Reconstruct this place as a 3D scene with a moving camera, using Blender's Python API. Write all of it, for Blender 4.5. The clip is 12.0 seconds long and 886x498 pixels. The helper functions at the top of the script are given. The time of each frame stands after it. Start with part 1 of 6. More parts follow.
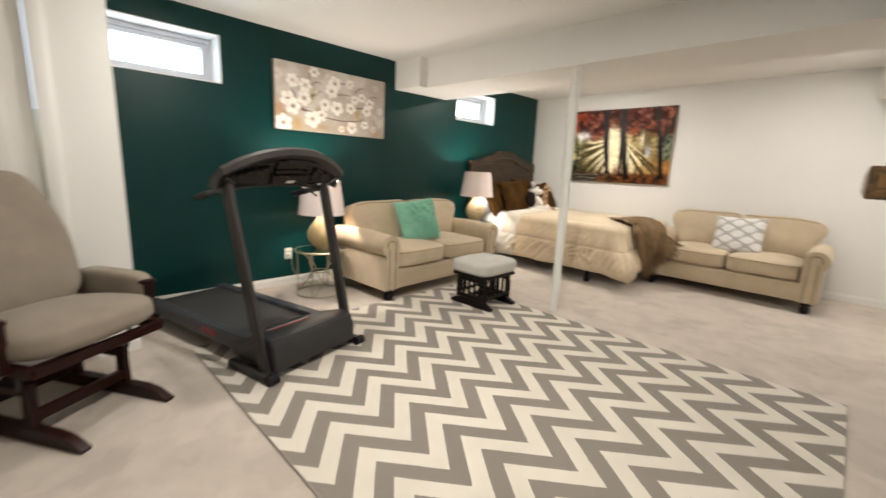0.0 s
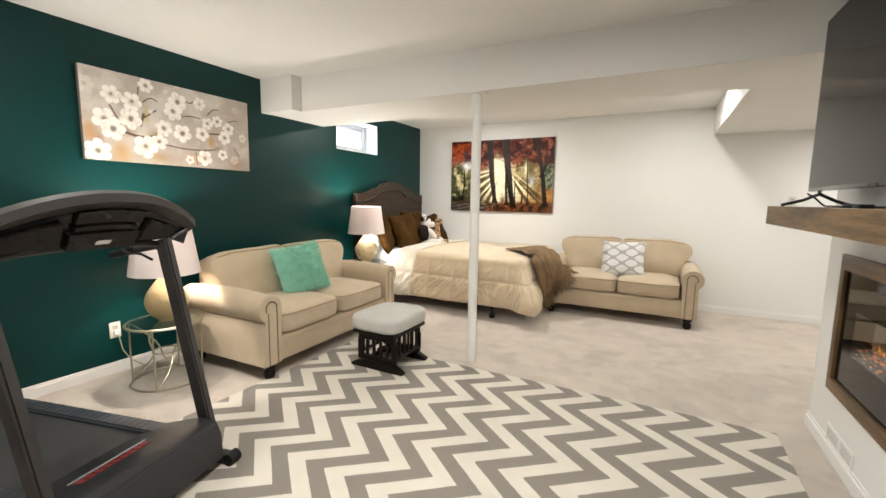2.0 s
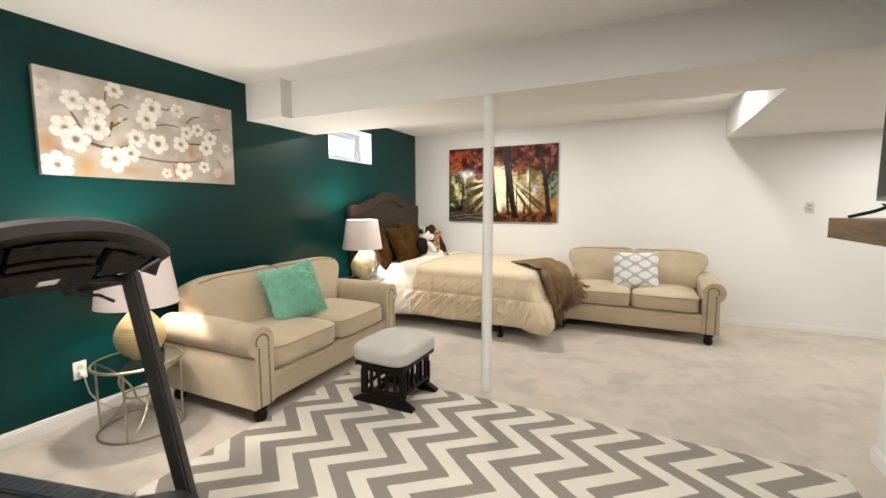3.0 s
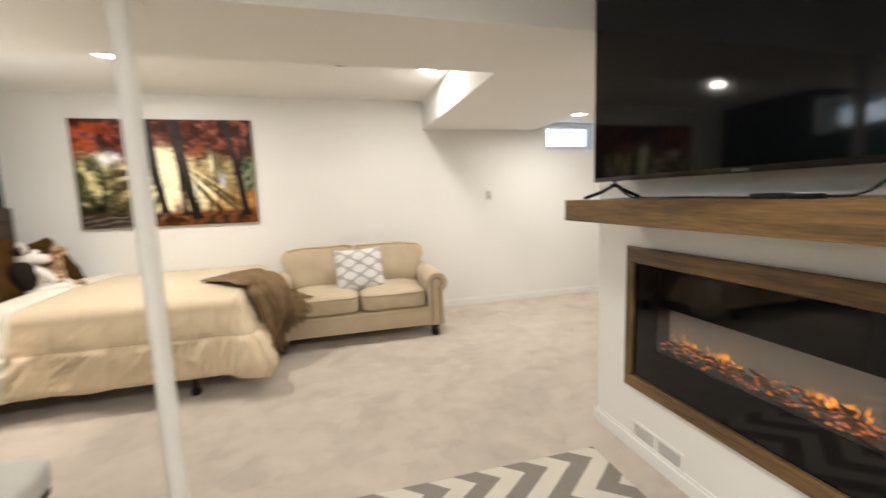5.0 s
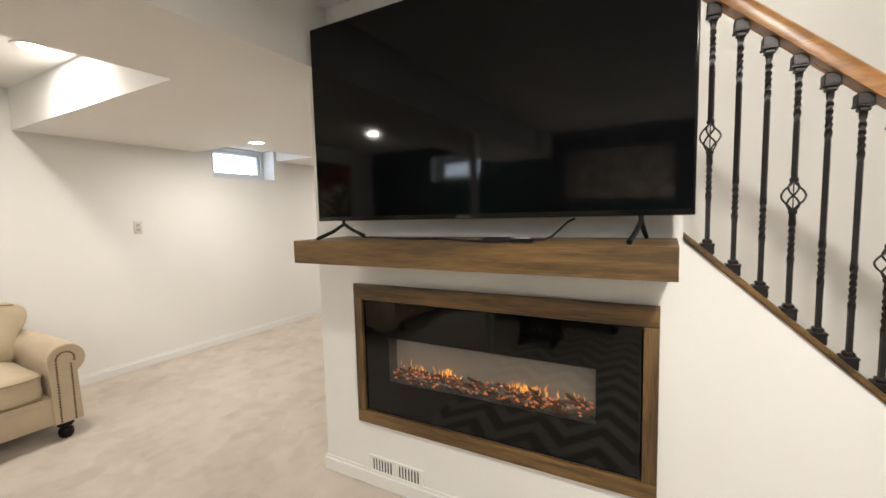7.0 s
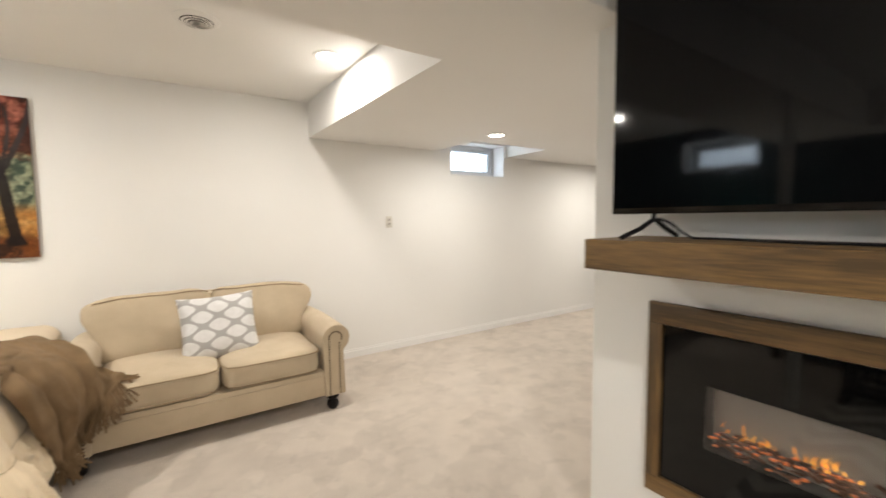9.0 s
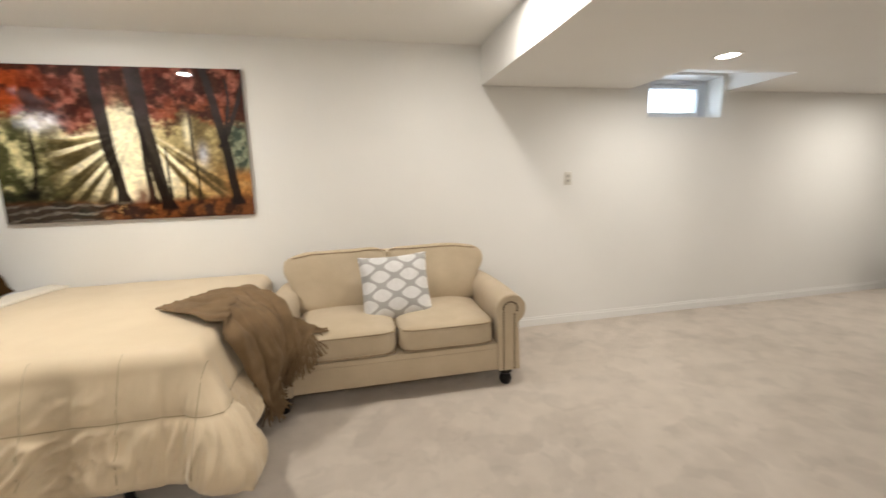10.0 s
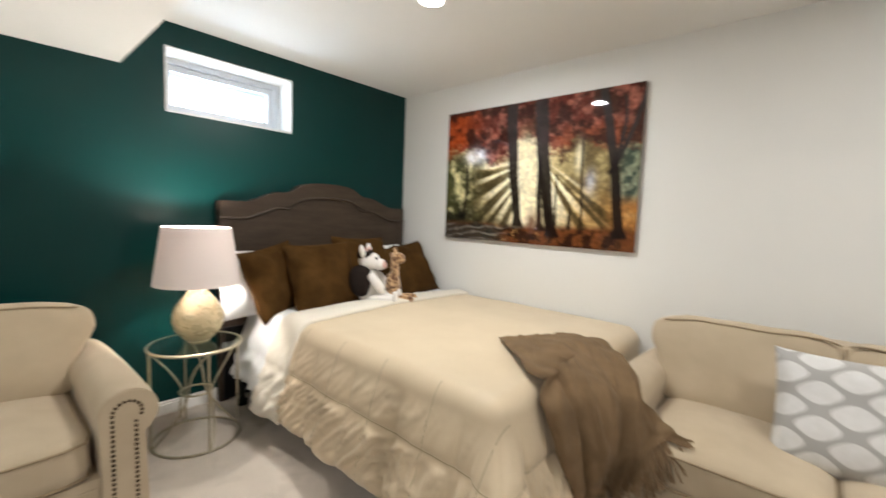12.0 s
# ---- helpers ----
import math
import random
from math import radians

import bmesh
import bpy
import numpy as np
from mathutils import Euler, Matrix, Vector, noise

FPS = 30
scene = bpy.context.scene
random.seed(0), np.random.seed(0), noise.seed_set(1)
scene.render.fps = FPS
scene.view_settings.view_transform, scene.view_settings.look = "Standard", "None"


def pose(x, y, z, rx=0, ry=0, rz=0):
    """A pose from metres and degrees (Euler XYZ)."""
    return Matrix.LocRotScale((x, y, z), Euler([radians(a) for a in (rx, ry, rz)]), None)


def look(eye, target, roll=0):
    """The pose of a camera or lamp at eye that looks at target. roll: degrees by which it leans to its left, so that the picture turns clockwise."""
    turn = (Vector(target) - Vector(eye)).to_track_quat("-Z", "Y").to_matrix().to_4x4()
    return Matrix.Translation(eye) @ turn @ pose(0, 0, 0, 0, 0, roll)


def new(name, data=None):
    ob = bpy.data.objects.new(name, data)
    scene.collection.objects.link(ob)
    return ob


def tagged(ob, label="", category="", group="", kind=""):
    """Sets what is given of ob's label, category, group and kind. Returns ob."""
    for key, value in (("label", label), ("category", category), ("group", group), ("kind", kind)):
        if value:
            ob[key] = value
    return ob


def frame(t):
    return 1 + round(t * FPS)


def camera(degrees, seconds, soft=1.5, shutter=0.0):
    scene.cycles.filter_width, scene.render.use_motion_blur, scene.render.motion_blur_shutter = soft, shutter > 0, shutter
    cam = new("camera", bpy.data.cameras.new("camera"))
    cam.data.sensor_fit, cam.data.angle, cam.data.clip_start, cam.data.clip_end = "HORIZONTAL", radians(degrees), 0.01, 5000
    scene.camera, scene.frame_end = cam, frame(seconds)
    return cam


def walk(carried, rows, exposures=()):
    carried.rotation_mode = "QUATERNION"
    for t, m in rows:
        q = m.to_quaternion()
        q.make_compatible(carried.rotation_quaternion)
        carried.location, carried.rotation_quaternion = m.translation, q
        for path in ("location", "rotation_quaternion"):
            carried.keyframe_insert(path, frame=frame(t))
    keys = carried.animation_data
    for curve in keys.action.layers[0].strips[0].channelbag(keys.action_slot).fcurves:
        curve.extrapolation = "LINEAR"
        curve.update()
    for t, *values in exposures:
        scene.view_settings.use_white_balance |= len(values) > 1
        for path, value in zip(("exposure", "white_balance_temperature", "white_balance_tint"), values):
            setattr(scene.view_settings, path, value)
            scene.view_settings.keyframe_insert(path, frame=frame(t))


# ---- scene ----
# camera and walk
cam = camera(94.3, 12.0, shutter=0.4)
PATH = [
    (0, (0.001, 0.213, 1.24), (-1.374, 1.614, 0.856), 2.5),
    (0.5, (-0.178, 0.239, 1.261), (-1.165, 1.932, 0.863), 0.5),
    (1, (-0.294, 0.345, 1.278), (-1.123, 2.135, 0.951), 0.3),
    (1.5, (-0.404, 0.463, 1.292), (-1.294, 2.234, 1.02), 0.6),
    (2, (-0.522, 0.545, 1.31), (-1.435, 2.308, 1.071), 0.9),
    (2.5, (-0.695, 0.642, 1.354), (-1.584, 2.421, 1.14), 0.6),
    (2.7, (-0.748, 0.678, 1.355), (-1.626, 2.463, 1.144), 0.3),
    (4.3, (-1.06, 1.351, 1.37), (-1.424, 3.307, 1.169), -1.0),
    (4.5, (-1.089, 1.431, 1.363), (-1.231, 3.414, 1.15), -1.0),
    (5, (-1.07, 1.639, 1.338), (-0.562, 3.557, 1.087), -2.0),
    (5.5, (-1.023, 1.832, 1.323), (0.068, 3.48, 1.013), -3.0),
    (6, (-1.094, 1.931, 1.32), (0.415, 3.2, 0.981), -2.2),
    (6.5, (-1.212, 1.974, 1.358), (0.503, 2.969, 1.099), -1.4),
    (6.7, (-1.236, 1.978, 1.379), (0.518, 2.919, 1.18), -1.2),
    (8.3, (-1.189, 2.226, 1.438), (0.343, 3.512, 1.438), 0.3),
    (8.5, (-1.132, 2.321, 1.413), (0.279, 3.737, 1.372), -0.1),
    (9, (-1.122, 2.561, 1.374), (-0.007, 4.215, 1.226), -0.6),
    (9.5, (-1.168, 2.802, 1.363), (-0.34, 4.606, 1.115), -1.2),
    (10, (-1.097, 2.996, 1.342), (-0.682, 4.926, 1.022), -1.7),
    (10.5, (-1.02, 3.186, 1.338), (-1.127, 5.155, 1.001), -0.7),
    (11, (-1.02, 3.326, 1.314), (-1.519, 5.233, 0.978), 0.8),
    (11.5, (-1.029, 3.506, 1.33), (-1.861, 5.302, 1.046), 2.5),
    (12, (-1.024, 3.663, 1.336), (-2.347, 5.154, 1.17), 2.2),
]
walk(cam, [(t, look(eye, target, roll)) for t, eye, target, roll in PATH],
     exposures=[(0.0, 0.02, 6500, 10), (1.0, 0.12, 6400, 9), (2.0, 0.2, 6300, 8.5), (4.5, 0.12, 6350, 9), (5.5, 0.27, 6700, 10), (6.5, 0.14, 6550, 10),
                (8.5, 0.31, 6550, 10), (9.5, 0.06, 6500, 10), (10.5, -0.06, 6550, 10), (11.3, -0.06, 6400, 9), (12.0, -0.07, 6100, 8)])

# ---- world and large lights ----
world = bpy.data.worlds.new("world")
scene.world = world
world.use_nodes = True
wn = world.node_tree
sky = wn.nodes.new("ShaderNodeTexSky")
sky.sky_type = "NISHITA"
sky.sun_disc = False
sky.sun_elevation = radians(42)
sky.sun_rotation = radians(200)
wn.links.new(sky.outputs[0], wn.nodes["Background"].inputs[0])
wn.nodes["Background"].inputs[1].default_value = 0.12

sun = new("sun", bpy.data.lights.new("sun", "SUN"))
sun.data.energy, sun.data.angle, sun.data.color = 1.2, radians(10), (1.0, 0.96, 0.9)
sun.matrix_world = look((2, -8, 8), (0, 0, 0))

WARM = (1.0, 0.945, 0.86)
DAY = (0.72, 0.86, 1.0)
CAN_POWER, BULB_POWER, WINDOW_POWER = 23.0, 46.0, 4.6


# ---- small building helpers ----
def link(nt, a, b):
    nt.links.new(a, b)


def material(name, c1, c2=None, rough=0.6, metal=0.0, scale=6.0, fine=120.0, bump=0.15, depth=0.01,
             sheen=0.0, coat=0.0, amount=0.5, stretch=(1, 1, 1), spec=0.5, rough_var=0.08):
    """A surface whose colour wanders between c1 and c2 at two scales, with fine relief."""
    m = bpy.data.materials.new(name)
    m.use_nodes = True
    nt = m.node_tree
    b = nt.nodes["Principled BSDF"]
    c2 = c2 or tuple(v * 0.82 for v in c1)
    tc = nt.nodes.new("ShaderNodeTexCoord")
    mp = nt.nodes.new("ShaderNodeMapping")
    mp.inputs["Scale"].default_value = stretch
    link(nt, tc.outputs["Object"], mp.inputs["Vector"])
    n1, n2 = nt.nodes.new("ShaderNodeTexNoise"), nt.nodes.new("ShaderNodeTexNoise")
    n1.inputs["Scale"].default_value, n1.inputs["Detail"].default_value = scale, 4
    n2.inputs["Scale"].default_value, n2.inputs["Detail"].default_value = fine, 3
    for n in (n1, n2):
        link(nt, mp.outputs[0], n.inputs["Vector"])
    add = nt.nodes.new("ShaderNodeMath")
    add.operation = "MULTIPLY_ADD"
    link(nt, n2.outputs[0], add.inputs[0])
    add.inputs[1].default_value = 0.45
    link(nt, n1.outputs[0], add.inputs[2])
    ramp = nt.nodes.new("ShaderNodeMapRange")
    ramp.inputs["From Min"].default_value, ramp.inputs["From Max"].default_value = 0.725 - amount * 0.5, 0.725 + amount * 0.5
    link(nt, add.outputs[0], ramp.inputs["Value"])
    mix = nt.nodes.new("ShaderNodeMix")
    mix.data_type = "RGBA"
    mix.inputs["A"].default_value, mix.inputs["B"].default_value = (*c1, 1), (*c2, 1)
    link(nt, ramp.outputs[0], mix.inputs["Factor"])
    link(nt, mix.outputs["Result"], b.inputs["Base Color"])
    rr = nt.nodes.new("ShaderNodeMapRange")
    rr.inputs["To Min"].default_value, rr.inputs["To Max"].default_value = max(0.02, rough - rough_var), min(1, rough + rough_var)
    link(nt, n1.outputs[0], rr.inputs["Value"])
    link(nt, rr.outputs[0], b.inputs["Roughness"])
    b.inputs["Metallic"].default_value = metal
    b.inputs["Sheen Weight"].default_value = sheen
    b.inputs["Coat Weight"].default_value = coat
    b.inputs["Specular IOR Level"].default_value = spec
    if bump:
        bp = nt.nodes.new("ShaderNodeBump")
        bp.inputs["Strength"].default_value, bp.inputs["Distance"].default_value = bump, depth
        link(nt, n2.outputs[0], bp.inputs["Height"])
        link(nt, bp.outputs[0], b.inputs["Normal"])
    return m


def glow(name, colour, strength):
    m = bpy.data.materials.new(name)
    m.use_nodes = True
    b = m.node_tree.nodes["Principled BSDF"]
    b.inputs["Base Color"].default_value = (*colour, 1)
    b.inputs["Emission Color"].default_value = (*colour, 1)
    b.inputs["Emission Strength"].default_value = strength
    return m


def glass(name, tint=(1, 1, 1), rough=0.0):
    m = bpy.data.materials.new(name)
    m.use_nodes = True
    b = m.node_tree.nodes["Principled BSDF"]
    b.inputs["Base Color"].default_value = (*tint, 1)
    b.inputs["Transmission Weight"].default_value = 1.0
    b.inputs["Roughness"].default_value = rough
    b.inputs["IOR"].default_value = 1.45
    return m


def finish(ob, smooth=35):
    if smooth:
        ob.data.polygons.foreach_set("use_smooth", [True] * len(ob.data.polygons))
        ob.data.set_sharp_from_angle(angle=radians(smooth))
    return ob


def mesh_of(name, bm, mats, smooth=35):
    bmesh.ops.recalc_face_normals(bm, faces=bm.faces[:])
    me = bpy.data.meshes.new(name)
    bm.to_mesh(me)
    bm.free()
    for m in mats if isinstance(mats, (list, tuple)) else [mats]:
        me.materials.append(m)
    if smooth:
        me.polygons.foreach_set("use_smooth", [True] * len(me.polygons))
        me.set_sharp_from_angle(angle=radians(smooth))
    return me


def part(name, bm, mats, parent=None, label="", smooth=35):
    """Links a bmesh as one mesh object under a thing or a part."""
    ob = new(name, mesh_of(name, bm, mats, smooth))
    if parent is not None:
        ob.parent = parent
    return tagged(ob, label)


def thing(name, label, category, at=(0, 0, 0), turn=0.0, group="", kind=""):
    """An Empty at a thing's base."""
    ob = new(name)
    ob.matrix_basis = pose(*at, 0, 0, turn)
    ob.empty_display_size = 0.05
    return tagged(ob, label, category, group, kind)


def box(bm, x0, x1, y0, y1, z0, z1, bevel=0.0, seg=2, mat=0, turn=None):
    vs = bmesh.ops.create_cube(bm, size=1.0)["verts"]
    for v in vs:
        v.co = Vector(((x0 + x1) / 2 + v.co.x * (x1 - x0), (y0 + y1) / 2 + v.co.y * (y1 - y0), (z0 + z1) / 2 + v.co.z * (z1 - z0)))
    fs = {f for v in vs for f in v.link_faces}
    for f in fs:
        f.material_index = mat
    if bevel:
        es = {e for v in vs for e in v.link_edges}
        got = bmesh.ops.bevel(bm, geom=list(es), offset=bevel, segments=seg, profile=0.5, affect="EDGES", clamp_overlap=True)
        for f in got["faces"]:
            f.material_index = mat
        vs = list({v for f in got["faces"] for v in f.verts} | {v for v in vs if v.is_valid})
    if turn is not None:
        bmesh.ops.transform(bm, matrix=turn, verts=vs)
    return vs


def rod(bm, a, b, r0, r1=None, seg=12, mat=0, caps=True):
    """A round bar from a to b."""
    a, b = Vector(a), Vector(b)
    r1 = r0 if r1 is None else r1
    q = (b - a).to_track_quat("Z", "Y")
    rings = []
    for p, r in ((a, r0), (b, r1)):
        rings.append([bm.verts.new(p + q @ Vector((r * math.cos(2 * math.pi * i / seg), r * math.sin(2 * math.pi * i / seg), 0))) for i in range(seg)])
    for i in range(seg):
        f = bm.faces.new((rings[0][i], rings[0][(i + 1) % seg], rings[1][(i + 1) % seg], rings[1][i]))
        f.material_index = mat
    if caps:
        bm.faces.new(rings[0][::-1]).material_index = mat
        bm.faces.new(rings[1]).material_index = mat


def tube(bm, pts, r, seg=8, closed=False, mat=0, flat=1.0):
    """A round bar along a line of points."""
    pts = [Vector(p) for p in pts]
    n = len(pts)
    rings = []
    up = Vector((0, 0, 1))
    for i, p in enumerate(pts):
        d = (pts[(i + 1) % n] - pts[i - 1]) if closed else (pts[min(i + 1, n - 1)] - pts[max(i - 1, 0)])
        d.normalize()
        side = d.cross(up)
        if side.length < 0.05:
            side = d.cross(Vector((0, 1, 0)))
        side.normalize()
        top = side.cross(d)
        rings.append([bm.verts.new(p + side * r * math.cos(2 * math.pi * k / seg) + top * r * flat * math.sin(2 * math.pi * k / seg)) for k in range(seg)])
    for i in range(n if closed else n - 1):
        a, b = rings[i], rings[(i + 1) % n]
        for k in range(seg):
            bm.faces.new((a[k], a[(k + 1) % seg], b[(k + 1) % seg], b[k])).material_index = mat
    if not closed:
        bm.faces.new(rings[0][::-1]).material_index = mat
        bm.faces.new(rings[-1]).material_index = mat


def lathe(bm, profile, seg=32, centre=(0, 0, 0), mat=0, cap=True):
    """A turned body from (radius, height) pairs."""
    c = Vector(centre)
    rings = [[bm.verts.new(c + Vector((r * math.cos(2 * math.pi * i / seg), r * math.sin(2 * math.pi * i / seg), z))) for i in range(seg)] for r, z in profile]
    for a, b in zip(rings, rings[1:]):
        for i in range(seg):
            bm.faces.new((a[i], a[(i + 1) % seg], b[(i + 1) % seg], b[i])).material_index = mat
    if cap:
        bm.faces.new(rings[0][::-1]).material_index = mat
        bm.faces.new(rings[-1]).material_index = mat


def extrude(bm, outline, origin, u, v, w, depth, mat=0):
    """A prism: a 2D outline in the axes u, v, pushed along w."""
    o, u, v, w = Vector(origin), Vector(u), Vector(v), Vector(w)
    a = [bm.verts.new(o + u * p + v * q) for p, q in outline]
    b = [bm.verts.new(o + u * p + v * q + w * depth) for p, q in outline]
    n = len(a)
    for i in range(n):
        bm.faces.new((a[i], a[(i + 1) % n], b[(i + 1) % n], b[i])).material_index = mat
    bm.faces.new(a[::-1]).material_index = mat
    bm.faces.new(b).material_index = mat


def blob(bm, centre, size, power=2.0, cuts=10, crown=0.0, lump=0.0, seed=0.0, turn=None, mat=0):
    """A padded block: between a ball (power 2) and a box (power 8), with a crowned top and soft lumps."""
    vs = bmesh.ops.create_cube(bm, size=2.0)["verts"]
    es = list({e for v in vs for e in v.link_edges})
    bmesh.ops.subdivide_edges(bm, edges=es, cuts=cuts, use_grid_fill=True)
    bm.verts.ensure_lookup_table()
    vs = bm.verts[-(6 * cuts * cuts + 12 * cuts + 8):]
    c = Vector(centre)
    for v in vs:
        p = v.co.copy()
        k = (abs(p.x) ** power + abs(p.y) ** power + abs(p.z) ** power) ** (1 / power)
        p /= k
        q = Vector((p.x * size[0] / 2, p.y * size[1] / 2, p.z * size[2] / 2))
        if crown:
            q.z += crown * max(0, 1 - p.x ** 2) * max(0, 1 - p.y ** 2) * (1 if p.z > 0 else 0.2 * -1)
        if lump:
            q += lump * noise.noise_vector(q * 6 + Vector((seed, seed * 2, 0)))
        v.co = c + (turn @ q if turn is not None else q)
    for f in {f for v in vs for f in v.link_faces}:
        f.material_index = mat
    return vs


def pillow(bm, w, h, t, m, n=22, pinch=0.07, lump=0.012, seed=0.0, mat=0):
    """A knife-edged cushion, w by h and t thick, stood at the pose m (its face to +z of m)."""
    for side in (1, -1):
        grid = []
        for i in range(n + 1):
            row = []
            for j in range(n + 1):
                u, v = 2 * i / n - 1, 2 * j / n - 1
                x = w / 2 * u * (1 - pinch * (1 - v * v))
                y = h / 2 * v * (1 - pinch * (1 - u * u))
                z = t / 2 * (max(0, (1 - u ** 4) * (1 - v ** 4))) ** 0.6
                p = Vector((x, y, z * side))
                p += lump * noise.noise_vector(Vector((x * 7 + seed, y * 7, side * 3 + seed))) * min(1, z * 20)
                row.append(bm.verts.new(m @ p))
            grid.append(row)
        for i in range(n):
            for j in range(n):
                q = [grid[i][j], grid[i + 1][j], grid[i + 1][j + 1], grid[i][j + 1]]
                f = bm.faces.new(q if side > 0 else q[::-1])
                f.material_index = mat
    bmesh.ops.remove_doubles(bm, verts=bm.verts[:], dist=0.0004)


def smoothstep(a, b, x):
    k = max(0.0, min(1.0, (x - a) / (b - a)))
    return k * k * (3 - 2 * k)


# ---- materials ----
WHITE_WALL = material("white_wall_paint", (0.80, 0.79, 0.765), (0.77, 0.76, 0.735), rough=0.62, scale=1.2, fine=260, bump=0.12, depth=0.0015)
CEILING = material("ceiling_paint", (0.80, 0.79, 0.77), (0.77, 0.76, 0.74), rough=0.85, scale=1.0, fine=180, bump=0.15, depth=0.002)
GREEN_WALL = material("green_wall_paint", (0.0002, 0.031, 0.0295), (0.0002, 0.026, 0.0245), spec=0.26, rough=0.36, scale=1.4, fine=220, bump=0.12, depth=0.0015, rough_var=0.05)
TRIM = material("trim_paint", (0.82, 0.81, 0.79), (0.78, 0.77, 0.75), rough=0.35, scale=3, fine=90, bump=0.05, depth=0.001)
VINYL = material("window_vinyl", (0.70, 0.72, 0.755), (0.66, 0.68, 0.715), rough=0.35, scale=3, fine=90, bump=0.04, depth=0.001)
DOOR_PAINT = material("door_paint", (0.78, 0.76, 0.72), (0.74, 0.72, 0.68), rough=0.4, scale=3, fine=90, bump=0.05, depth=0.001)
CARPET = material("carpet_pile", (0.66, 0.580, 0.500), (0.57, 0.498, 0.428), rough=0.95, scale=7.0, fine=420, bump=0.8, depth=0.008, sheen=0.15, amount=0.5)


def brushed_pile(m):
    """Patches of pile trodden or brushed the other way, with ragged edges, over the carpet's own grain."""
    nt = m.node_tree
    b = nt.nodes["Principled BSDF"]
    tc = nt.nodes.new("ShaderNodeTexCoord")
    warp = nt.nodes.new("ShaderNodeTexNoise")
    warp.inputs["Scale"].default_value, warp.inputs["Detail"].default_value = 9.0, 3
    link(nt, tc.outputs["Object"], warp.inputs["Vector"])
    shift = nt.nodes.new("ShaderNodeVectorMath")
    shift.operation = "MULTIPLY_ADD"
    link(nt, warp.outputs["Color"], shift.inputs[0])
    shift.inputs[1].default_value = (0.22, 0.22, 0.0)
    link(nt, tc.outputs["Object"], shift.inputs[2])
    old = b.inputs["Base Color"].links[0].from_socket
    for scale, lo, hi, strength in ((1.9, 0.52, 0.58, 0.11), (4.6, 0.54, 0.58, 0.09)):
        n = nt.nodes.new("ShaderNodeTexNoise")
        n.inputs["Scale"].default_value, n.inputs["Detail"].default_value = scale, 2
        link(nt, shift.outputs[0], n.inputs["Vector"])
        r = nt.nodes.new("ShaderNodeMapRange")
        r.inputs["From Min"].default_value, r.inputs["From Max"].default_value = lo, hi
        r.inputs["To Max"].default_value = strength
        link(nt, n.outputs[0], r.inputs["Value"])
        mix = nt.nodes.new("ShaderNodeMix")
        mix.data_type, mix.blend_type = "RGBA", "MULTIPLY"
        link(nt, r.outputs[0], mix.inputs["Factor"])
        link(nt, old, mix.inputs["A"])
        mix.inputs["B"].default_value = (0.20, 0.17, 0.15, 1)
        old = mix.outputs["Result"]
    link(nt, old, b.inputs["Base Color"])
    return m


brushed_pile(CARPET)
BEIGE = material("beige_upholstery", (0.545, 0.445, 0.315), (0.46, 0.37, 0.255), rough=0.85, scale=7, fine=500, bump=0.5, depth=0.003, sheen=0.15)
PIPING = material("upholstery_piping", (0.32, 0.24, 0.15), (0.27, 0.2, 0.12), rough=0.8, scale=20, fine=600, bump=0.2, depth=0.001)
DARK_FOOT = material("espresso_wood", (0.009, 0.005, 0.004), (0.006, 0.0035, 0.003), spec=0.2, rough=0.4, scale=12, fine=90, bump=0.08, depth=0.001, coat=0.0)
MAHOGANY = material("mahogany_wood", (0.026, 0.006, 0.004), (0.010, 0.003, 0.002), rough=0.35, scale=8, fine=60, bump=0.08, depth=0.001, coat=0.0, spec=0.2, stretch=(1, 6, 6))
NAIL = material("bronze_nailhead", (0.10, 0.065, 0.04), (0.06, 0.04, 0.025), rough=0.35, metal=0.9, scale=40, fine=200, bump=0)
GREY_PAD = material("grey_pad_fabric", (0.50, 0.49, 0.455), (0.43, 0.42, 0.39), rough=0.9, scale=8, fine=600, bump=0.35, depth=0.002, sheen=0.3)
TAUPE_PAD = material("taupe_pad_fabric", (0.25, 0.21, 0.165), (0.20, 0.166, 0.128), rough=0.92, scale=8, fine=500, bump=0.4, depth=0.002, sheen=0.15)
COMFORTER = material("comforter_satin", (0.66, 0.540, 0.375), (0.61, 0.490, 0.335), rough=0.58, scale=5, fine=300, bump=0.15, depth=0.002, sheen=0.25)
CREAM = material("cream_cloth", (0.74, 0.69, 0.60), (0.68, 0.63, 0.54), rough=0.8, scale=6, fine=400, bump=0.25, depth=0.002, sheen=0.2)
SHEET = material("white_cotton", (0.80, 0.80, 0.81), (0.72, 0.73, 0.75), rough=0.85, scale=7, fine=400, bump=0.3, depth=0.003, sheen=0.2)
BROWN_SUEDE = material("brown_suede", (0.078, 0.038, 0.010), (0.032, 0.015, 0.004), rough=0.85, scale=9, fine=300, bump=0.3, depth=0.002, sheen=0.0, spec=0.06)
THROW = material("brown_throw_knit", (0.25, 0.158, 0.078), (0.16, 0.100, 0.048), rough=0.95, scale=10, fine=400, bump=0.9, depth=0.006, sheen=0.02)
MINT = material("mint_shag", (0.37, 0.74, 0.58), (0.27, 0.61, 0.46), rough=0.85, scale=14, fine=200, bump=0.6, depth=0.006, sheen=0.4)
HEADBOARD = material("headboard_wood", (0.064, 0.045, 0.032), (0.040, 0.028, 0.020), spec=0.2, rough=0.5, scale=4, fine=40, bump=0.12, depth=0.002, stretch=(6, 1, 6))
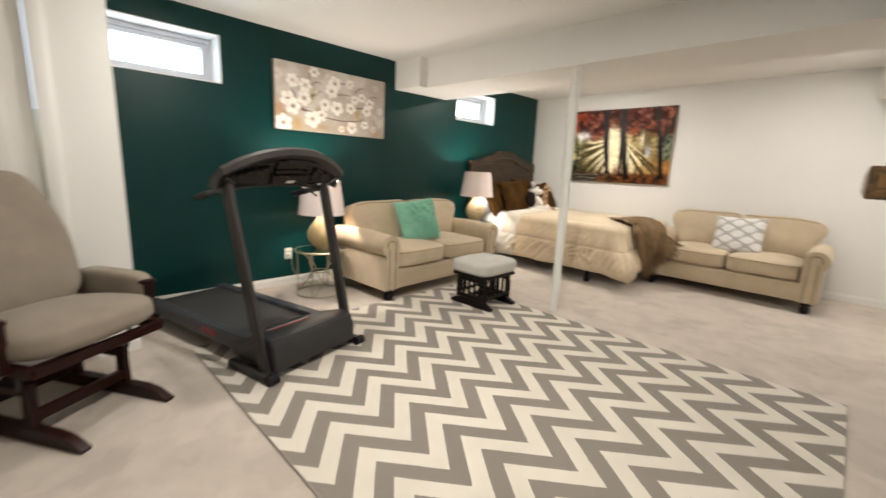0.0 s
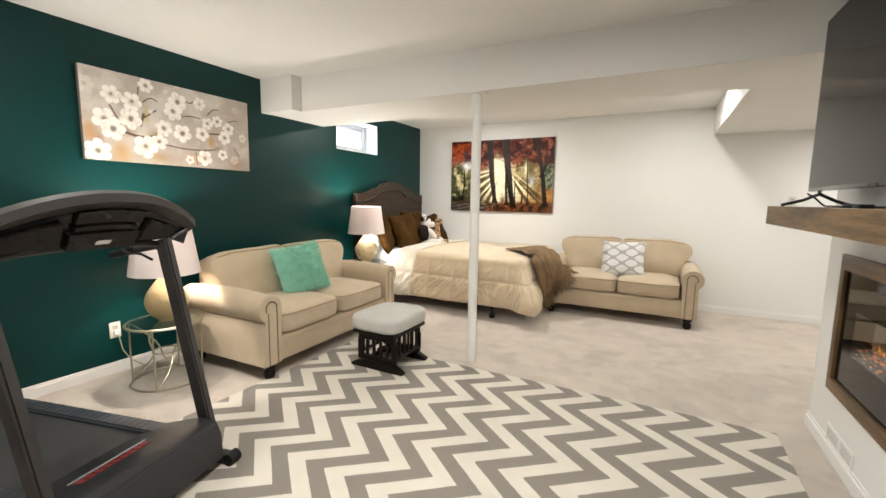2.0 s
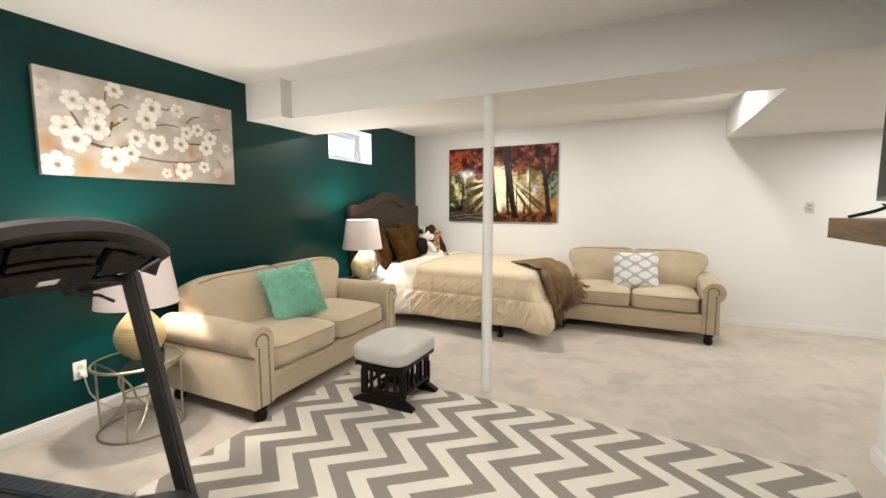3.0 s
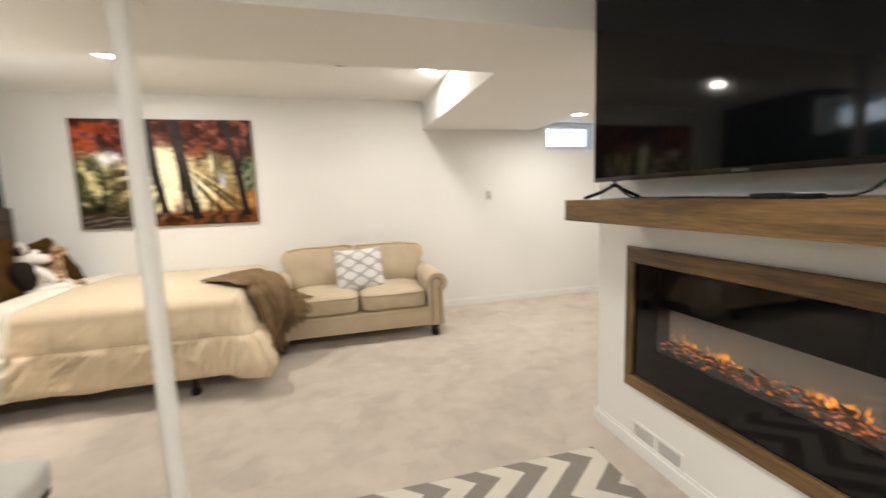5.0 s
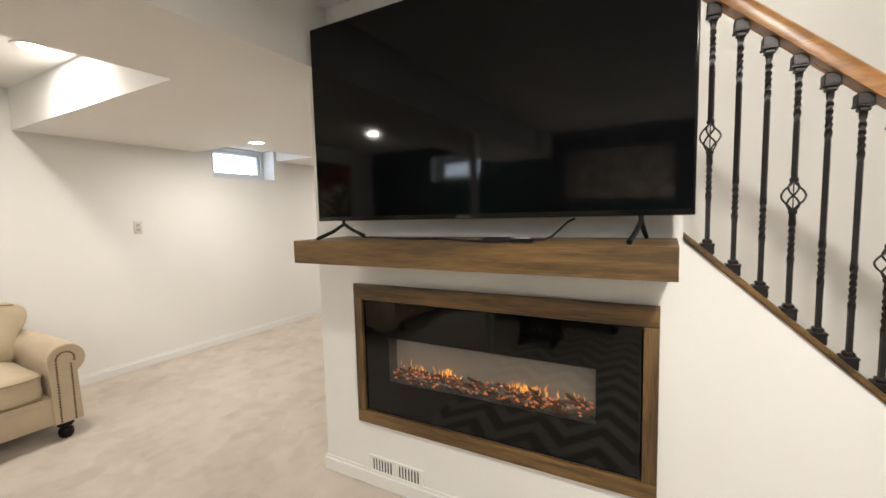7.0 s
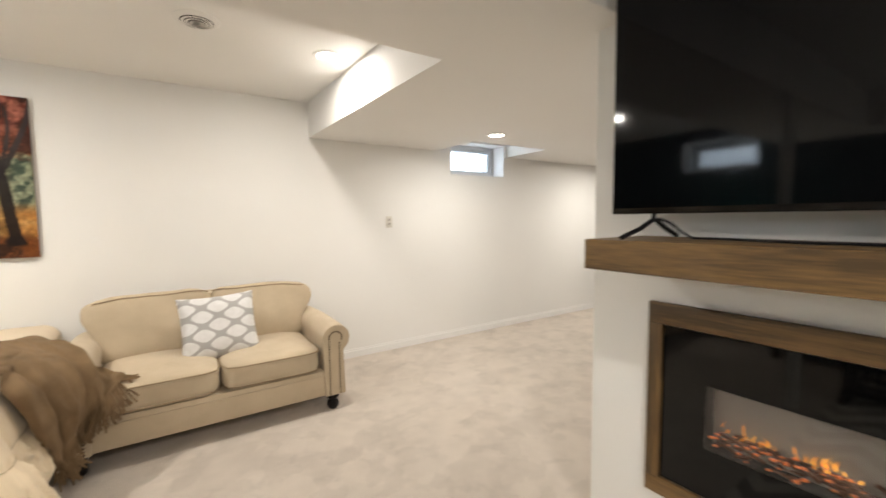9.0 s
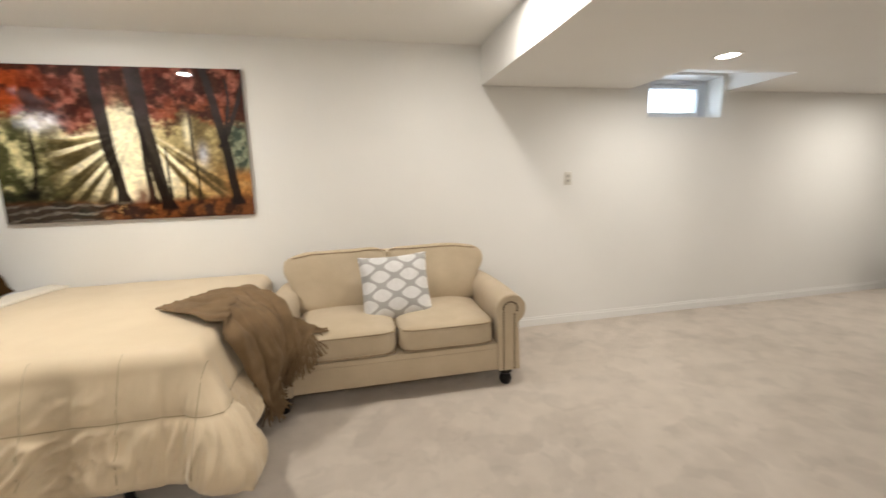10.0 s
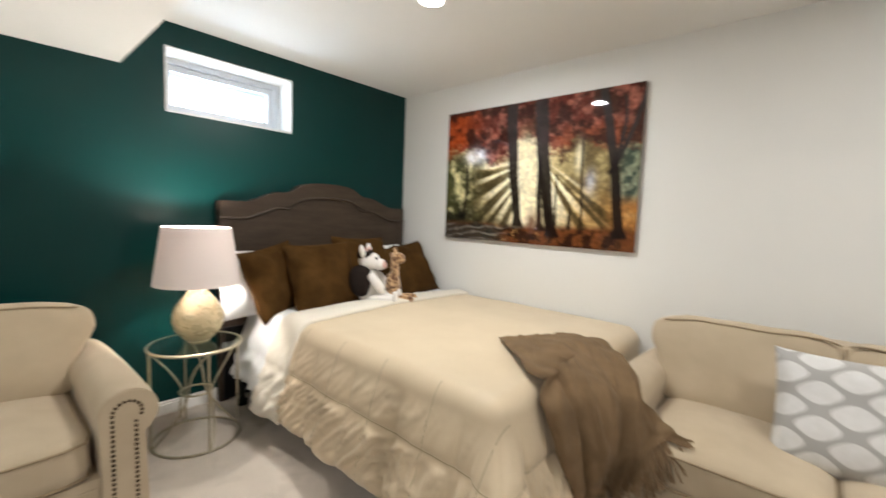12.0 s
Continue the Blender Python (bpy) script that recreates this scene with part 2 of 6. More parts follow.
CHAMPAGNE = material("champagne_metal", (0.50, 0.45, 0.34), (0.42, 0.37, 0.27), rough=0.35, metal=0.85, scale=20, fine=120, bump=0.05, depth=0.001)
LAMP_GOLD = material("gold_ceramic", (0.62, 0.50, 0.29), (0.52, 0.41, 0.22), rough=0.33, metal=0.35, scale=14, fine=60, bump=0.25, depth=0.004, coat=0.2)
BLACK_PLASTIC = material("black_plastic", (0.007, 0.007, 0.008), (0.005, 0.005, 0.006), spec=0.2, rough=0.45, scale=10, fine=300, bump=0.08, depth=0.001)
GLOSS_BLACK = material("gloss_black_plastic", (0.006, 0.0055, 0.006), (0.004, 0.004, 0.004), spec=0.3, rough=0.12, scale=10, fine=300, bump=0.0)
BROWN_PLASTIC = material("dark_brown_plastic", (0.012, 0.009, 0.007), (0.008, 0.006, 0.005), rough=0.28, scale=10, fine=300, bump=0.03, depth=0.001, spec=0.25)
GREY_STEEL = material("grey_painted_steel", (0.042, 0.038, 0.036), (0.030, 0.027, 0.026), rough=0.42, spec=0.3, metal=0.0, scale=8, fine=200, bump=0.06, depth=0.001)
HOOD_PLASTIC = material("charcoal_plastic", (0.024, 0.024, 0.026), (0.018, 0.018, 0.020), spec=0.4, rough=0.38, scale=10, fine=300, bump=0.08, depth=0.001)
RAIL_PLASTIC = material("slate_plastic", (0.050, 0.055, 0.064), (0.038, 0.042, 0.050), spec=0.4, rough=0.42, scale=10, fine=300, bump=0.1, depth=0.001)
BELT = material("running_belt", (0.024, 0.024, 0.025), (0.034, 0.034, 0.034), rough=0.65, scale=30, fine=300, bump=0.3, depth=0.001)
IRON = material("wrought_iron", (0.040, 0.036, 0.036), (0.026, 0.023, 0.023), rough=0.45, metal=0.7, scale=30, fine=160, bump=0.15, depth=0.001)
STEEL_WHITE = material("white_painted_steel", (0.80, 0.79, 0.76), (0.75, 0.74, 0.71), rough=0.4, scale=6, fine=120, bump=0.06, depth=0.001)
WHITE_PLASTIC = material("white_plastic", (0.80, 0.79, 0.76), (0.76, 0.75, 0.72), rough=0.35, scale=10, fine=100, bump=0.0)
DARK_GAP = material("dark_gap", (0.02, 0.02, 0.02), (0.015, 0.015, 0.015), rough=0.8, scale=10, fine=100, bump=0)
RED_PRINT = material("red_print", (0.26, 0.025, 0.025), (0.20, 0.02, 0.02), rough=0.5, bump=0)
GREY_PRINT = material("grey_print", (0.35, 0.35, 0.35), (0.3, 0.3, 0.3), rough=0.5, bump=0)
GLASS = glass("clear_glass")
TABLE_GLASS = glass("table_glass", (0.86, 0.96, 0.92))
CAN_GLOW = glow("can_lamp_glow", WARM, 28.0)
BULB_GLOW = glow("bulb_glow", (1.0, 0.9, 0.78), 30.0)


def wood(name, dark, light, rough=0.5, along="y", scale=1.0):
    """Stained oak: stretched grain bands with pores."""
    m = material(name, dark, light, rough=rough, scale=11 * scale, fine=95 * scale, bump=0.35, depth=0.003, amount=0.26,
                 stretch={"x": (0.12, 1.6, 1.6), "y": (1.6, 0.12, 1.6), "z": (1.6, 1.6, 0.12)}[along], coat=0.05)
    return m


OAK_Y = wood("stained_oak_y", (0.185, 0.104, 0.035), (0.062, 0.035, 0.012))
OAK_Z = wood("stained_oak_z", (0.185, 0.104, 0.035), (0.062, 0.035, 0.012), along="z")
OAK_X = wood("stained_oak_x", (0.185, 0.104, 0.035), (0.062, 0.035, 0.012), along="x")
RAIL_OAK = wood("handrail_oak", (0.42, 0.20, 0.065), (0.26, 0.115, 0.035), rough=0.3)


def chevron_material():
    """Cream and grey zigzag weave: rows run along y, teeth 0.395 m, colours every 0.245 m."""
    m = material("chevron_weave", (0.70, 0.65, 0.565), (0.64, 0.59, 0.51), rough=0.95, scale=6, fine=500, bump=0.7, depth=0.005, sheen=0.2)
    nt = m.node_tree
    b = nt.nodes["Principled BSDF"]
    tc = nt.nodes.new("ShaderNodeTexCoord")
    nz = nt.nodes.new("ShaderNodeTexNoise")
    nz.inputs["Scale"].default_value = 45
    link(nt, tc.outputs["Object"], nz.inputs["Vector"])
    sx = nt.nodes.new("ShaderNodeSeparateXYZ")
    link(nt, tc.outputs["Object"], sx.inputs[0])

    def math_node(op, a, b2=None, c=None):
        n = nt.nodes.new("ShaderNodeMath")
        n.operation = op
        for k, v in enumerate((a, b2, c)):
            if v is None:
                continue
            if isinstance(v, (int, float)):
                n.inputs[k].default_value = v
            else:
                link(nt, v, n.inputs[k])
        return n.outputs[0]

    wob = math_node("MULTIPLY_ADD", nz.outputs[0], 0.012, -0.006)
    tooth = math_node("PINGPONG", math_node("ADD", sx.outputs["Y"], -2.322 + 0.395 * 10), 0.1975)
    shift = math_node("MULTIPLY_ADD", tooth, -1.2532, 0.135)
    along = math_node("ADD", math_node("ADD", sx.outputs["X"], shift), wob)
    fr = math_node("FRACT", math_node("DIVIDE", math_node("ADD", along, 24.75), 0.2475))
    grey = math_node("GREATER_THAN", fr, 0.5)
    old = b.inputs["Base Color"].links[0].from_socket
    n3 = nt.nodes.new("ShaderNodeTexNoise")
    n3.inputs["Scale"].default_value = 260
    link(nt, tc.outputs["Object"], n3.inputs["Vector"])
    gmix = nt.nodes.new("ShaderNodeMix")
    gmix.data_type = "RGBA"
    gmix.inputs["A"].default_value, gmix.inputs["B"].default_value = (0.185, 0.158, 0.130, 1), (0.265, 0.232, 0.198, 1)
    link(nt, n3.outputs[0], gmix.inputs["Factor"])
    mix = nt.nodes.new("ShaderNodeMix")
    mix.data_type = "RGBA"
    link(nt, grey, mix.inputs["Factor"])
    link(nt, old, mix.inputs["A"])
    link(nt, gmix.outputs["Result"], mix.inputs["B"])
    link(nt, mix.outputs["Result"], b.inputs["Base Color"])
    return m


CHEVRON = chevron_material()

# ---- the shell of the basement ----
WX, NY, EX, SY = -4.0, 6.40, 6.0, -2.6      # west (green), north (white), east and south faces
HIGH, LOW = 2.43, 2.12                      # ceiling and dropped ceiling
BEAM0, BEAM1 = 3.50, 4.215                   # the dropped beam, south to north
FX = 0.367                                  # face of the fireplace wall
STAIR_X = 1.40                              # far wall of the stairs
END_Y = 3.63                                # north end of the fireplace wall
CLOSET_X, CLOSET_Y = -3.15, 0.637


def boxes(name, rows, mats, label="", category="", kind="structure"):
    bm = bmesh.new()
    for r in rows:
        box(bm, *r[:6], mat=r[6] if len(r) > 6 else 0)
    ob = part(name, bm, mats, None, label, smooth=0)
    return tagged(ob, label, category, "", kind)


# floor
bm = bmesh.new()
box(bm, WX - 0.3, EX + 0.3, SY - 0.3, NY + 0.3, -0.2, 0.0)
floor = tagged(part("floor", bm, CARPET, smooth=0), "plush greige wall-to-wall carpet with soft footmarks", "carpet", kind="structure")


def wall_with_holes(name, axis, face, thick, lo, hi, z0, z1, holes, mats, label):
    """A wall on the plane axis = face, pushed out by thick, from lo to hi, with holes (a, b, za, zb)."""
    bm = bmesh.new()
    cuts = sorted({lo, hi, *[h[0] for h in holes], *[h[1] for h in holes]})
    f0, f1 = min(face, face + thick), max(face, face + thick)
    for a, b in zip(cuts, cuts[1:]):
        spans = [(z0, z1)]
        for h in holes:
            if h[0] <= a and b <= h[1]:
                spans = [(z0, h[2]), (h[3], z1)]
        for s0, s1 in spans:
            if s1 - s0 > 1e-4:
                if axis == "x":
                    box(bm, f0, f1, a, b, s0, s1)
                else:
                    box(bm, a, b, f0, f1, s0, s1)
    return tagged(part(name, bm, mats, None, label, smooth=0), label, "wall", kind="structure")


W1, W2, W3 = (0.70, 1.495, 1.870, 2.258), (4.430, 5.248, 1.898, 2.290), (1.575, 2.39, 1.865, 2.262)
wall_with_holes("wall_west", "x", WX, -0.3, CLOSET_Y - 0.1, NY, 0, 2.7, [W1, W2], GREEN_WALL, "deep teal green painted accent wall")
wall_with_holes("wall_north", "y", NY, 0.3, WX - 0.3, EX + 0.3, 0, 2.7, [W3], WHITE_WALL, "warm white painted wall")
wall_with_holes("wall_east", "x", EX, 0.2, SY, NY, 0, 2.7, [], WHITE_WALL, "warm white painted wall of the far room")
wall_with_holes("wall_south", "y", SY, -0.2, WX - 0.3, EX + 0.3, 0, 2.7, [], WHITE_WALL, "warm white painted back wall")
DOOR = (-0.52, 0.30, 0.0, 2.04)
wall_with_holes("wall_closet", "x", CLOSET_X, -0.12, SY, CLOSET_Y, 0, 2.6, [DOOR], WHITE_WALL, "warm white painted closet wall")
boxes("wall_closet_return", [(WX, CLOSET_X - 0.12, CLOSET_Y - 0.1, CLOSET_Y, 0, 2.6)], WHITE_WALL, "warm white painted closet return", "wall")

# fireplace wall: full height beside the stairs, then a sloped knee wall under the railing
SLOPE0, SLOPE1 = (1.94, 1.295), (0.56, 0.035)   # y, z of the knee wall's top
FIRE = (2.045, 3.36, 0.40, 0.985)             # hole for the fire
wall_with_holes("wall_fireplace", "x", FX, 0.12, SLOPE0[0], END_Y, 0, 2.7, [FIRE], WHITE_WALL, "warm white painted fireplace wall")
bm = bmesh.new()
extrude(bm, [(SLOPE0[0], 0), SLOPE0, SLOPE1, (SLOPE1[0], 0)], (FX, 0, 0), (0, 1, 0), (0, 0, 1), (1, 0, 0), 0.12)
tagged(part("wall_knee", bm, WHITE_WALL, smooth=0), "warm white sloped knee wall beside the stairs", "wall", kind="structure")
boxes("wall_stair_far", [(STAIR_X, STAIR_X + 0.12, SY, END_Y - 0.12, 0, 4.3)], WHITE_WALL, "warm white painted stairwell wall", "wall")
boxes("wall_fireplace_end", [(FX + 0.12, STAIR_X + 0.12, END_Y - 0.12, END_Y, 0, 4.3)], WHITE_WALL, "warm white painted wall end", "wall")
boxes("wall_stair_upper", [(FX, FX + 0.12, -0.35, END_Y - 0.12, 2.70, 4.3), (FX, STAIR_X, -0.47, -0.35, 2.43, 4.3)], WHITE_WALL, "warm white painted upper stairwell wall", "wall")

# ceilings
boxes("ceiling", [
    (WX - 0.3, FX, SY - 0.2, BEAM0, HIGH, 2.7),
    (FX, STAIR_X + 0.12, SY - 0.2, -0.47, HIGH, 2.7),
    (WX - 0.3, 0.0, BEAM1, NY, HIGH, 2.7),
    (WX - 0.3, FX, BEAM0, BEAM1, LOW, 2.7),
    (FX, STAIR_X + 0.12, END_Y, BEAM1, LOW, 2.7),
    (STAIR_X + 0.12, EX, SY - 0.2, BEAM1, LOW, 2.7),
    (0.0, 1.40, BEAM1, NY, LOW, 2.7),
    (2.42, EX, BEAM1, NY, LOW, 2.7),
    (1.40, 2.42, BEAM1, 5.75, LOW, 2.7),
    (FX, STAIR_X + 0.12, -0.47, END_Y, 4.3, 4.4),
], CEILING, "smooth white drywall ceiling with a dropped beam", "ceiling")
bm = bmesh.new()
extrude(bm, [(5.75, LOW + 0.002), (NY, 2.275), (NY, 2.7), (5.75, 2.7)], (1.40, 0, 0), (0, 1, 0), (0, 0, 1), (1, 0, 0), 1.02)
tagged(part("ceiling_window_recess", bm, CEILING, smooth=0), "sloped white ceiling recess before the window", "ceiling", kind="structure")
boxes("ceiling_beam_end", [(WX, -3.585, 3.38, BEAM0, LOW - 0.003, HIGH)], CEILING, "boxed-out end of the white ceiling beam", "ceiling")

# baseboards
H_BB, T_BB = 0.085, 0.014
bm = bmesh.new()


def base(a, b, axis, face, sign):
    lo, hi = min(face, face + sign * T_BB), max(face, face + sign * T_BB)
    lo2, hi2 = min(face, face + sign * T_BB * 0.5), max(face, face + sign * T_BB * 0.5)
    if axis == "x":
        box(bm, lo, hi, a, b, 0, H_BB - 0.018, 0.002, 1)
        box(bm, lo2, hi2, a, b, H_BB - 0.0185, H_BB, 0.002, 1)
    else:
        box(bm, a, b, lo, hi, 0, H_BB - 0.018, 0.002, 1)
        box(bm, a, b, lo2, hi2, H_BB - 0.0185, H_BB, 0.002, 1)


base(CLOSET_Y, NY, "x", WX, 1)
base(WX, EX, "y", NY, -1)
base(SLOPE1[0], END_Y + T_BB, "x", FX, -1)
base(FX, STAIR_X + 0.12, "y", END_Y, 1)
base(SY, NY, "x", EX, -1)
base(SY, DOOR[0] - 0.09, "x", CLOSET_X, 1)
base(DOOR[1] + 0.09, CLOSET_Y, "x", CLOSET_X, 1)
base(WX, EX, "y", SY, 1)
tagged(part("baseboard", bm, TRIM, smooth=0), "white painted wooden baseboard", "baseboard", kind="structure")


OUTSIDE = glow("outside_daylight", (0.78, 0.90, 1.0), 1.1)
sky_nodes = OUTSIDE.node_tree
cloud, sky_mix = sky_nodes.nodes.new("ShaderNodeTexNoise"), sky_nodes.nodes.new("ShaderNodeMix")
cloud.inputs["Scale"].default_value, cloud.inputs["Detail"].default_value = 3.0, 4
sky_mix.data_type = "RGBA"
sky_mix.inputs["A"].default_value, sky_mix.inputs["B"].default_value = (0.50, 0.70, 0.95, 1), (1.0, 1.0, 1.0, 1)
place = sky_nodes.nodes.new("ShaderNodeTexCoord")
link(sky_nodes, place.outputs["Object"], cloud.inputs["Vector"])
link(sky_nodes, cloud.outputs[0], sky_mix.inputs["Factor"])
link(sky_nodes, sky_mix.outputs["Result"], sky_nodes.nodes["Principled BSDF"].inputs["Emission Color"])


# windows: a vinyl frame set deep in the opening, with a sill and one pane
def window(name, axis, face, out, hole, power=WINDOW_POWER):
    a, b, z0, z1 = hole
    root = tagged(new(name), "small white vinyl basement window with daylight behind", "window", kind="structure")

    def bar(p0, p1, q0, q1, d0, d1, name2, mat, bevel=0.004, parent=root):
        bm = bmesh.new()
        lo, hi = sorted((face + out * d0, face + out * d1))
        if axis == "x":
            box(bm, lo, hi, p0, p1, q0, q1, bevel, 1)
        else:
            box(bm, p0, p1, lo, hi, q0, q1, bevel, 1)
        return part(name2, bm, mat, parent, smooth=30)

    e = 0.002
    # lining of the opening
    for nm, r in (("window_jamb", (a + e, a + 0.012, z0, z1)), ("window_jamb", (b - 0.012, b - e, z0, z1)),
                  ("window_sill", (a + e, b - e, z0 + e, z0 + 0.012)), ("window_head", (a + e, b - e, z1 - 0.012, z1 - e))):
        bar(*r, -0.003, 0.24, nm, TRIM, 0.0)
    # outer frame, then the sash
    f = 0.050
    for r in ((a + 0.012, a + f, z0 + 0.012, z1 - 0.012), (b - f, b - 0.012, z0 + 0.012, z1 - 0.012)):
        bar(*r, 0.19, 0.28, "window_frame", VINYL)
    for r in ((a + f, b - f, z0 + 0.012, z0 + f), (a + f, b - f, z1 - f, z1 - 0.012)):
        bar(*r, 0.19, 0.28, "window_frame", VINYL)
    g = f + 0.038
    for r in ((a + f, a + g, z0 + f, z1 - f), (b - g, b - f, z0 + f, z1 - f)):
        bar(*r, 0.21, 0.26, "sash", VINYL)
    for r in ((a + g, b - g, z0 + f, z0 + g), (a + g, b - g, z1 - g, z1 - f)):
        bar(*r, 0.21, 0.26, "sash", VINYL)
    pane = bar(a + g, b - g, z0 + g, z1 - g, 0.230, 0.236, "pane", GLASS, 0.0)
    pane.visible_shadow = False
    # bright overcast sky close behind the glass
    bar(a - 0.6, b + 0.6, z0 - 0.3, z1 + 1.0, 0.75, 0.76, "daylight_backdrop", OUTSIDE, 0.0)
    lamp = new("daylight_" + name, bpy.data.lights.new("daylight_" + name, "AREA"))
    lamp.data.shape, lamp.data.size, lamp.data.size_y = "RECTANGLE", b - a - 2 * g, z1 - z0 - 2 * g
    lamp.data.energy, lamp.data.color, lamp.data.spread = power, DAY, radians(150)
    c = (a + b) / 2
    zc = (z0 + z1) / 2
    d = face + out * 0.32
    if axis == "x":
        lamp.matrix_world = look((d, c, zc), (d - out, c, zc + 0.25))
    else:
        lamp.matrix_world = look((c, d, zc), (c, d - out, zc))
    return root


window("window_1", "x", WX, -1, W1, 0.7 * WINDOW_POWER)
window("window_2", "x", WX, -1, W2)
window("window_3", "y", NY, 1, W3, 0.45 * WINDOW_POWER)


# closet door
def closet_door():
    root = tagged(new("door_1"), "closed white two-panel closet door with casing", "door", kind="structure")
    x = CLOSET_X
    a, b, z0, z1 = DOOR
    bm = bmesh.new()
    box(bm, x - 0.06, x - 0.022, a + 0.012, b - 0.012, 0.01, z1 - 0.012, 0.002, 1)
    part("slab", bm, DOOR_PAINT, root, smooth=30)
    w = (b - a - 0.36) / 2
    for y0 in (a + 0.12, a + 0.24 + w):
        for q0, q1 in ((0.2, 0.82), (0.98, z1 - 0.13)):
            bm = bmesh.new()
            box(bm, x - 0.026, x - 0.010, y0, y0 + w, q0, q1, 0.008, 2)
            box(bm, x - 0.012, x - 0.006, y0 + 0.045, y0 + w - 0.045, q0 + 0.045, q1 - 0.045, 0.003, 1)
            part("panel", bm, DOOR_PAINT, root, smooth=30)
    for y0, y1, q0, q1 in ((a - 0.07, a + 0.004, 0, z1 + 0.07), (b - 0.004, b + 0.07, 0, z1 + 0.07), (a - 0.07, b + 0.07, z1 - 0.004, z1 + 0.07)):
        bm = bmesh.new()
        box(bm, x - 0.004, x + 0.017, y0, y1, q0, q1, 0.005, 2)
        part("casing", bm, TRIM, root, smooth=30)
    bm = bmesh.new()
    lathe(bm, [(0.03, 0), (0.03, 0.006), (0.012, 0.01), (0.012, 0.035), (0.026, 0.045), (0.028, 0.06), (0.018, 0.07)], 16)
    bmesh.ops.transform(bm, matrix=pose(x - 0.02, a + 0.075, 0.95, 0, 90, 0), verts=bm.verts[:])
    part("door_knob", bm, CHAMPAGNE, root, "brushed metal knob")


closet_door()

# steel post under the beam
post = thing("support_post", "white painted round steel support post under the beam", "post", (-1.793, 3.53, 0))
bm = bmesh.new()
rod(bm, (0, 0, 0.0), (0, 0, LOW - 0.004), 0.036, seg=28)
part("column", bm, STEEL_WHITE, post)
bm = bmesh.new()
box(bm, -0.06, 0.06, -0.06, 0.06, LOW - 0.012, LOW - 0.001, 0.002, 1)
part("cap_plate", bm, STEEL_WHITE, post, smooth=0)


# recessed lamps, both the visible ones and unseen additions
def can_light(x, y, z, power=CAN_POWER):
    root = thing("recessed_light", "round white recessed ceiling light, switched on; some are unseen additions", "ceiling light", (x, y, z), group="recessed ceiling lights")
    bm = bmesh.new()
    lathe(bm, [(0.062, -0.002), (0.066, -0.006), (0.088, -0.006), (0.092, -0.001), (0.092, 0.0)], 36, cap=False)
    part("trim_ring", bm, WHITE_PLASTIC, root)
    bm = bmesh.new()
    lathe(bm, [(0.001, -0.003), (0.063, -0.003)], 36, cap=False)
    part("lens", bm, CAN_GLOW, root, "glowing lens", smooth=0)
    lamp = new("can_lamp", bpy.data.lights.new("can_lamp", "AREA"))
    lamp.data.shape, lamp.data.size = "DISK", 0.12
    lamp.data.energy, lamp.data.color, lamp.data.spread = power, WARM, radians(178)
    lamp.matrix_world = pose(x, y, z - 0.012)


# the last five are unseen, added to brighten the front, far room and stairwell
for spot in ((-0.2, 5.24, HIGH, 14.5), (-2.57, 5.24, HIGH, 28.0), (1.40, 5.42, LOW, 17.0), (3.85, 5.48, LOW, 19.0),
             (-2.57, 1.25, HIGH, 17.0), (-1.0, 1.5, HIGH, 48.0), (-1.0, -1.0, HIGH, 5.0), (3.85, 2.4, LOW), (0.93, 1.6, 4.3, 38.0)):
    can_light(*spot)

# round ceiling register
vent = thing("ceiling_register", "round white louvred ceiling air register", "vent", (-0.93, 5.14, HIGH))
bm = bmesh.new()
lathe(bm, [(0.02, -0.02), (0.075, -0.014), (0.11, -0.004), (0.112, 0)], 32, cap=False)
part("rim", bm, WHITE_PLASTIC, vent)
# louvres of this white register take dark grey to stand for their shade
for k, r in enumerate((0.035, 0.055, 0.075)):
    bm = bmesh.new()
    lathe(bm, [(r, -0.022 + k * 0.003), (r + 0.013, -0.012 + k * 0.003), (r + 0.012, -0.010 + k * 0.003)], 32, cap=False)
    part("louvre", bm, GREY_STEEL, vent, "louvre ring coloured dark grey for the shade between rings")

# ---- rug ----
rug = thing("area_rug", "cream and grey chevron woven area rug lying on the carpet", "rug", (0, 0, 0))
RX0, RX1, RY0, RY1 = -2.92, 0.168, 0.87, 3.385
bm = bmesh.new()
nx, ny = 62, 50
grid = []
for i in range(nx + 1):
    row = []
    for j in range(ny + 1):
        x, y = RX0 + (RX1 - RX0) * i / nx, RY0 + (RY1 - RY0) * j / ny
        lift = 0.007 * math.exp(-((x + 0.55) / 0.22) ** 2 - ((y - 2.95) / 0.1) ** 2)
        z = 0.012 + 0.0015 * noise.noise(Vector((x * 3, y * 3, 0))) + lift
        row.append(bm.verts.new((x, y + 0.006 * noise.noise(Vector((x * 2, 1, 0))), z)))
    grid.append(row)
for i in range(nx):
    for j in range(ny):
        bm.faces.new((grid[i][j], grid[i + 1][j], grid[i + 1][j + 1], grid[i][j + 1]))
rim = [grid[i][0] for i in range(nx + 1)] + [grid[nx][j] for j in range(1, ny + 1)] + [grid[i][ny] for i in range(nx - 1, -1, -1)] + [grid[0][j] for j in range(ny - 1, 0, -1)]
low = [bm.verts.new((v.co.x, v.co.y, 0.0005)) for v in rim]
for k in range(len(rim)):
    bm.faces.new((rim[k], low[k], low[(k + 1) % len(rim)], rim[(k + 1) % len(rim)]))
part("woven_top", bm, CHEVRON, rug)
bm = bmesh.new()
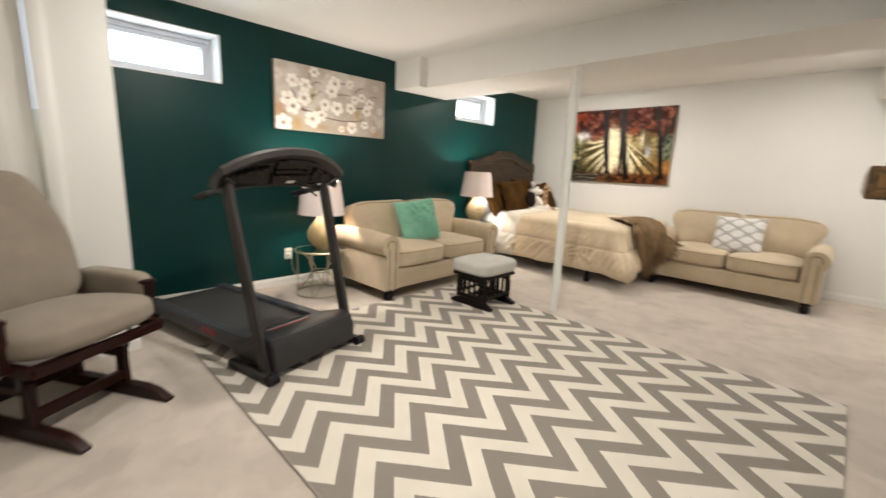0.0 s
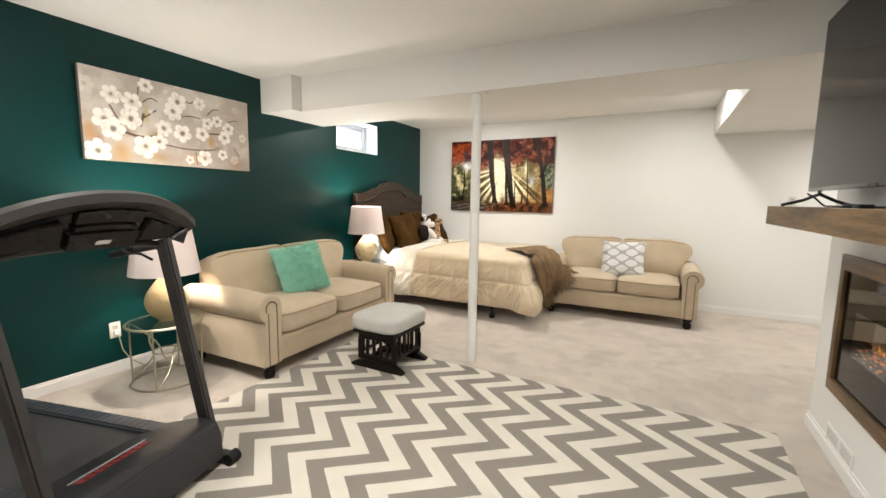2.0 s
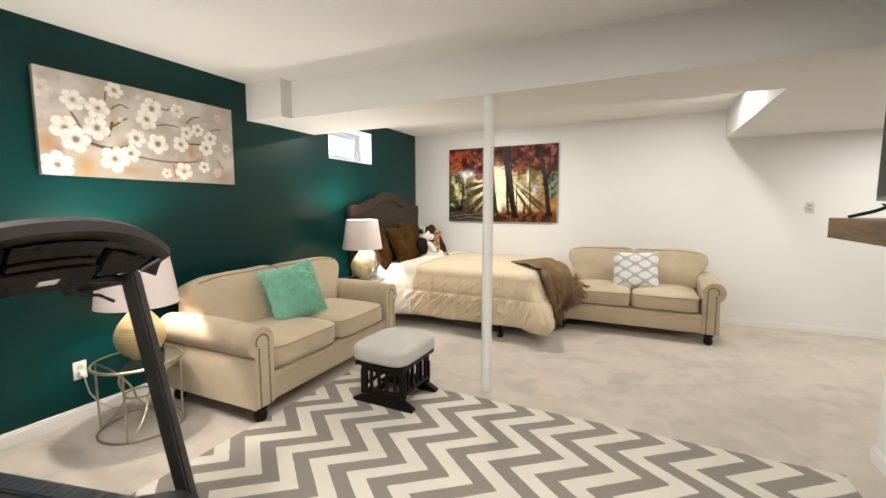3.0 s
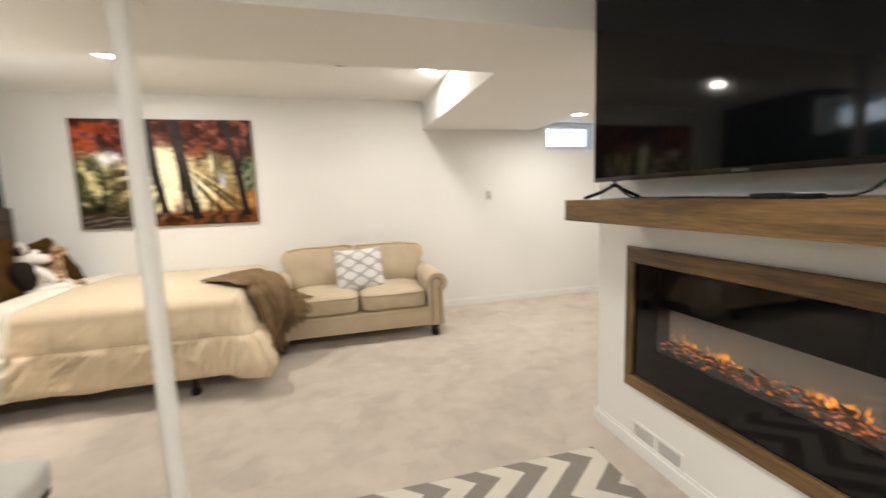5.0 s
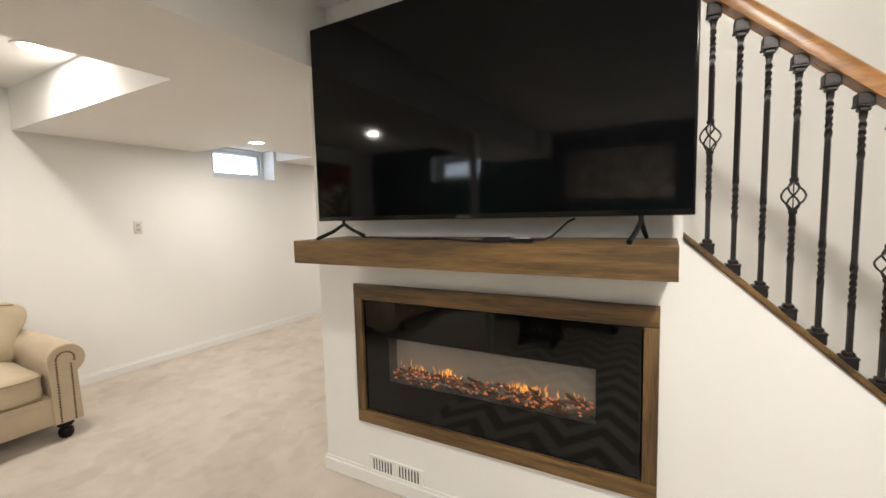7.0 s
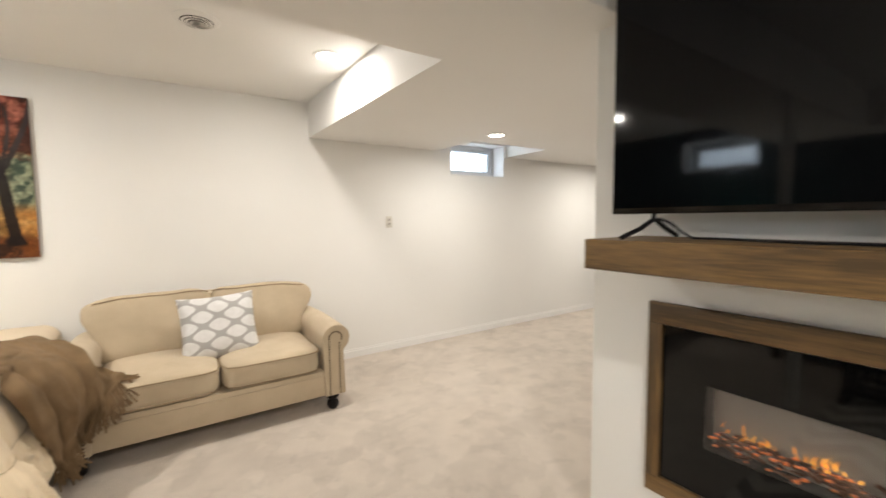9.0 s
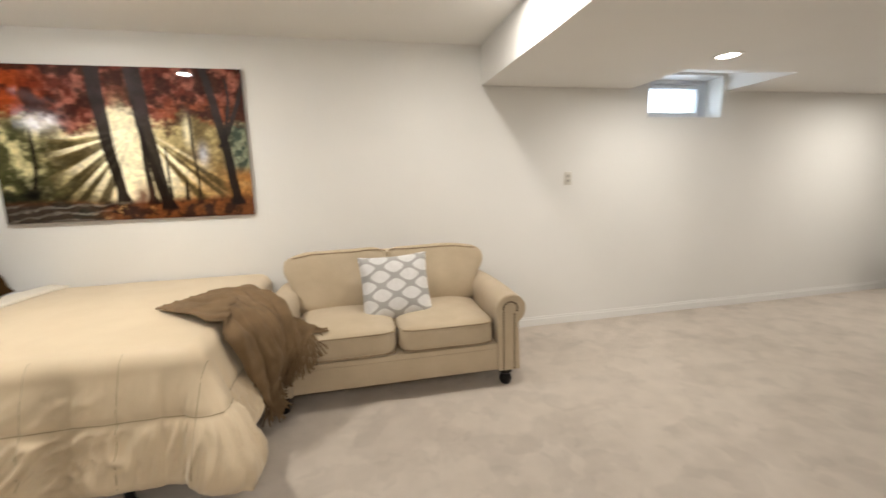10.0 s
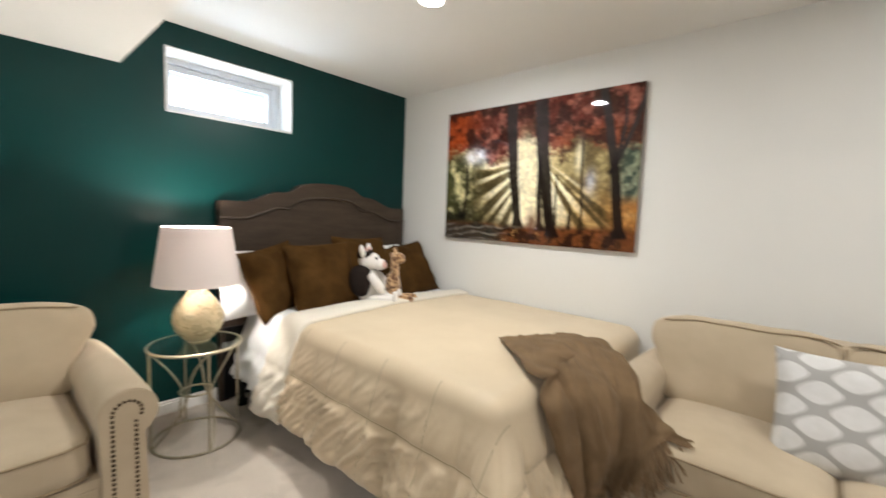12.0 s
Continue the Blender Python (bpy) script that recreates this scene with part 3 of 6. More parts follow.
tube(bm, [(RX0, RY0, 0.006), (RX1, RY0, 0.006), (RX1, RY1, 0.006), (RX0, RY1, 0.006)], 0.0055, 6, closed=True)
part("binding", bm, material("rug_binding", (0.40, 0.36, 0.32), rough=0.9, fine=300), rug, "grey bound edge")


# ---- loveseats ----
def loveseat(at, turn, label, W=1.66):
    """A rolled-arm loveseat: width along local x, front towards -y, back at +y."""
    root = thing("loveseat", label, "sofa", at, turn, "beige rolled-arm loveseats")
    D = 0.90
    hw = W / 2
    # base rail
    bm = bmesh.new()
    box(bm, -hw + 0.10, hw - 0.10, -D / 2 + 0.02, D / 2 - 0.03, 0.115, 0.30, 0.012, 2)
    part("base", bm, BEIGE, root)
    bm = bmesh.new()
    tube(bm, [(-hw + 0.2, -D / 2 + 0.018, 0.262), (0, -D / 2 + 0.016, 0.262), (hw - 0.2, -D / 2 + 0.018, 0.262)], 0.004, 6)
    part("base_welt", bm, BEIGE, root)
    # back frame
    bm = bmesh.new()
    blob(bm, (0, D / 2 - 0.11, 0.48), (W - 0.3, 0.2, 0.72), 7, 8)
    part("back_frame", bm, BEIGE, root)
    # arms: a scroll profile, drawn along y
    for s in (-1, 1):
        prof = []
        cx, cz, r = hw - 0.105, 0.525, 0.098
        prof.append((hw - 0.19, 0.115))
        prof.append((hw - 0.195, 0.46))
        for k in range(17):
            a = math.pi * (1.05 - 1.42 * k / 16)
            prof.append((cx + r * math.cos(a), cz + r * math.sin(a)))
        prof.append((hw - 0.055, 0.43))
        prof.append((hw - 0.045, 0.115))
        bm = bmesh.new()
        rings = []
        m = 9
        for j in range(m + 1):
            y = -D / 2 + (D - 0.03) * j / m
            sag = 0.018 * math.sin(math.pi * j / m) - 0.0 * j
            rings.append([bm.verts.new((s * p + 0.003 * noise.noise(Vector((p * 8, y * 4, s))), y, q + (sag if q > 0.45 else 0))) for p, q in prof])
        n = len(prof)
        for j in range(m):
            for k in range(n):
                bm.faces.new((rings[j][k], rings[j][(k + 1) % n], rings[j + 1][(k + 1) % n], rings[j + 1][k]))
        fa = bm.faces.new(rings[0])
        bm.faces.new(rings[m])
        bmesh.ops.bevel(bm, geom=[e for e in fa.edges], offset=0.012, segments=2, affect="EDGES", clamp_overlap=True)
        arm = part("arm", bm, BEIGE, root)
        # nailhead rows up the front panel and round the scroll
        line = []
        for k in range(21):
            line.append((hw - 0.158, 0.13 + 0.019 * k))
        for k in range(11):
            a = math.pi * (1.0 - 1.1 * k / 10)
            line.append((cx - 0.006 + 0.047 * math.cos(a), cz + 0.005 + 0.047 * math.sin(a)))
        for k in range(20):
            line.append((hw - 0.084, 0.49 - 0.019 * k))
        bm = bmesh.new()
        for p, q in line:
            lathe(bm, [(0.0075, 0), (0.006, 0.003), (0.002, 0.005)], 8)
            bm.verts.ensure_lookup_table()
            bmesh.ops.transform(bm, matrix=pose(s * p, -D / 2 + 0.001, q, 90, 0, 0), verts=bm.verts[-24:])
        tagged(part("nailhead_trim", bm, NAIL, arm, "rows of bronze nailheads"), kind="stuff")
    # seat and back cushions with piping
    cw = (W - 0.40) / 2
    for s in (-1, 1):
        bm = bmesh.new()
        blob(bm, (s * cw / 2, -0.10, 0.385), (cw - 0.006, 0.70, 0.175), 7, 9, crown=0.035, lump=0.008, seed=s * 3.1)
        seat = part("seat_cushion", bm, BEIGE, root)
        for dz in (0.448, 0.318):
            bm = bmesh.new()
            pts = []
            for k in range(40):
                a = 2 * math.pi * k / 40
                ca, sa = math.cos(a), math.sin(a)
                kk = (abs(ca) ** 9 + abs(sa) ** 9) ** (1 / 9)
                pts.append((s * cw / 2 + (cw / 2 - 0.007) * ca / kk, -0.10 + 0.347 * sa / kk, dz))
            tube(bm, pts, 0.0045, 6, closed=True)
            part("piping", bm, PIPING, seat)
        bm = bmesh.new()
        t = pose(0, 0, 0, -13, 0, 0).to_3x3()
        vs = blob(bm, (s * (cw + 0.05) / 2, 0.225, 0.648), (cw + 0.06, 0.21, 0.46), 6.5, 10, lump=0.012, seed=s * 5.7, turn=t)
        for v in vs:
            edge = smoothstep(0.55, 1.0, abs(v.co.x - s * (cw + 0.05) / 2) / (cw / 2)) * (1 if v.co.x * s > cw / 2 else 0)
            high = smoothstep(0.58, 0.80, v.co.z)
            v.co.z -= 0.026 * edge * high
            v.co.x += s * (0.055 * high - 0.02 * smoothstep(0.70, 0.55, v.co.z)) * edge
            v.co += 0.006 * noise.noise_vector(v.co * 16) * edge
            v.co.y -= 0.03 * math.exp(-((v.co.x - s * cw / 2) / 0.2) ** 2 - ((v.co.z - 0.62) / 0.15) ** 2)
        back = part("back_cushion", bm, BEIGE, root)
        bm = bmesh.new()
        pts = []
        for k in range(25):
            x = s * 0.012 + s * (cw - 0.005) * k / 24
            e = smoothstep(0.78, 1.0, k / 24)
            q = Vector((x - s * (cw + 0.05) / 2, -0.0985, 0.2024))
            q = Vector((0, 0.225, 0.648)) + t @ (q + 0.012 * noise.noise_vector(q * 6 + Vector((s * 5.7, s * 11.4, 0))))
            pts.append((x + s * 0.035 * e, q.y, q.z - 0.026 * e - 0.012 * smoothstep(0.06, 0.0, k / 24)))
        tube(bm, pts, 0.0045, 6)
        part("piping", bm, PIPING, back)
    # turned feet
    for sx in (-1, 1):
        for sy in (-1, 1):
            bm = bmesh.new()
            lathe(bm, [(0.026, 0), (0.036, 0.012), (0.042, 0.035), (0.038, 0.058), (0.028, 0.07), (0.034, 0.078), (0.044, 0.085), (0.044, 0.117)], 18,
                  (sx * (hw - 0.125), sy * (D / 2 - 0.06), 0))
            part("foot", bm, DARK_FOOT, root, "dark turned wooden foot")
    return root


loveseat((-0.872, 5.385 + 0.45, 0), 0, "beige rolled-arm loveseat with nailhead trim against the white wall")
loveseat((-2.90 - 0.45, 3.24, 0), 91.5, "beige rolled-arm loveseat with nailhead trim against the green wall", 1.74)


# ---- throw pillows ----
def stand(at, lean, yaw, roll=0):
    """A pose for a cushion that stands on edge at a point, leaning back, face towards local -y turned by yaw."""
    return pose(*at, 0, 0, yaw) @ pose(0, 0, 0, 90 - lean, 0, 0) @ pose(0, 0, 0, 0, 0, roll)


def trellis_material():
    m = material("trellis_jacquard", (0.62, 0.61, 0.59), (0.72, 0.71, 0.70), rough=0.6, scale=30, fine=200, bump=0.3, depth=0.002, sheen=0.3)
    nt = m.node_tree
    b = nt.nodes["Principled BSDF"]
    tc = nt.nodes.new("ShaderNodeTexCoord")
    sx = nt.nodes.new("ShaderNodeSeparateXYZ")
    link(nt, tc.outputs["Object"], sx.inputs[0])

    def mth(op, a, b2=None):
        n = nt.nodes.new("ShaderNodeMath")
        n.operation = op
        for k, v in enumerate((a, b2)):
            if v is None:
                continue
            if isinstance(v, (int, float)):
                n.inputs[k].default_value = v
            else:
                link(nt, v, n.inputs[k])
        return n.outputs[0]

    # ogee cells: |cos(ax) + cos(bz)| small along the lattice
    ca = mth("COSINE", mth("MULTIPLY", sx.outputs["X"], 2 * math.pi / 0.195))
    cb = mth("COSINE", mth("MULTIPLY", sx.outputs["Y"], 2 * math.pi / 0.128))
    lat = mth("LESS_THAN", mth("ABSOLUTE", mth("ADD", ca, cb)), 0.50)
    old = b.inputs["Base Color"].links[0].from_socket
    mix = nt.nodes.new("ShaderNodeMix")
    mix.data_type = "RGBA"
    link(nt, lat, mix.inputs["Factor"])
    link(nt, old, mix.inputs["A"])
    mix.inputs["B"].default_value = (0.37, 0.355, 0.34, 1)
    link(nt, mix.outputs["Result"], b.inputs["Base Color"])
    return m


def throw_pillow(name, label, w, h, t, m, mat, seed=0.0, lump=0.012, pinch=0.07):
    bm = bmesh.new()
    pillow(bm, w, h, t, Matrix(), 24, pinch, lump, seed)
    ob = part(name, bm, mat, None, label)
    ob.matrix_basis = m
    return tagged(ob, label, "pillow")


throw_pillow("throw_pillow", "grey and silver trellis patterned square pillow on the loveseat", 0.48, 0.46, 0.15,
             stand((-0.845, 5.755, 0.645), 25.0, -2.0, 2.5), trellis_material(), 2.0)

mint = throw_pillow("shaggy_pillow", "mint green shaggy fur square pillow on the loveseat", 0.46, 0.44, 0.15,
                    stand((-3.31, 3.17, 0.685), 20, 80, 6), MINT, 4.0)
# shag: thin tapered tufts over the cushion's skin
bm = bmesh.new()
rng = random.Random(5)
for k in range(3200):
    u, v = rng.uniform(-1, 1), rng.uniform(-1, 1)
    side = 1 if rng.random() < 0.75 else -1
    zz = 0.075 * (max(0, (1 - u ** 4) * (1 - v ** 4))) ** 0.6 * side
    p = Vector((0.23 * u * (1 - 0.07 * (1 - v * v)), 0.22 * v * (1 - 0.07 * (1 - u * u)), zz))
    d = Vector((u * 0.6 + rng.uniform(-0.5, 0.5), v * 0.4 - 0.55 + rng.uniform(-0.5, 0.5), side * 0.55)).normalized()
    ln = rng.uniform(0.025, 0.05)
    sd = d.cross(Vector((rng.uniform(-1, 1), rng.uniform(-1, 1), 0.3))).normalized() * 0.0022
    q = p + d * ln * 0.6
    e = p + d * ln + Vector((0, -0.010, 0))
    a = [bm.verts.new(c) for c in (p - sd, p + sd, q + sd, q - sd, e)]
    bm.faces.new((a[0], a[1], a[2], a[3]))
    bm.faces.new((a[3], a[2], a[4]))
tagged(part("shag", bm, MINT, mint, smooth=0), kind="stuff")

# ---- bed ----
BX0, BX1, BY0, BY1, BTOP = -3.90, -1.80, 4.86, 6.375, 0.655
bed = thing("bed", "bed with an arched dark wooden headboard in the room's corner", "bed", (0, 0, 0))
# arched headboard
def arch(y):
    """Height of the headboard's crest at y, symmetric about its middle."""
    k = abs(y - 5.53) / 0.825
    return 1.375 + 0.085 * smoothstep(0.82, 0.46, k) + 0.085 * math.sqrt(max(0.0, 1 - (k / 0.40) ** 2)) * smoothstep(0.40, 0.30, k) - 0.012 * math.exp(-((k - 0.43) / 0.05) ** 2)


HB0, HB1 = 4.705, 6.355
ys = [HB0 + (HB1 - HB0) * k / 60 for k in range(61)]
bm = bmesh.new()
extrude(bm, [(HB0, 0.25)] + [(y, arch(y) - 0.07) for y in ys] + [(HB1, 0.25)], (-3.965, 0, 0), (0, 1, 0), (0, 0, 1), (1, 0, 0), 0.03)
board = part("headboard", bm, HEADBOARD, bed)
bm = bmesh.new()
top = [(y, arch(y)) for y in ys]
bot = [(y, arch(y) - 0.105) for y in reversed(ys)]
extrude(bm, top + bot, (-3.985, 0, 0), (0, 1, 0), (0, 0, 1), (1, 0, 0), 0.06)
bmesh.ops.bevel(bm, geom=[e for e in bm.edges if abs(e.verts[0].co.x + 3.925) < 1e-4 and abs(e.verts[1].co.x + 3.925) < 1e-4], offset=0.010, segments=2, affect="EDGES")
part("crest_rail", bm, HEADBOARD, board, "raised arched crest moulding")
bm = bmesh.new()
tube(bm, [(-3.928, y, arch(y) - 0.115) for y in ys], 0.009, 8)
part("bead_moulding", bm, HEADBOARD, board)
for y in (HB0 + 0.035, HB1 - 0.035):
    bm = bmesh.new()
    box(bm, -3.985, -3.93, y - 0.035, y + 0.035, 0, arch(y) - 0.106, 0.005, 2)
    part("headboard_post", bm, HEADBOARD, bed)
for z in (0.72, 0.97):
    bm = bmesh.new()
    box(bm, -3.945, -3.925, HB0 + 0.07, HB1 - 0.07, z, z + 0.03, 0.006, 2)
    part("cross_rail", bm, HEADBOARD, board)
# two black boards added to fill the dark area below the headboard
bm = bmesh.new()
box(bm, -3.96, -3.938, HB0 + 0.072, HB1 - 0.072, 0.06, 0.249, 0.004, 1)
box(bm, -3.928, -3.906, HB0 + 0.02, HB0 + 0.20, 0.02, 0.52, 0.004, 1)
part("black_filler", bm, BLACK_PLASTIC, bed, "black filler boards below the headboard")
bm = bmesh.new()
box(bm, BX0 + 0.02, BX1 - 0.02, BY0 + 0.03, BY1 - 0.02, 0.17, 0.36, 0.02, 2)
part("box_spring", bm, SHEET, bed, "white box spring")
bm = bmesh.new()
blob(bm, ((BX0 + BX1) / 2, (BY0 + BY1) / 2, 0.495), (BX1 - BX0, BY1 - BY0, 0.27), 10, 8)
part("mattress", bm, SHEET, bed, "mattress in a white fitted sheet")
bm = bmesh.new()
for x in (BX0 + 0.03, BX1 - 0.06):
    box(bm, x, x + 0.03, BY0 + 0.04, BY1 - 0.04, 0.14, 0.17)
for y in (BY0 + 0.05, BY1 - 0.08):
    box(bm, BX0 + 0.03, BX1 - 0.03, y, y + 0.03, 0.14, 0.17)
part("metal_frame", bm, BLACK_PLASTIC, bed, "black metal bed frame", smooth=0)
for x in (BX0 + 0.1, -2.094, BX1 - 0.1):
    for y in (4.80, BY1 - 0.12):
        if x == BX1 - 0.1 and y < 5:
            continue
        bm = bmesh.new()
        lathe(bm, [(0.028, 0), (0.034, 0.006), (0.034, 0.035), (0.02, 0.05), (0.016, 0.16)], 14, (x, y + 0.0, 0))
        part("leg", bm, BLACK_PLASTIC, bed, "black plastic bed leg")


# ---- comforter: wraps the mattress, hangs down the near side and the foot ----
def squeeze(y):
    """How freely the foot end hangs: wedged where the loveseat's arm stands."""
    return 1 - smoothstep(5.15, 5.45, y)


def drape(x, y, lift=0.0, drop=0.60):
    """Place on the comforter of a flat point (x, y) of the cloth, whose parts beyond the bed's edges hang down."""
    r = 0.055
    ex, ey = BX1 + 0.02 - r, BY0 - 0.01 + r
    du, dv = max(0.0, x - ex), max(0.0, ey - y)
    crown = 0.022 * math.sin(math.pi * max(0, min(1, (y - BY0) / (BY1 - BY0)))) * (1 - smoothstep(BX1 - 0.3, BX1, x))
    top = BTOP + crown + 0.006 * noise.noise(Vector((x * 3.5, y * 3.5, 2)))
    if du == 0 and dv == 0:
        return Vector((x, y, top + lift))
    d = math.hypot(du, dv)
    n = Vector((du / d, -dv / d, 0))
    base_pt = Vector((min(x, ex), max(y, ey), 0))
    along = base_pt.x + 0.35 * math.atan2(du, dv) + base_pt.y - ey      # length along the edge, round the corner
    if d > 0.56:
        d = 0.56 + (d - 0.56) * 0.12                                   # the corner's slack gathers at the hem
    arc = r * math.pi / 2
    if d < arc:
        a = d / r
        out, dn = r * math.sin(a), r * (1 - math.cos(a))
        hang = 0
    else:
        hang = d - arc
        out, dn = r, r + hang
    free = squeeze(base_pt.y) if n.x > 0.4 else 1.0
    corner = min(abs(n.x), abs(n.y)) * 1.41
    wave = 0.008 * math.sin(along * 13 + 1.3 * math.sin(along * 5)) + 0.03 * noise.noise(Vector((along * 4, hang * 2, 1)))
    out += hang * 0.28 * free + wave * smoothstep(0.05, 0.5, hang) * free + 0.21 * corner * smoothstep(0.0, 0.40, hang)
    # quilted puffs between the stitch lines
    sv = abs(((along + 2.41) / 0.33 + 0.5) % 1.0 - 0.5) * 2          # 1 on the upright stitch lines
    level = math.exp(-((hang - 0.19) / 0.020) ** 2)
    low = smoothstep(0.17, 0.24, hang)
    puff = 0.012 * (1 - sv ** 6) * smoothstep(0.0, 0.12, hang) * (1 - 0.55 * level) - 0.004 * smoothstep(0.9, 1.0, sv) * smoothstep(0.0, 0.05, hang) - 0.005 * level
    # pulls: aslant in the lower squares, upright towards the corner and under the top edge
    up = smoothstep(-2.35, -2.0, along)
    q1 = along + hang * (0.95 * (1 - up) + 0.25 * up)
    q2 = hang - along * 0.5 * (1 - up)
    wob = 0.02 * noise.noise(Vector((along * 9, hang * 9, 3)))
    rid = (1 - abs(noise.noise(Vector(((q1 + wob) * 19, q2 * 2.6, 4))))) ** 6 + 0.5 * (1 - abs(noise.noise(Vector(((q1 + wob) * 37, q2 * 4.0, 9))))) ** 6
    crease = (0.034 * rid - 0.016) * (1 - 0.75 * sv ** 10) * (0.22 + 0.78 * low) * smoothstep(0.0, 0.06, hang) * (1 - 0.7 * level) * (1 - 0.75 * smoothstep(0.36, 0.47, hang))
    out += (puff + crease) * free - 0.05 * smoothstep(0.40, 0.50, hang) ** 2
    z = max(top - dn * (1 - 0.04 * free) + lift * (1 - min(1, d / arc)), 0.045 + 0.02 * noise.noise(Vector((along * 5, 0, 7))))
    return base_pt + n * (out + lift * min(1, d / arc)) + Vector((0, 0, z))


def cloth(x0, x1, y0, y1, step, lift, thick):
    bm = bmesh.new()
    nx, ny = max(2, round((x1 - x0) / step)), max(2, round((y1 - y0) / step))
    g = [[bm.verts.new(drape(x0 + (x1 - x0) * i / nx, y0 + (y1 - y0) * j / ny, lift)) for j in range(ny + 1)] for i in range(nx + 1)]
    for i in range(nx):
        for j in range(ny):
            bm.faces.new((g[i][j], g[i + 1][j], g[i + 1][j + 1], g[i][j + 1]))
    bmesh.ops.recalc_face_normals(bm, faces=bm.faces[:])
    return bm


def thicken(ob, t):
    md = ob.modifiers.new("thickness", "SOLIDIFY")
    md.thickness, md.offset = t, -1
    return ob


comforter = thing("comforter", "tan quilted satin comforter draped over the bed", "comforter", (0, 0, 0))
bm = cloth(-3.18, BX1 + 0.54, BY0 - 0.53, BY1, 0.0115, 0.022, 0)
thicken(part("tan_face", bm, COMFORTER, comforter, smooth=180), 0.028)
# stitched quilt lines: upright ones down the near side and the foot, and one level line round both
THREAD = material("quilt_thread", (0.40, 0.32, 0.205), (0.34, 0.27, 0.17), rough=0.8, bump=0)
HANG = 0.055 * math.pi / 2
sx0, sy0 = BX1 + 0.02 - 0.055, BY0 - 0.01 + 0.055
for k in range(5):
    x = -3.07 + 0.33 * k
    bm = bmesh.new()
    tube(bm, [drape(x, sy0 - 0.02 - 0.53 * j / 26, 0.0215) for j in range(27)], 0.0022, 5)
    part("quilt_seam", bm, THREAD, comforter)
bm = bmesh.new()
tube(bm, [drape(-3.10 + (sx0 + 3.10) * j / 60, sy0 - HANG - 0.19, 0.0225) for j in range(61)]
     + [drape(sx0 + (HANG + 0.19) * math.sin(a), sy0 - (HANG + 0.19) * math.cos(a), 0.0225) for a in [math.pi / 2 * j / 14 for j in range(1, 14)]]
     + [drape(sx0 + HANG + 0.19, sy0 + 0.5 * j / 20, 0.0225) for j in range(21)], 0.0024, 5)
part("quilt_seam", bm, THREAD, comforter)
bm = cloth(-3.36, -3.12, BY0 - 0.55, BY1, 0.018, 0.040, 0)
for v in bm.verts:
    v.co.x += (-3.12 - v.co.x) * 0.5 * smoothstep(5.0, BY1, v.co.y)
    v.co.z += 0.012 * math.sin(math.pi * max(0.0, min(1.0, (v.co.x + 3.36) / 0.24))) * (1 if v.co.z > BTOP - 0.03 else 0)
thicken(part("turned_back_edge", bm, CREAM, comforter, "cream reverse side folded back", smooth=180), 0.025)

bm = cloth(-3.80, -3.20, BY0 - 0.42, BY1, 0.03, 0.012, 0)
sheet = part("bed_sheet", bm, SHEET, None, smooth=180)
thicken(tagged(sheet, "rumpled white cotton sheet hanging beside the mattress", "sheet"), 0.01)

# pillows at the headboard
for k, (y, x, z, w, h, lean, yaw, sd, tip) in enumerate(((4.97, -3.66, 0.86, 0.47, 0.48, 20, 108, 1.0, 9), (5.24, -3.52, 0.875, 0.50, 0.51, 26, 84, 2.0, 2),
                                                   (5.66, -3.64, 0.91, 0.50, 0.48, 20, 90, 3.0, -2), (6.06, -3.56, 0.855, 0.52, 0.48, 30, 82, 4.0, 9))):
    throw_pillow("pillow", "brown suede square pillow leaning on the headboard", w, h, 0.17, stand((x, y, z), lean, yaw, tip), BROWN_SUEDE, sd, 0.034)
throw_pillow("bed_pillow", "white bed pillow behind the brown pillows", 0.62, 0.44, 0.17, stand((-3.76, 4.93, 0.84), 14, 96), SHEET, 7.0, 0.025, 0.04)
throw_pillow("bed_pillow", "white bed pillow behind the brown pillows", 0.66, 0.44, 0.17, stand((-3.76, 5.86, 0.84), 14, 90), SHEET, 8.0, 0.025, 0.04)

# ---- throw blanket over the bed's corner and the loveseat's arm ----
throw = thing("throw_blanket", "brown knitted throw with a fringe over the bed and loveseat arm", "blanket", (0, 0, 0))


def spline(pts, s):
    """Smooth curve through a few points, s from 0 to 1."""
    n = len(pts) - 1
    i = min(n - 1, int(s * n))
    k = s * n - i
    p0, p1, p2, p3 = (Vector(pts[max(0, min(n, i + d))]) for d in (-1, 0, 1, 2))
    return 0.5 * (2 * p1 + (p2 - p0) * k + (2 * p0 - 5 * p1 + 4 * p2 - p3) * k * k + (3 * p1 - p0 - 3 * p2 + p3) * k ** 3)


# the cloth's far edge crosses the arm to the seat, its middle hangs before the arm, its near edge before the bed's foot
FAR = ((-1.96, 5.79, 0.70), (-1.74, 5.73, 0.705), (-1.60, 5.60, 0.665), (-1.46, 5.51, 0.56), (-1.345, 5.46, 0.505))
MIDDLE = ((-2.06, 5.61, 0.70), (-1.80, 5.45, 0.725), (-1.60, 5.31, 0.66), (-1.53, 5.27, 0.48), (-1.55, 5.29, 0.32))
NEAR = ((-2.17, 5.42, 0.70), (-1.88, 5.16, 0.71), (-1.71, 5.06, 0.60), (-1.64, 5.11, 0.36), (-1.62, 5.20, 0.19))


def throw_base(s, v):
    a, b, c = spline(FAR, s), spline(MIDDLE, s), spline(NEAR, s)
    return a * ((1 - v) * (1 - 2 * v)) + b * (4 * v * (1 - v)) + c * (v * (2 * v - 1))


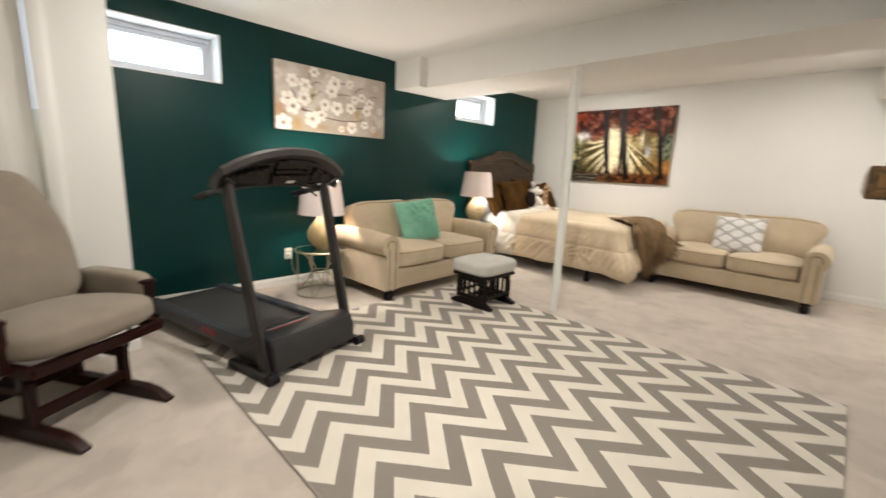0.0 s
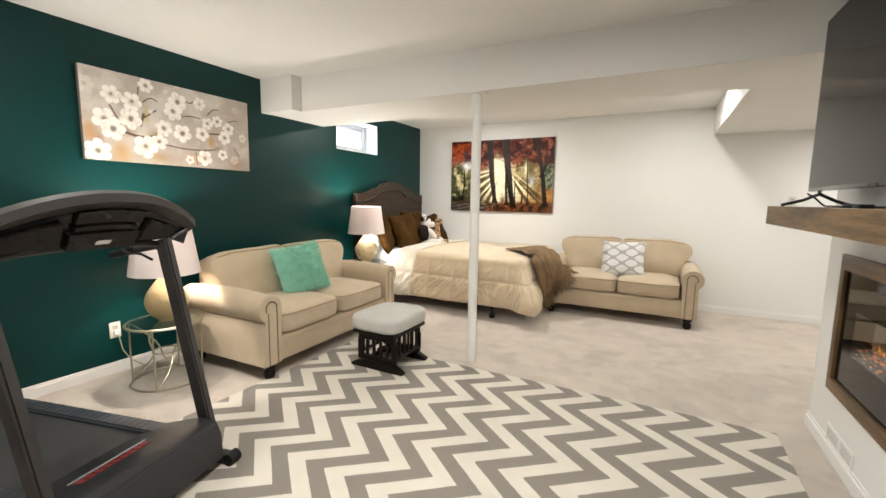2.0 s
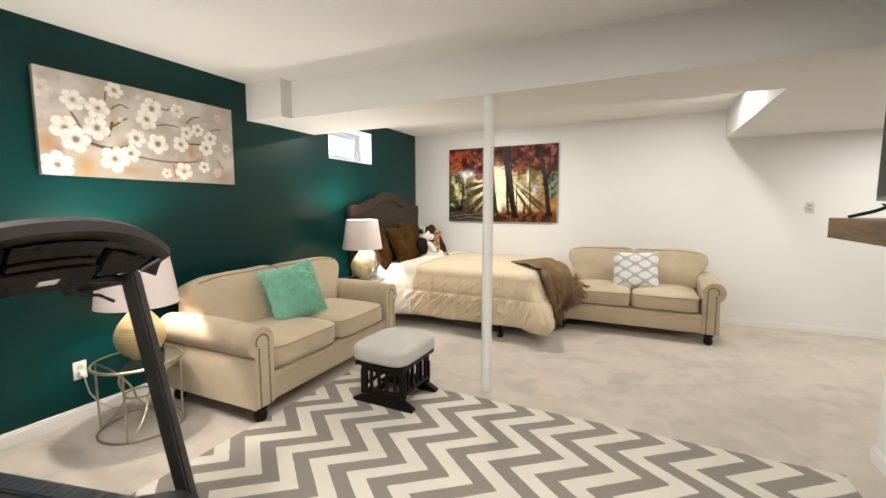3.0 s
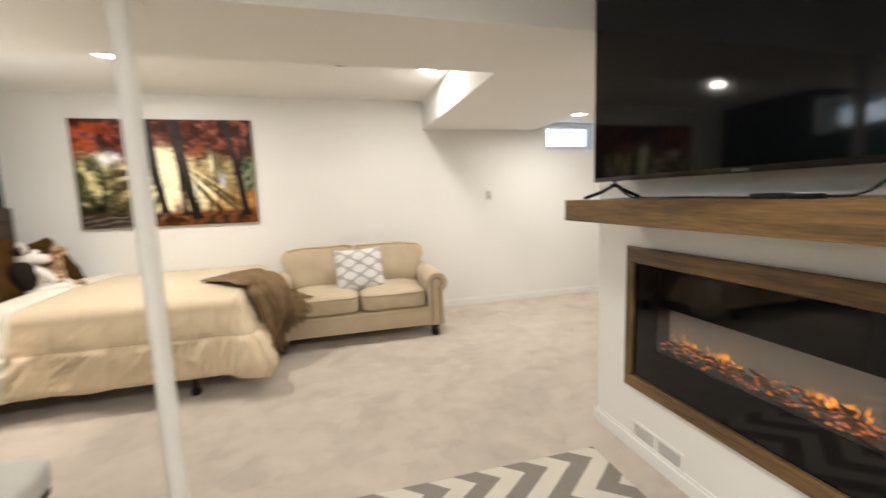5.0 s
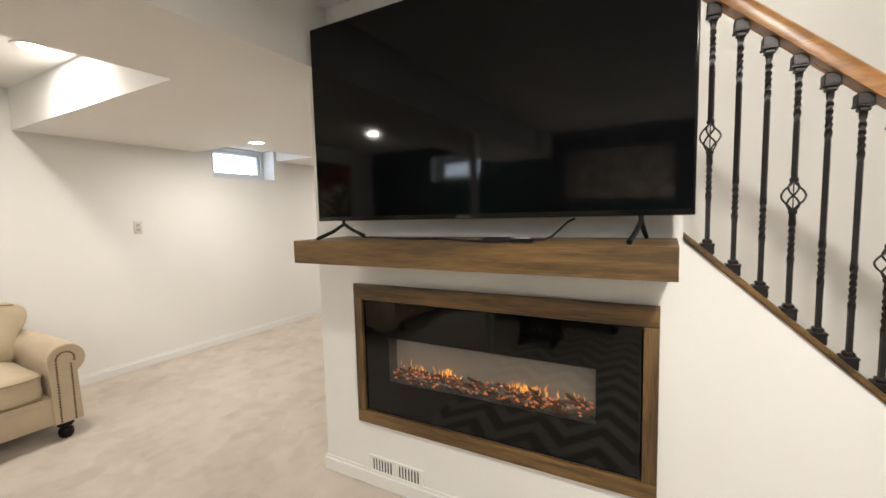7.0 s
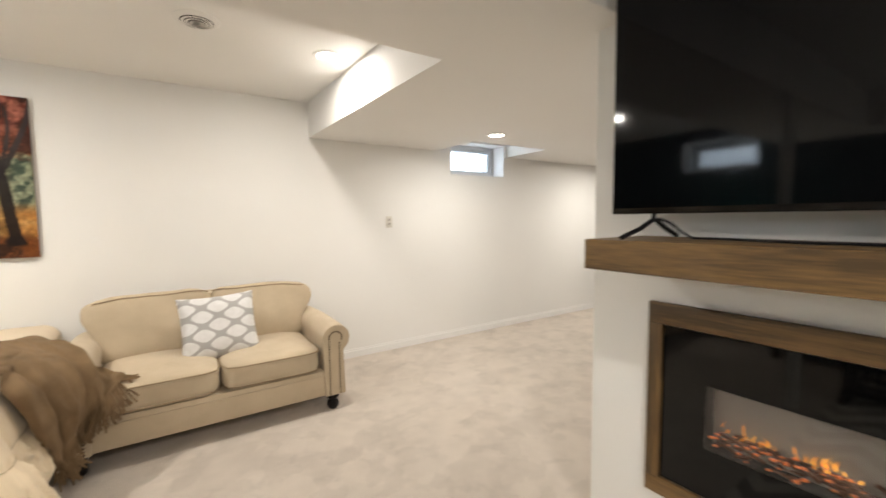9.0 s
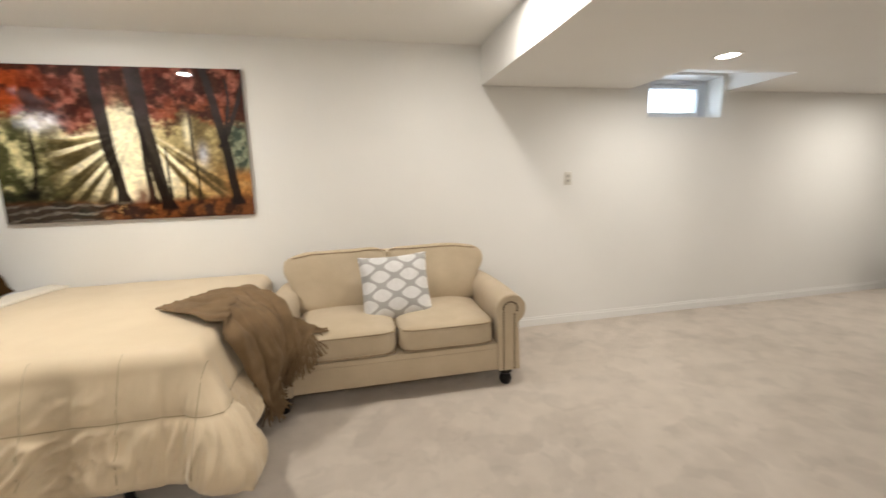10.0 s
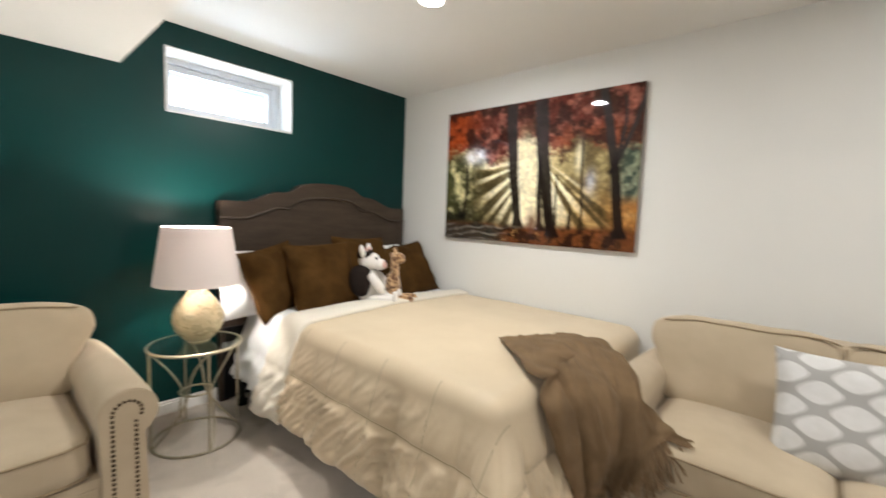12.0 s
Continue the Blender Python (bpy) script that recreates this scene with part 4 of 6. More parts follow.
def throw_at(s, v):
    """s: along the cloth from its bed edge to its fringe, 0 to 1; v: across, from the far edge to the near one."""
    p = throw_base(s, v)
    e = 0.01
    n = (throw_base(s, v + e) - throw_base(s, v - e)).cross(throw_base(min(1, s + e), v) - throw_base(max(0, s - e), v)).normalized()
    loose = smoothstep(0.22, 0.6, s)
    fan = v + 0.09 * math.sin(s * 4 + 1) + 0.08 * noise.noise(Vector((s * 3, v * 3, 5)))
    fold = 0.020 * math.sin(fan * 13 + 3.0 * noise.noise(Vector((s * 2, v * 2.5, 8)))) * loose + 0.020 * ((1 - abs(noise.noise(Vector((fan * 7 + s, s * 1.6, 12))))) ** 5 - 0.4) * loose
    fold += 0.018 * noise.noise(Vector((s * 4, v * 4, 3))) * smoothstep(0.0, 0.3, s) + 0.012 * noise.noise(Vector((s * 11, v * 13, 6)))
    # a roll along the near edge, with a deep crease beside it
    fold += (0.018 * math.exp(-((v - 0.93) / 0.06) ** 2) - 0.022 * math.exp(-((v - 0.80) / 0.035) ** 2)) * smoothstep(0.28, 0.42, s)
    fold -= 0.03 * smoothstep(0.965, 1.0, v) * loose
    p = p + n * (fold + 0.012)
    p.z += 0.02 * math.exp(-((s - 0.22) / 0.06) ** 2 - ((v - 0.35) / 0.3) ** 2)
    ex = BX1 + 0.02 - 0.055
    if p.x < ex:
        p.z = max(p.z, drape(p.x, p.y, 0.022).z + 0.014)
    elif p.y < 5.36:
        down = max(0.0, BTOP + 0.02 - p.z)
        p.x = max(p.x, drape(ex + 0.0864 + max(0.0, down - 0.055), p.y, 0.022).x + 0.012)
    elif p.x < -1.585:
        p.z = max(p.z, 0.655)
    return p


bm = bmesh.new()
ns, nv = 90, 110
g = [[bm.verts.new(throw_at(i / ns, j / nv)) for j in range(nv + 1)] for i in range(ns + 1)]
for i in range(ns):
    for j in range(nv):
        bm.faces.new((g[i][j], g[i][j + 1], g[i + 1][j + 1], g[i + 1][j]))
ends = [(throw_at(1, j / 84), throw_at(0.95, j / 84)) for j in range(85)]
thicken(part("knit", bm, THROW, throw, smooth=180), 0.008)
bm = bmesh.new()
rng = random.Random(8)
for i, (p, q) in enumerate(ends):
    if i % 4 == 0:
        w = Vector((rng.uniform(-0.3, 0.6), rng.uniform(-0.5, 0.3), rng.uniform(-0.9, -0.2)))
    for rep in range(2):
        d = (p - q).normalized()
        j = Vector((rng.uniform(-0.25, 0.25), rng.uniform(-0.25, 0.25), rng.uniform(-0.2, 0.2)))
        a = p + Vector((0, rng.uniform(-0.004, 0.004), 0))
        b = a + (d + (w + j) * 0.4).normalized() * rng.uniform(0.06, 0.08)
        c = b + (d * 0.5 + w + j).normalized() * rng.uniform(0.05, 0.085)
        for v in (b, c):
            v.z = max(v.z, 0.49 if v.x > -1.56 and v.y > 5.42 else 0.012)
        tube(bm, [a, b, c], 0.0042, 5)
tagged(part("fringe", bm, THROW, throw, "knotted yarn fringe"), kind="stuff")


# ---- plush toys ----
PLUSH_WHITE = material("white_plush", (0.78, 0.75, 0.72), (0.7, 0.66, 0.63), rough=0.95, scale=30, fine=300, bump=0.6, depth=0.004, sheen=0.5)
PLUSH_BLACK = material("black_plush", (0.014, 0.010, 0.009), (0.020, 0.014, 0.012), rough=0.95, scale=30, fine=300, bump=0.6, depth=0.004, spec=0.1)
PLUSH_PINK = material("pink_plush", (0.66, 0.40, 0.36), (0.6, 0.35, 0.31), rough=0.95, bump=0.3, sheen=0.4)
PLUSH_TAN = material("tan_plush", (0.56, 0.36, 0.19), (0.12, 0.055, 0.025), rough=0.95, scale=42, fine=120, bump=0.5, depth=0.004, amount=0.12, sheen=0.4)

bm = bmesh.new()
blob(bm, (0, 0, 0.13), (0.17, 0.17, 0.26), 2.3, 6, lump=0.006)
blob(bm, (0.025, 0, 0.30), (0.15, 0.13, 0.13), 2.4, 6, lump=0.006)
blob(bm, (0.095, 0, 0.275), (0.09, 0.105, 0.085), 2.4, 5, lump=0.004)
blob(bm, (0.135, 0, 0.272), (0.03, 0.085, 0.06), 2.4, 4, mat=2)
for s in (-1, 1):
    blob(bm, (0.12, s * 0.07, 0.035), (0.21, 0.078, 0.078), 2.3, 5)
    blob(bm, (0.215, s * 0.07, 0.045), (0.04, 0.085, 0.088), 2.3, 5, mat=0)
    blob(bm, (0.09, s * 0.085, 0.15), (0.07, 0.06, 0.17), 2.3, 5, turn=pose(0, 0, 0, 0, -35, 0).to_3x3())
    blob(bm, (0.0, s * 0.085, 0.375), (0.03, 0.062, 0.11), 2.2, 4, turn=pose(0, 0, 0, s * -38, 0, 0).to_3x3())
    blob(bm, (0.014, s * 0.087, 0.375), (0.012, 0.030, 0.065), 2.2, 4, turn=pose(0, 0, 0, s * -38, 0, 0).to_3x3(), mat=0)
    blob(bm, (0.088, s * 0.046, 0.322), (0.016, 0.018, 0.022), 2, 3, mat=1)
    blob(bm, (0.02, s * 0.04, 0.375), (0.02, 0.02, 0.055), 2, 3, mat=2)
blob(bm, (-0.030, -0.045, 0.165), (0.16, 0.15, 0.23), 2.4, 6, lump=0.006, mat=1)
blob(bm, (0.0, -0.005, 0.350), (0.12, 0.125, 0.075), 2.3, 6, lump=0.004, mat=1)
blob(bm, (0.152, 0, 0.292), (0.016, 0.04, 0.02), 2.3, 3, mat=1)
tube(bm, [(-0.08, 0.02, 0.05), (-0.13, 0.05, 0.03), (-0.15, 0.10, 0.03)], 0.012, 6)
cow = part("plush_cow", bm, [PLUSH_WHITE, PLUSH_BLACK, PLUSH_PINK])
cow.matrix_basis = pose(-3.36, 5.50, 0.685, 0, -4, 38)
tagged(cow, "white and black plush cow sitting on the bed", "plush toy")
bm = bmesh.new()
blob(bm, (0, 0, 0.10), (0.12, 0.11, 0.20), 2.3, 6)
blob(bm, (0.02, 0, 0.22), (0.07, 0.065, 0.16), 2.3, 5)
blob(bm, (0.05, 0, 0.285), (0.12, 0.075, 0.075), 2.2, 5)
for s in (-1, 1):
    blob(bm, (0.10, s * 0.05, 0.025), (0.17, 0.05, 0.05), 2.3, 5)
    blob(bm, (0.02, s * 0.05, 0.31), (0.02, 0.07, 0.03), 2.2, 4)
    blob(bm, (0.03, s * 0.02, 0.335), (0.014, 0.014, 0.05), 2.2, 3)
giraffe = part("plush_giraffe", bm, PLUSH_TAN)
giraffe.matrix_basis = pose(-3.27, 5.67, 0.685, 0, -4, 30) @ Matrix.Diagonal((0.9, 0.9, 1.12, 1))
tagged(giraffe, "small brown spotted plush giraffe leaning on the cow", "plush toy")


# ---- side tables and lamps ----
def side_table(at, turn, label, H=0.56):
    """Round glass top on a bent metal rod frame."""
    root = thing("side_table", label, "side table", at, turn, "round glass side tables")
    R = 0.225
    bm = bmesh.new()
    lathe(bm, [(0.002, H - 0.008), (R - 0.004, H - 0.008), (R - 0.002, H - 0.004), (R - 0.004, H), (0.002, H)], 48)
    part("glass_top", bm, TABLE_GLASS, root, "clear round glass top")

    def ring(r, z, t):
        bm = bmesh.new()
        tube(bm, [(r * math.cos(2 * math.pi * k / 48), r * math.sin(2 * math.pi * k / 48), z) for k in range(48)], t, 8, closed=True)
        return bm

    part("top_ring", ring(R + 0.004, H - 0.006, 0.009), CHAMPAGNE, root)
    part("base_ring", ring(R - 0.005, 0.008, 0.008), CHAMPAGNE, root)
    for k in range(4):
        a = math.pi / 2 * k + 0.4
        bm = bmesh.new()
        rod(bm, ((R - 0.005) * math.cos(a), (R - 0.005) * math.sin(a), 0.008), ((R - 0.002) * math.cos(a), (R - 0.002) * math.sin(a), H - 0.01), 0.0065, seg=8)
        part("upright", bm, CHAMPAGNE, root)
    for k in range(4):
        a0 = math.pi / 2 * k + 0.4
        bm = bmesh.new()
        pts = []
        for j in range(19):
            q = j / 18
            ang = a0 + 1.5 * (q - 0.5) + 0.785
            rr = R * (0.36 + 0.62 * abs(2 * q - 1) ** 1.4)
            pts.append((rr * math.cos(ang), rr * math.sin(ang), 0.012 + (H - 0.03) * q))
        tube(bm, pts, 0.006, 8)
        part("curved_brace", bm, CHAMPAGNE, root)
    part("waist_ring", ring(R * 0.37, H * 0.5, 0.006), CHAMPAGNE, root)
    return root


SHADE = bpy.data.materials.new("linen_shade")
SHADE.use_nodes = True
nt = SHADE.node_tree
pb = nt.nodes["Principled BSDF"]
pb.inputs["Base Color"].default_value = (0.76, 0.68, 0.655, 1)
pb.inputs["Roughness"].default_value = 0.9
tr = nt.nodes.new("ShaderNodeBsdfTranslucent")
tr.inputs[0].default_value = (0.80, 0.70, 0.68, 1)
ms = nt.nodes.new("ShaderNodeMixShader")
ms.inputs[0].default_value = 0.06
wv = nt.nodes.new("ShaderNodeTexNoise")
wv.inputs["Scale"].default_value = 350
bp = nt.nodes.new("ShaderNodeBump")
bp.inputs["Strength"].default_value, bp.inputs["Distance"].default_value = 0.3, 0.001
link(nt, wv.outputs[0], bp.inputs["Height"])
link(nt, bp.outputs[0], pb.inputs["Normal"])
link(nt, pb.outputs[0], ms.inputs[1])
link(nt, tr.outputs[0], ms.inputs[2])
link(nt, ms.outputs[0], nt.nodes["Material Output"].inputs[0])


def table_lamp(at, label, ribbed):
    root = thing("table_lamp", label, "table lamp", at, 0, "table lamps")
    prof = [(0.055, 0.0), (0.062, 0.008), (0.06, 0.014), (0.085, 0.03), (0.118, 0.075), (0.133, 0.125), (0.13, 0.165), (0.112, 0.21),
            (0.08, 0.255), (0.05, 0.295), (0.035, 0.33), (0.03, 0.35)]
    if ribbed:
        fine = []
        zs = [z for r, z in prof]
        rs = [r for r, z in prof]
        for k in range(140):
            z = 0.35 * k / 139
            fine.append((float(np.interp(z, zs, rs)) + 0.0028 * (1 if (k // 2) % 2 else -1) * (1 if 0.02 < z < 0.3 else 0), z))
        prof = fine
    bm = bmesh.new()
    lathe(bm, prof, 40)
    part("base", bm, LAMP_GOLD if ribbed else LAMP_PALE, root)
    bm = bmesh.new()
    rod(bm, (0, 0, 0.349), (0, 0, 0.44), 0.012, seg=12)
    part("socket", bm, CHAMPAGNE, root)
    bm = bmesh.new()
    lathe(bm, [(0.218, 0.335), (0.172, 0.655), (0.169, 0.655), (0.215, 0.335)], 48, cap=False)
    bm.verts.ensure_lookup_table()
    n = 48
    for i in range(n):
        bm.faces.new((bm.verts[i], bm.verts[(i + 1) % n], bm.verts[3 * n + (i + 1) % n], bm.verts[3 * n + i]))
    part("shade", bm, SHADE, root, "pale blush drum shade, glowing at its rims")
    bm = bmesh.new()
    lathe(bm, [(0.012, 0.44), (0.03, 0.475), (0.033, 0.505), (0.02, 0.54), (0.004, 0.548)], 16)
    bulb = part("bulb", bm, BULB_GLOW, root, "lit bulb")
    for k in range(3):
        bm = bmesh.new()
        a = 2 * math.pi * k / 3
        rod(bm, (0, 0, 0.60), (0.171 * math.cos(a), 0.171 * math.sin(a), 0.648), 0.002, seg=6)
        part("spider", bm, CHAMPAGNE, root)
    bm = bmesh.new()
    lathe(bm, [(0.004, 0.59), (0.008, 0.60), (0.010, 0.62), (0.004, 0.635)], 10)
    part("finial", bm, CHAMPAGNE, root)
    lamp = new("bulb_light", bpy.data.lights.new("bulb_light", "POINT"))
    lamp.data.energy, lamp.data.color, lamp.data.shadow_soft_size = BULB_POWER, (1.0, 0.90, 0.78), 0.035
    lamp.location = (at[0], at[1], at[2] + 0.56)
    return root


LAMP_PALE = material("pale_champagne_ceramic", (0.62, 0.53, 0.34), (0.52, 0.43, 0.26), rough=0.28, metal=0.25, scale=22, fine=70, bump=0.4, depth=0.004, coat=0.3)
side_table((-3.56, 2.15, 0), 20, "round glass side table with champagne metal frame beside the loveseat", 0.43)
side_table((-3.57, 4.45, 0), 65, "round glass side table with champagne metal frame beside the bed")
table_lamp((-3.57, 2.18, 0.43), "ribbed gold gourd table lamp with blush shade, switched on", True)
table_lamp((-3.59, 4.47, 0.56), "pale hammered gourd table lamp with blush shade, switched on", False)


# ---- gliding ottoman and glider ----
def foot_rail(bm, y, x0, x1):
    """A sled foot with tapered toes, along x."""
    out = [(x0, 0.0), (x1, 0.0), (x1 + 0.004, 0.018), (x1 - 0.07, 0.055), (x1 - 0.14, 0.068), (x0 + 0.14, 0.068), (x0 + 0.07, 0.055), (x0 - 0.004, 0.018)]
    extrude(bm, out, (0, y - 0.022, 0), (1, 0, 0), (0, 0, 1), (0, 1, 0), 0.044)


ott = thing("glider_ottoman", "grey padded gliding ottoman on a dark slatted wooden base", "ottoman", (-2.343, 3.17, 0.012), 0)
bm = bmesh.new()
blob(bm, (0, 0, 0.365), (0.44, 0.53, 0.125), 5, 10, crown=0.02, lump=0.004)
part("cushion", bm, GREY_PAD, ott, "light grey padded cushion")
bm = bmesh.new()
box(bm, -0.19, 0.19, -0.225, 0.225, 0.275, 0.305, 0.006, 2)
part("top_frame", bm, DARK_FOOT, ott)
for s in (-1, 1):
    y = s * 0.17
    bm = bmesh.new()
    box(bm, -0.17, 0.17, y - 0.014, y + 0.014, 0.225, 0.275, 0.004, 1)
    panel = part("side_panel", bm, DARK_FOOT, ott)
    for k in range(6):
        bm = bmesh.new()
        x = -0.155 + 0.062 * k
        wd = 0.026 if k in (0, 5) else 0.011
        box(bm, x - wd, x + wd, y - 0.009, y + 0.009, 0.09, 0.226, 0.003, 1)
        part("slat", bm, DARK_FOOT, panel)
    bm = bmesh.new()
    box(bm, -0.175, 0.175, y - 0.016, y + 0.016, 0.062, 0.10, 0.004, 1)
    part("lower_rail", bm, DARK_FOOT, ott)
    bm = bmesh.new()
    foot_rail(bm, y, -0.235, 0.235)
    part("foot", bm, DARK_FOOT, ott)
for x in (-0.10, 0.10):
    bm = bmesh.new()
    box(bm, x - 0.02, x + 0.02, -0.155, 0.155, 0.05, 0.075, 0.004, 1)
    part("stretcher", bm, DARK_FOOT, ott)
for x in (-0.17, 0.17):
    for k in range(5):
        bm = bmesh.new()
        yy = -0.12 + 0.06 * k
        box(bm, x - 0.008, x + 0.008, yy - 0.009, yy + 0.009, 0.11, 0.276, 0.003, 1)
        part("end_slat", bm, DARK_FOOT, ott)
    bm = bmesh.new()
    box(bm, x - 0.010, x + 0.010, -0.155, 0.155, 0.095, 0.118, 0.003, 1)
    part("end_rail", bm, DARK_FOOT, ott)

GL_TURN = 122.0    # the chair faces local -y
gl = thing("glider_chair", "mahogany glider rocking chair with taupe cushions", "rocking chair", (-2.64, 0.225, 0), GL_TURN)
bm = bmesh.new()
blob(bm, (0, -0.07, 0.435), (0.66, 0.60, 0.16), 3.4, 10, crown=0.03, lump=0.008, seed=2, turn=pose(0, 0, 0, -6, 0, 0).to_3x3())
part("seat_cushion", bm, TAUPE_PAD, gl, "taupe padded seat cushion")
bm = bmesh.new()
t = pose(0, 0, 0, -17, 0, 0).to_3x3()
vs = blob(bm, (0, 0.245, 0.80), (0.56, 0.15, 0.70), 4.5, 10, lump=0.008, seed=4, turn=t)
for v in vs:
    v.co.x *= 1 - 0.22 * smoothstep(0.8, 1.15, v.co.z)
part("back_cushion", bm, TAUPE_PAD, gl, "taupe padded back cushion")
bm = bmesh.new()
box(bm, -0.29, 0.29, -0.34, -0.305, 0.335, 0.385, 0.008, 2)
part("front_rail", bm, MAHOGANY, gl)
bm = bmesh.new()
box(bm, -0.29, 0.29, 0.14, 0.18, 0.335, 0.385, 0.008, 2)
part("rear_rail", bm, MAHOGANY, gl)
for s in (-1, 1):
    bm = bmesh.new()
    box(bm, s * 0.29 - 0.018, s * 0.29 + 0.018, -0.33, 0.20, 0.34, 0.385, 0.006, 2)
    part("side_rail", bm, MAHOGANY, gl)
    bm = bmesh.new()
    extrude(bm, [(-0.24, 0.36), (-0.195, 0.36), (-0.19, 0.56), (-0.25, 0.57)], (s * 0.325 - 0.018, 0, 0), (0, 1, 0), (0, 0, 1), (1, 0, 0), 0.036)
    part("arm_post", bm, MAHOGANY, gl)
    bm = bmesh.new()
    box(bm, s * 0.33 - 0.035, s * 0.33 + 0.035, -0.25, 0.27, 0.562, 0.585, 0.01, 2)
    arm = part("armrest", bm, MAHOGANY, gl)
    bm = bmesh.new()
    blob(bm, (s * 0.335, 0.015, 0.50), (0.11, 0.47, 0.24), 5, 6)
    part("arm_pad", bm, TAUPE_PAD, arm, "taupe padded arm cover")
    for k in range(5):
        bm = bmesh.new()
        y = -0.12 + 0.07 * k
        box(bm, s * 0.325 - 0.008, s * 0.325 + 0.008, y - 0.012, y + 0.012, 0.38, 0.562, 0.003, 1)
        part("arm_spindle", bm, MAHOGANY, gl)
    bm = bmesh.new()
    rod(bm, (s * 0.235, 0.185, 0.34), (s * 0.20, 0.42, 1.10), 0.018, seg=10)
    part("back_post", bm, MAHOGANY, gl)
    # base
    side = 0.175 if s > 0 else -0.235
    bm = bmesh.new()
    foot_rail(bm, 0, -0.44, 0.36)
    bmesh.ops.transform(bm, matrix=pose(side, -0.03, 0, 0, 0, 90), verts=bm.verts[:])
    part("foot", bm, MAHOGANY, gl)
    for y in (-0.19, 0.13):
        bm = bmesh.new()
        extrude(bm, [(y - 0.03, 0.06), (y + 0.03, 0.06), (y + 0.022, 0.20), (y + 0.028, 0.27), (y - 0.028, 0.27), (y - 0.022, 0.20)], (side - 0.016, 0, 0), (0, 1, 0), (0, 0, 1), (1, 0, 0), 0.032)
        part("base_post", bm, MAHOGANY, gl)
        bm = bmesh.new()
        rod(bm, ((side + s * 0.033), y, 0.25), ((side + s * 0.033), y - 0.03, 0.355), 0.009, seg=8)
        part("glide_link", bm, GREY_STEEL, gl, "steel glide link")
    bm = bmesh.new()
    box(bm, side - 0.014, side + 0.014, -0.19, 0.13, 0.205, 0.245, 0.004, 1)
    part("base_side_rail", bm, MAHOGANY, gl)
for y, z in ((-0.19, 0.085), (0.13, 0.085), (-0.03, 0.21)):
    bm = bmesh.new()
    box(bm, -0.225, 0.165, y - 0.018, y + 0.018, z, z + 0.05, 0.006, 2)
    part("stretcher", bm, MAHOGANY, gl)
for k in range(5):
    bm = bmesh.new()
    x = -0.18 + 0.09 * k
    rod(bm, (x, 0.20, 0.36), (x * 0.86, 0.41, 1.05), 0.009, seg=8)
    part("back_spindle", bm, MAHOGANY, gl)
bm = bmesh.new()
tube(bm, [(-0.21 + 0.42 * k / 10, 0.415, 1.09 + 0.03 * math.sin(math.pi * k / 10)) for k in range(11)], 0.022, 10)
part("crest", bm, MAHOGANY, gl)

# ---- treadmill: runs along local x, console end at +x ----
tm = thing("treadmill", "black and grey treadmill with curved console standing on the rug", "treadmill", (-2.311, 1.382, 0.012), 13)
REACH = 0.094      # how far the upper works lean forward of the base
bm = bmesh.new()
box(bm, -1.42, 0.02, -0.30, 0.30, 0.10, 0.145, 0.008, 1)
part("deck", bm, BLACK_PLASTIC, tm)
bm = bmesh.new()
box(bm, -1.40, -0.20, -0.225, 0.225, 0.1455, 0.151, 0.002, 1)
part("running_belt", bm, BELT, tm, "black rubber running belt")
for s in (-1, 1):
    bm = bmesh.new()
    extrude(bm, [(-1.46, 0.105), (-1.44, 0.165), (-0.2, 0.175), (-0.2, 0.08), (-1.44, 0.085)], (0, s * 0.268 - 0.045, 0), (1, 0, 0), (0, 0, 1), (0, 1, 0), 0.09)
    bmesh.ops.bevel(bm, geom=bm.edges[:], offset=0.008, segments=2, affect="EDGES", clamp_overlap=True)
    rail = part("foot_rail", bm, RAIL_PLASTIC, tm, "ribbed slate grey side rail")
    for k in range(26):
        bm = bmesh.new()
        x = -1.36 + 0.043 * k
        box(bm, x, x + 0.008, s * 0.268 - 0.034, s * 0.268 + 0.034, 0.166 + 0.0085 * (x + 1.44) / 1.24, 0.1685 + 0.0085 * (x + 1.44) / 1.24)
        part("tread_rib", bm, RAIL_PLASTIC, rail, smooth=0)
bm = bmesh.new()
box(bm, -0.66, -0.50, -0.318, -0.3125, 0.115, 0.15)
part("warning_label", bm, RED_PRINT, tm, "red warning label", smooth=0)
for s in (-1, 1):
    bm = bmesh.new()
    rod(bm, (-1.40, s * 0.28 - 0.02, 0.05), (-1.40, s * 0.28 + 0.02, 0.05), 0.05, seg=18)
    part("rear_foot", bm, BLACK_PLASTIC, tm)
# motor hood, sloped to the belt
bm = bmesh.new()
extrude(bm, [(-0.37, 0.135), (-0.02, 0.240), (0.06, 0.225), (0.085, 0.17), (0.09, 0.045), (-0.30, 0.045)], (0, -0.315, 0), (1, 0, 0), (0, 0, 1), (0, 1, 0), 0.63)
bmesh.ops.bevel(bm, geom=bm.edges[:], offset=0.008, segments=2, affect="EDGES", clamp_overlap=True)
hood = part("motor_hood", bm, HOOD_PLASTIC, tm)
